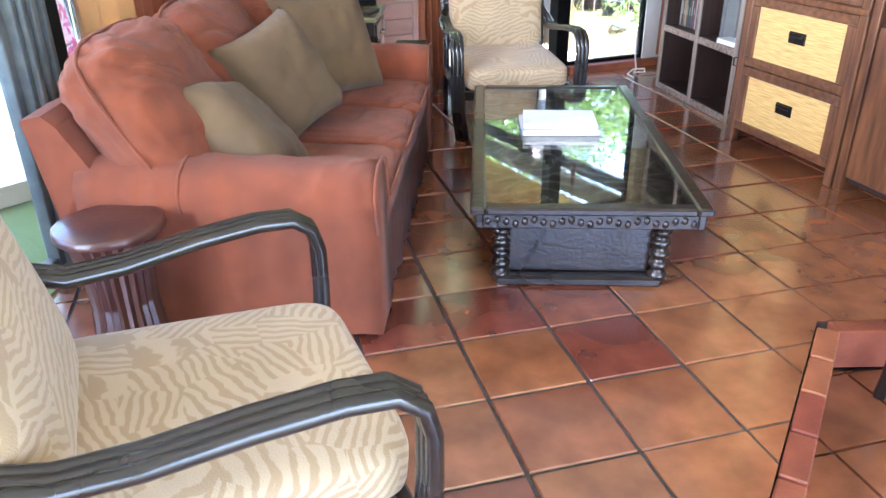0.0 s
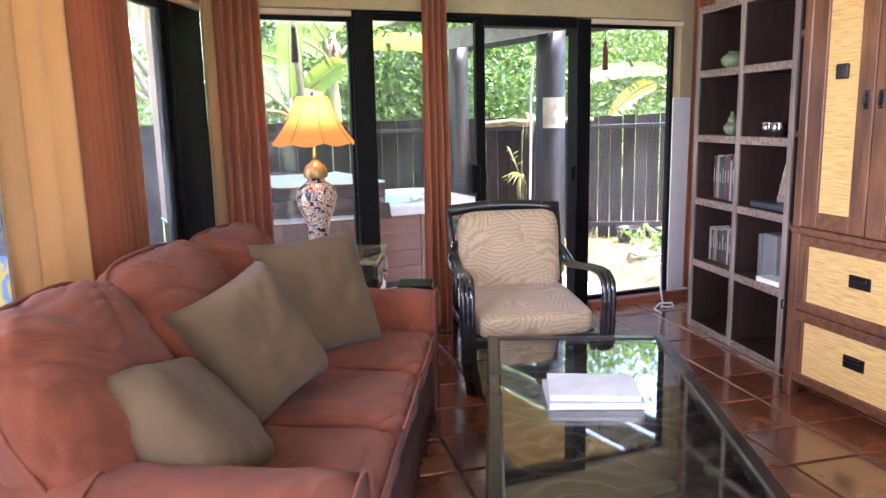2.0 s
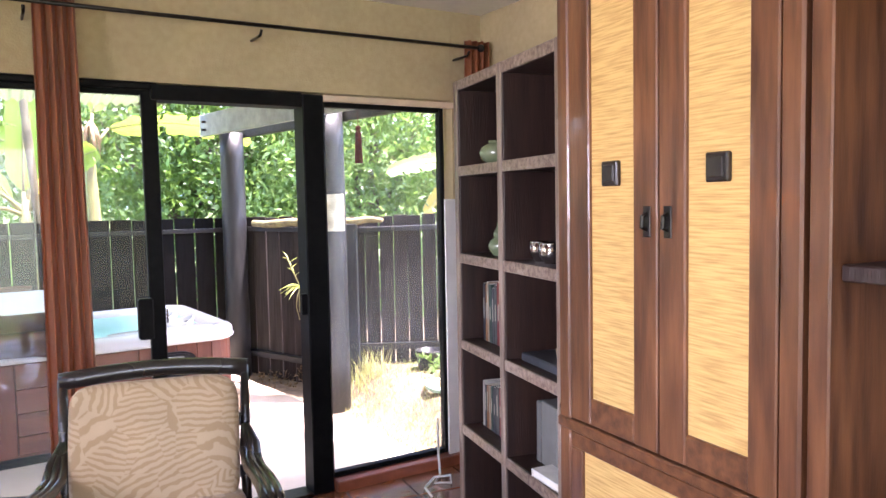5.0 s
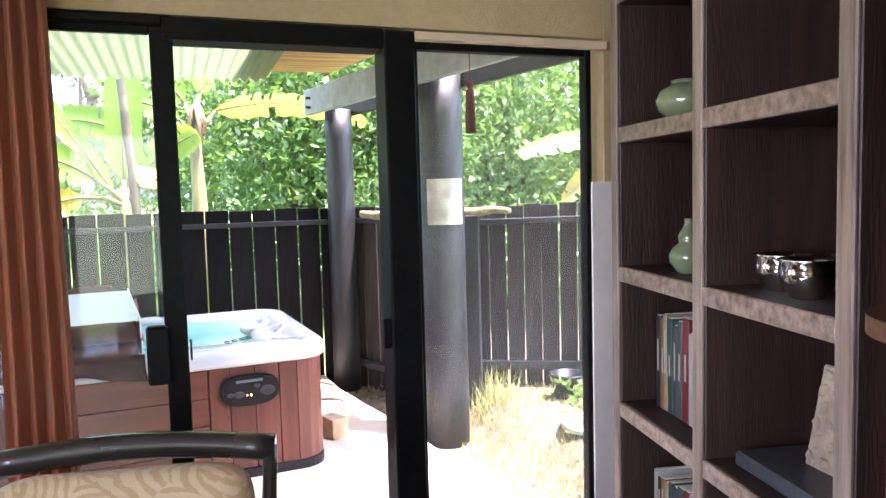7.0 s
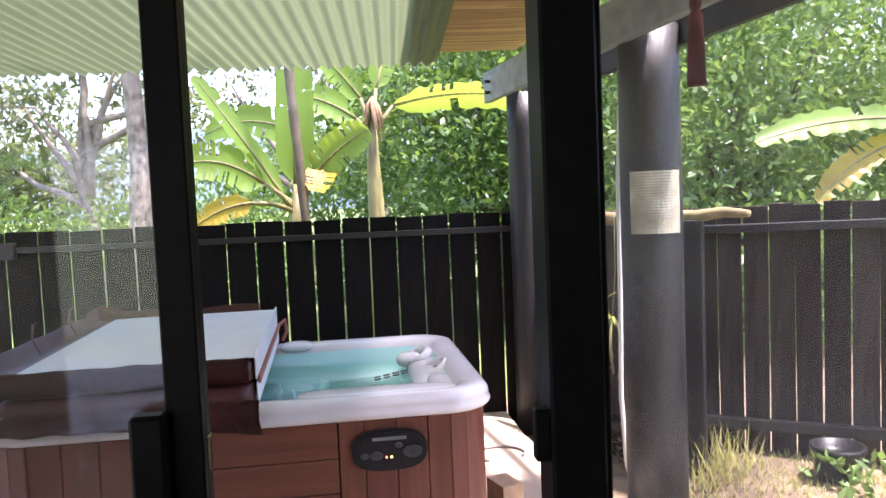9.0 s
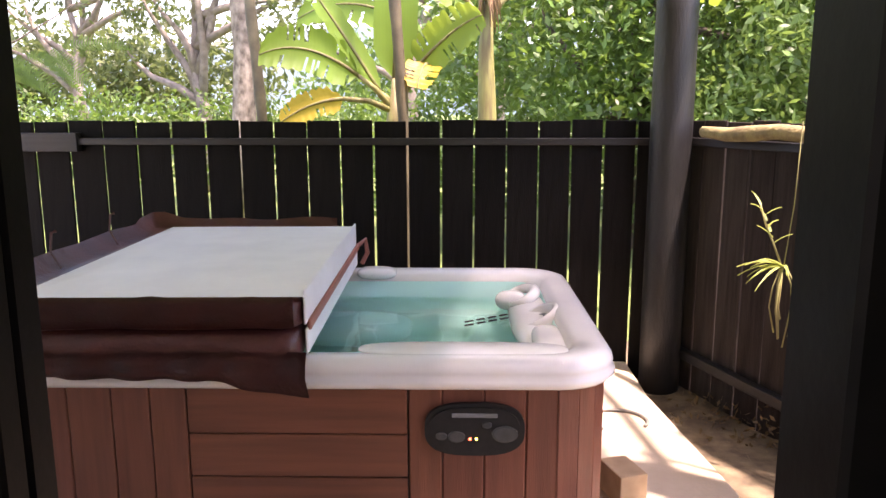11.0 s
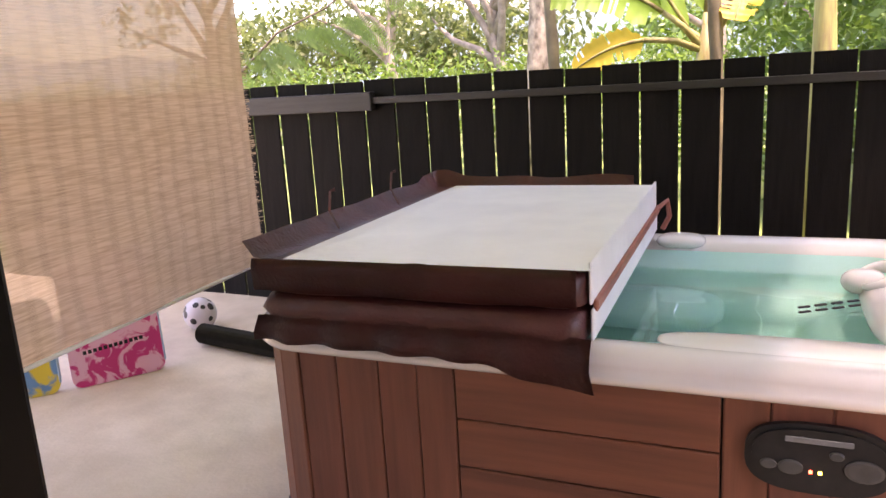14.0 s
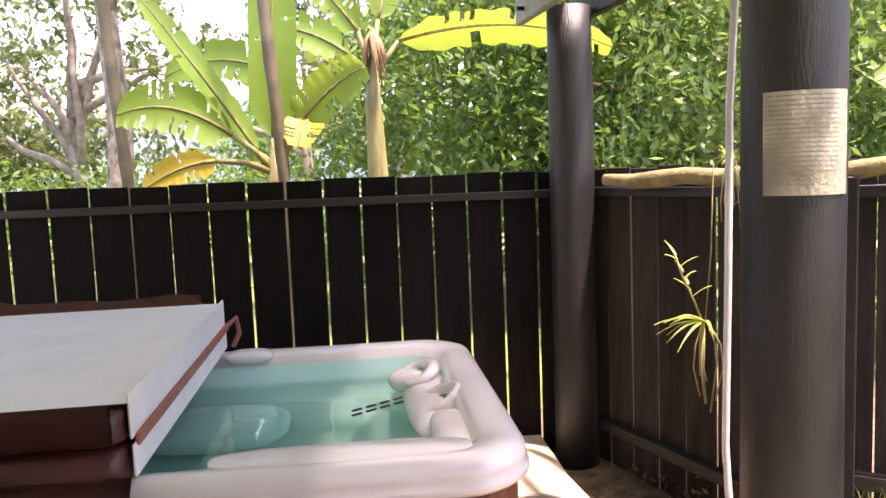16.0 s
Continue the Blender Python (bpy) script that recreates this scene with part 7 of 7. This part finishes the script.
def banana_leaf(parent, base, tip, width, sag, mat, tears=5, seed=0, roll=0.0):
    """Long blade on a midrib, torn here and there along the veins."""
    r = random.Random(seed)
    base, tip = Vector(base), Vector(tip)
    n = 44
    ctrl = base.lerp(tip, 0.55) + Vector((0, 0, sag))
    rib = [(base * (1 - f) ** 2 + ctrl * 2 * f * (1 - f) + tip * f * f) for f in [k / n for k in range(n + 1)]]
    main = (tip - base).normalized()
    side = main.cross(Vector((0, 1, 0.25)))
    side = side.normalized() if side.length > 0.05 else Vector((1, 0, 0))
    up = side.cross(main).normalized()
    side = Matrix.Rotation(roll, 3, main) @ side
    up = Matrix.Rotation(roll, 3, main) @ up
    vs, fs = [], []
    for sg in (-1, 1):
        cuts = sorted(r.sample(range(4, n - 2), tears))
        prev = None
        for k in range(n + 1):
            f = k / n
            w = width * min(1, (f * 7) ** 0.6) * (1 - max(0, f - 0.55) ** 2 * 4.2) ** 0.5 if f < 0.999 else 0.01
            w *= 1 + 0.05 * noise.noise(Vector((k * 0.4, sg, seed)))
            row = []
            for q in range(4):
                g_ = q / 3
                p = rib[k] + side * sg * w * g_ + up * (0.16 * w * g_ - 0.30 * w * g_ * g_) + main * 0.12 * w * g_ + Vector((0, 0, 0.01 * math.sin(k * 1.3) * g_))
                row.append(len(vs))
                vs.append(tuple(p))
            if prev and k not in cuts:
                for q in range(3):
                    fs.append((prev[q], row[q], row[q + 1], prev[q + 1]))
            elif prev:
                fs.append((prev[0], row[0], row[1], prev[1]))
            prev = row
    ob = quads("leaf_blade", vs, fs, mat, parent, True)
    bm = bm_new()
    sweep(bm, rib[::4], [0.016 - 0.0011 * k for k in range(len(rib[::4]))], 6)
    part("midrib", bm, STEM, ob, smooth=True)


def banana_plant(x, y, h, leaves, label):
    t = thing("banana_plant", label, "banana plant", group="banana plants")
    bm = bm_new()
    sweep(bm, [(x, y, GZ), (x + 0.02, y, h * 0.5), (x, y, h * 0.85), (x + 0.02, y, h)], [0.10, 0.085, 0.06, 0.035], 12)
    part("pseudostem", bm, STEM, t, smooth=True)
    for i, (b, tp, w, s, m, tears, roll) in enumerate(leaves):
        bm = bm_new()
        st, bb = Vector((x, y, h * 0.9)), Vector(b)
        sweep(bm, [st, st.lerp(bb, 0.5) + Vector((0, 0, 0.03)), bb], [0.026, 0.022, 0.017], 7)
        part("leaf_stalk", bm, STEM, t, smooth=True)
        banana_leaf(t, b, tp, w, s, m, tears, i * 7 + int(x * 3), roll)


banana_plant(3.15, 11.0, 1.62, [((3.05, 11.0, 1.60), (2.38, 10.8, 2.62), 0.10, 0.05, BANANA, 1, 0.9), ((3.15, 11.05, 1.70), (3.2, 11.1, 3.0), 0.165, 0.0, BANANA, 2, 0.15), ((2.9, 10.9, 1.72), (2.22, 10.7, 1.86), 0.17, 0.22, BANANA, 7, 0.5),
                                ((3.3, 10.95, 1.74), (3.82, 10.7, 2.12), 0.16, 0.1, BANANA, 6, -0.4), ((3.42, 10.9, 1.8), (3.36, 10.7, 1.62), 0.13, 0.1, BANANAY, 6, 0.3), ((3.3, 11.3, 2.1), (2.3, 11.5, 2.2), 0.15, 0.3, BANANA, 5, 0.4), ((2.8, 10.8, 1.55), (2.36, 10.7, 1.38), 0.10, 0.08, BANANAY, 3, 0.2)],
             "young banana plant with broad sunlit leaves")
banana_plant(3.84, 11.5, 2.32, [((4.05, 11.5, 2.42), (5.6, 11.2, 2.28), 0.17, 0.28, BANANA, 7, 0.7), ((3.75, 11.5, 2.5), (3.42, 11.3, 2.85), 0.13, 0.05, BANANA, 3, 0.5), ((3.7, 11.4, 2.3), (3.0, 11.2, 2.45), 0.14, 0.2, BANANA, 5, 0.5), ((3.9, 11.6, 2.6), (4.1, 11.7, 3.3), 0.12, 0.0, BANANA, 3, 0.2)],
             "banana plant with a dry brown crown and long leaves")
rd = random.Random(4)
dry = thing("dry_fronds", "bundle of dry brown hanging banana leaves", "dry leaves")
DRY = material("dry_leaf", (0.42, 0.26, 0.14), (0.25, 0.14, 0.08), 9, 0.9, 0.4)
for k in range(22):
    a = rd.uniform(0, 6.28)
    part("dry_frond", sweep(bm_new(), [(3.86, 11.45, 2.5), (3.86 + 0.06 * math.cos(a), 11.45 + 0.06 * math.sin(a), 2.42), (3.87 + 0.1 * math.cos(a), 11.45 + 0.1 * math.sin(a), rd.uniform(2.05, 2.3))], [0.02, 0.018, 0.004], 5, None, 0.5), DRY, dry, smooth=True)
banana_plant(8.9, 10.3, 1.7, [((8.5, 10.3, 2.02), (6.9, 10.15, 1.86), 0.13, 0.16, BANANA, 2, 0.9), ((8.3, 10.3, 1.85), (7.45, 10.2, 1.36), 0.12, 0.2, BANANAY, 4, 0.8), ((8.9, 10.4, 1.9), (9.4, 10.4, 3.0), 0.15, 0.1, BANANA, 4, 0.3)], "banana plant leaning over the side fence with a yellow leaf")

# feathery branch hanging over the fence beside the blind
fb = thing("feathery_branch", "thin branch with feathery bright green compound leaves", "branch", pose(0, 11.2, 0))
part("twig", sweep(bm_new(), [(-1.3, 0.1, GZ), (-1.2, 0.1, 0.9), (-0.95, 0.05, 1.55), (-0.45, 0.0, 1.86), (0.1, -0.02, 2.02), (0.6, 0.0, 2.3)], [0.03, 0.025, 0.016, 0.01, 0.007, 0.004], 7), BARK, fb, smooth=True)
fr2 = random.Random(21)
for k in range(15):
    f = k / 14
    b0 = Vector((-0.95 + 1.4 * f, 0, 1.55 + 0.42 * f ** 0.6))
    ang, ln = fr2.uniform(-0.75, 0.25), fr2.uniform(0.35, 0.6)
    d = Vector((math.cos(ang), fr2.uniform(-0.3, 0.3), math.sin(ang))).normalized()
    vs, fs = [], []
    for q in range(26):
        g_ = (q + 1) / 26
        c = b0 + d * ln * g_ + Vector((0, 0, -0.14 * g_ * g_))
        for sg in (-1, 1):
            tip = c + (Vector((-d.z, 0.1, d.x)) * sg + d * 0.45) * 0.075 * math.sin(math.pi * (0.12 + 0.85 * g_))
            w = d * 0.0065
            i0 = len(vs)
            vs += [tuple(c - w), tuple(c + w), tuple(c.lerp(tip, 0.75) + w), tuple(tip)]
            fs.append((i0, i0 + 1, i0 + 2, i0 + 3))
    quads("compound_leaf", vs, fs, LEAF_H, fb)

# hedge, shrubs, lawn edge, hills
hb = thing("hedge", "clipped green hedge across the lawn", "hedge")
leaf_cloud("foliage", [(-16 + k * 0.8, 19.5 + 0.4 * math.sin(k), 0.95 + 0.12 * math.sin(k * 2.1), 0.85, 1.05) for k in range(34)], 24000, 0.07, LEAF_H, hb, 41)
sb = thing("shrub", "low mixed shrubs under the trees", "shrub")
leaf_cloud("foliage", [(2.2 + k * 0.62, 15.2 + 0.9 * math.sin(k * 1.9), 0.6 + 0.15 * math.sin(k * 3), 0.6, 0.9) for k in range(14)], 9000, 0.06, LEAF_D, sb, 42)
sb = thing("shrub", "bright green undergrowth behind the side fence", "shrub")
leaf_cloud("foliage", [(6.2 + k * 0.45, 10.9 + 0.5 * math.sin(k * 1.9) - k * 0.1, 0.75 + 0.2 * math.sin(k * 3), 0.7, 1.0) for k in range(12)], 9000, 0.055, LEAF_L, sb, 43)
for i, (x, y, w) in enumerate(((-14, 34, 16), (6, 38, 18))):
    sb = thing("tree_line", "line of distant garden trees", "trees")
    leaf_cloud("foliage", [(x - w / 2 + w * k / 13, y + math.sin(k * 2.0), 2.0 + 1.5 * abs(math.sin(k * 1.3)), 2.0, 0.9) for k in range(14)], 9000, 0.2, LEAF_G if i == 0 else LEAF_D, sb, 50 + i)
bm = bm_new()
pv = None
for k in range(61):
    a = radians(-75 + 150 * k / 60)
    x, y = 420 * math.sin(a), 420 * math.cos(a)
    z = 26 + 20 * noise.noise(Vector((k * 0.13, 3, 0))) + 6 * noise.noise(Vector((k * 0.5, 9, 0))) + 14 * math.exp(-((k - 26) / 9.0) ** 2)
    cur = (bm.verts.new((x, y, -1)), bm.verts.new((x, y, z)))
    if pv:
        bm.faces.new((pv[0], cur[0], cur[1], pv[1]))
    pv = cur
# The haze of distance is put into the hills' blue base colour.
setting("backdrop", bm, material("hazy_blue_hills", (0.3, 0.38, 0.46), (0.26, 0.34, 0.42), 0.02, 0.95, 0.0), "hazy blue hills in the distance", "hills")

# grass, weeds, pots and hose coil by the side fence
r = np.random.default_rng(7)
vs, fs = [], []
for k in range(5200):
    if k < 260:
        x, y = 5.62 + r.normal() * 0.12, 8.15 + r.normal() * 0.14
        hgt = r.uniform(0.06, 0.24)
    else:
        x, y = r.uniform(5.25, 6.6), r.uniform(6.0, 8.1)
        hgt = r.uniform(0.012, 0.05)
    z = soil_z(x, y)
    a = r.uniform(0, 6.28)
    d = np.array([math.cos(a), math.sin(a)])
    b0 = len(vs)
    w = 0.004
    bx_, by_ = d * hgt * r.uniform(0.2, 0.8)
    vs += [(x - d[1] * w, y + d[0] * w, z), (x + d[1] * w, y - d[0] * w, z), (x + bx_, y + by_, z + hgt)]
    fs.append((b0, b0 + 1, b0 + 2))
tagged(quads("grass", vs, fs, DRYGRASS), "sparse sunlit grass on the garden soil", "grass", kind="stuff")
wd = thing("weeds", "leafy bright green weeds by the fence", "weeds")
leaf_cloud("foliage", [(6.0, 7.35, 0.2, 0.16, 0.6), (6.2, 7.2, 0.2, 0.18, 0.6), (5.95, 7.65, 0.16, 0.12, 0.6), (6.35, 7.0, 0.2, 0.18, 0.6), (5.9, 7.0, 0.14, 0.12, 0.5)], 420, 0.035, LEAF_L, wd, 60)
lt = thing("leaf_litter", "dry fallen leaves scattered on the soil", "leaves")
leaf_cloud("fallen_leaf", [(5.2 + 0.1 * k, 9.3 - 0.2 * k, GZ + 0.012 + (0.03 * k if k > 1 else 0), 0.35, 0.02) for k in range(5)], 420, 0.02, leaf_material("dry_litter", (0.3, 0.2, 0.1), (0.16, 0.1, 0.05), (0.2, 0.14, 0.06)), lt, 61)
bm = bm_new()
for q in range(4):
    rr = 0.17 + 0.022 * q
    cx, cy = 5.85 + 0.012 * q, 7.15 - 0.01 * q
    cz = 0.078 + 0.018 * (q % 2)
    sweep(bm, [(cx + rr * math.cos(a), cy + rr * 0.85 * math.sin(a), cz + 0.01 * math.sin(3 * a)) for a in [2 * math.pi * k / 36 for k in range(37)]], 0.011, 7)
tagged(part("garden_hose", bm, material("green_hose", (0.3, 0.42, 0.33), (0.22, 0.33, 0.26), 20, 0.4, 0.05), None, smooth=True), "coiled pale green garden hose on the ground", "hose")
for x, y, rr in ((6.02, 7.72, 0.12), (6.32, 7.5, 0.10)):
    bm = bm_new()
    z = soil_z(x, y)
    lathe(bm, [(rr * 0.75, z - 0.03), (rr * 0.98, z + 0.15), (rr * 1.05, z + 0.15), (rr * 1.05, z + 0.17), (rr * 0.93, z + 0.17), (rr * 0.9, z + 0.13), (0.01, z + 0.12)], 24, Matrix.Translation((x, y, 0)))
    tagged(part("plant_pot", bm, BLACKPLASTIC, None, smooth=True), "black plastic plant pot with soil", "pot", "plant pots")
bm = bm_new()
rr = 0.16
sweep(bm, [(4.55 + rr * math.cos(a), 8.9 + rr * 0.8 * math.sin(a), PZ + 0.012) for a in [2 * math.pi * k / 30 - 0.6 for k in range(24)]], 0.009, 7)
tagged(part("cable", bm, material("grey_cable", (0.3, 0.28, 0.25), (0.22, 0.2, 0.18), 20, 0.5, 0.05), None, smooth=True), "loop of grey cable lying beside the tub", "cable")
ob = part("cardboard_scrap", box(-0.06, 0.06, -0.09, 0.09, 0, 0.13, 0.003), material("cardboard", (0.42, 0.3, 0.18), (0.34, 0.23, 0.13), 15, 0.85, 0.1), None)
ob.matrix_world = pose(4.46, 8.15, PZ, 0, 0, 20)
tagged(ob, "small brown cardboard box beside the tub", "box")


# ---- covered furniture outside the slanting windows ----
def draped(name, m, w, d, hh, mat, label):
    """Cloth hung over a bulky thing, in long folds."""
    bm = bm_new()
    n, nz = 72, 16
    rows = []
    for j in range(nz + 1):
        f = j / nz
        row = []
        for k in range(n):
            a = 2 * math.pi * k / n
            fold = 1 + (0.05 + 0.10 * f) * math.sin(k * 1.05 + 2 * noise.noise(Vector((k * 0.2, f, 2)))) * f
            s = (0.25 + 0.75 * min(1, f * 2.2) ** 0.6) * (1 + 0.12 * f) * fold
            row.append(bm.verts.new((w * s * math.cos(a), d * s * math.sin(a), hh * (1 - f) + 0.05 * math.sin(k * 0.3) * f * (1 - f))))
        rows.append(row)
    for r0, r1 in zip(rows, rows[1:]):
        for k in range(n):
            bm.faces.new((r0[k], r1[k], r1[(k + 1) % n], r0[(k + 1) % n]))
    bm.faces.new(rows[0])
    ob = part(name, bm, mat, None, smooth=True)
    ob.matrix_world = m
    return tagged(ob, label, "furniture cover")


def lo(s, off, z):
    p = LM @ Vector((s, off, 0))
    return p.x, p.y


CLOTH = material("grey_white_cover", (0.62, 0.64, 0.67), (0.52, 0.54, 0.57), 6, 0.6, 0.3, fine=120)
x, y = lo(2.75, -0.95, 0)
draped("furniture_cover", pose(x, y, PZ), 0.38, 0.42, 1.22, CLOTH, "pale grey cloth cover draped over a patio chair")
x, y = lo(3.6, -1.1, 0)
t = thing("patio_table", "round pale patio table outside the window", "table", pose(x, y, PZ))
part("top", lathe(bm_new(), [(0.5, 0.70), (0.52, 0.71), (0.52, 0.735), (0.5, 0.745)], 40), WHITE, t)
part("skirt", lathe(bm_new(), [(0.42, 0.0), (0.38, 0.1), (0.36, 0.4), (0.46, 0.7)], 40), TUBWOOD, t, "reddish slatted drum base")
x, y = lo(4.3, -2.4, 0)
draped("grill_cover", pose(x, y, PZ), 0.45, 0.4, 1.1, BLACKPLASTIC, "black cover over a barbecue")

# soffit of the roof overhang along the slanting windows
# Depth is assumed; added to keep sun off the ground outside.
eave = box(0.35, 6.2, -1.75, -0.16, 2.46, 2.54, 0.006)
setting("eave", eave, WHITE, "pale painted roof overhang outside the slanting windows", "eave", m=LM)

# ---- floor tiles and the brick border of the step, laid last ----
TA, TS = radians(-7.8), 0.331
TU, TV = Vector((math.cos(TA), math.sin(TA))), Vector((-math.sin(TA), math.cos(TA)))
T0 = Vector((1.867, 2.235))
tile_me = mesh_of("tile", box(-0.16, 0.16, -0.16, 0.16, -0.012, 0.0, 0.004), TILE)
rest_v, rest_f, made = [], [], 0
for level, polys in ((0.0, (UP1, UP2)), (LOW, (LOWP,))):
    for i in range(-16, 20):
        for j in range(-20, 14):
            c = T0 + TU * (i + 0.5) * TS + TV * (j + 0.5) * TS
            jit = 0.0015 * math.sin(i * 12.9 + j * 78.2)
            cor = [tuple(c + TU * a + TV * b) for a, b in ((-0.16, -0.16), (0.16, -0.16), (0.16, 0.16), (-0.16, 0.16))]
            for pl in polys:
                if len(pl) < 3:
                    continue
                if all(inside(pl, q) for q in cor) and made < 300 and c.y > 1.0 and level == 0.0:
                    ob = new("tile", tile_me)
                    ob.parent = floor
                    ob.matrix_world = pose(c.x, c.y, level + jit, 0.15 * math.sin(i * 3.1 + j), 0.15 * math.cos(j * 2.3 + i), -7.8)
                    made += 1
                    continue
                cut = clip(cor, pl)
                if len(cut) > 2:
                    k = len(rest_v)
                    rest_v += [(x, y, level) for x, y in cut] + [(x, y, level - 0.012) for x, y in cut]
                    q = len(cut)
                    rest_f.append(list(range(k, k + q)))
                    rest_f += [[k + a, k + q + a, k + q + (a + 1) % q, k + (a + 1) % q] for a in range(q)]
tagged(quads("edge_tile", rest_v, rest_f, TILE, floor), kind="stuff")
brick_me = mesh_of("brick", box(-0.1, 0.1, -0.037, 0.037, -0.15, 0.002, 0.005), BRICK)
sdir = math.degrees(math.atan2(SA.y, SA.x))
for k in range(14):
    c = STEP - SB * 0.038 + SA * (0.1 + k * 0.212)
    ob = new("brick", brick_me)
    ob.parent, ob.matrix_world = floor, pose(c.x, c.y, 0, 0, 0, sdir)
for k in range(11):
    c = STEP + NC * 0.038 + SC * (0.09 + k * 0.212)
    if c.x < RX - 0.2:
        ob = new("brick", brick_me)
        ob.parent, ob.matrix_world = floor, pose(c.x, c.y, 0, 0, 0, math.degrees(math.atan2(SC.y, SC.x)))
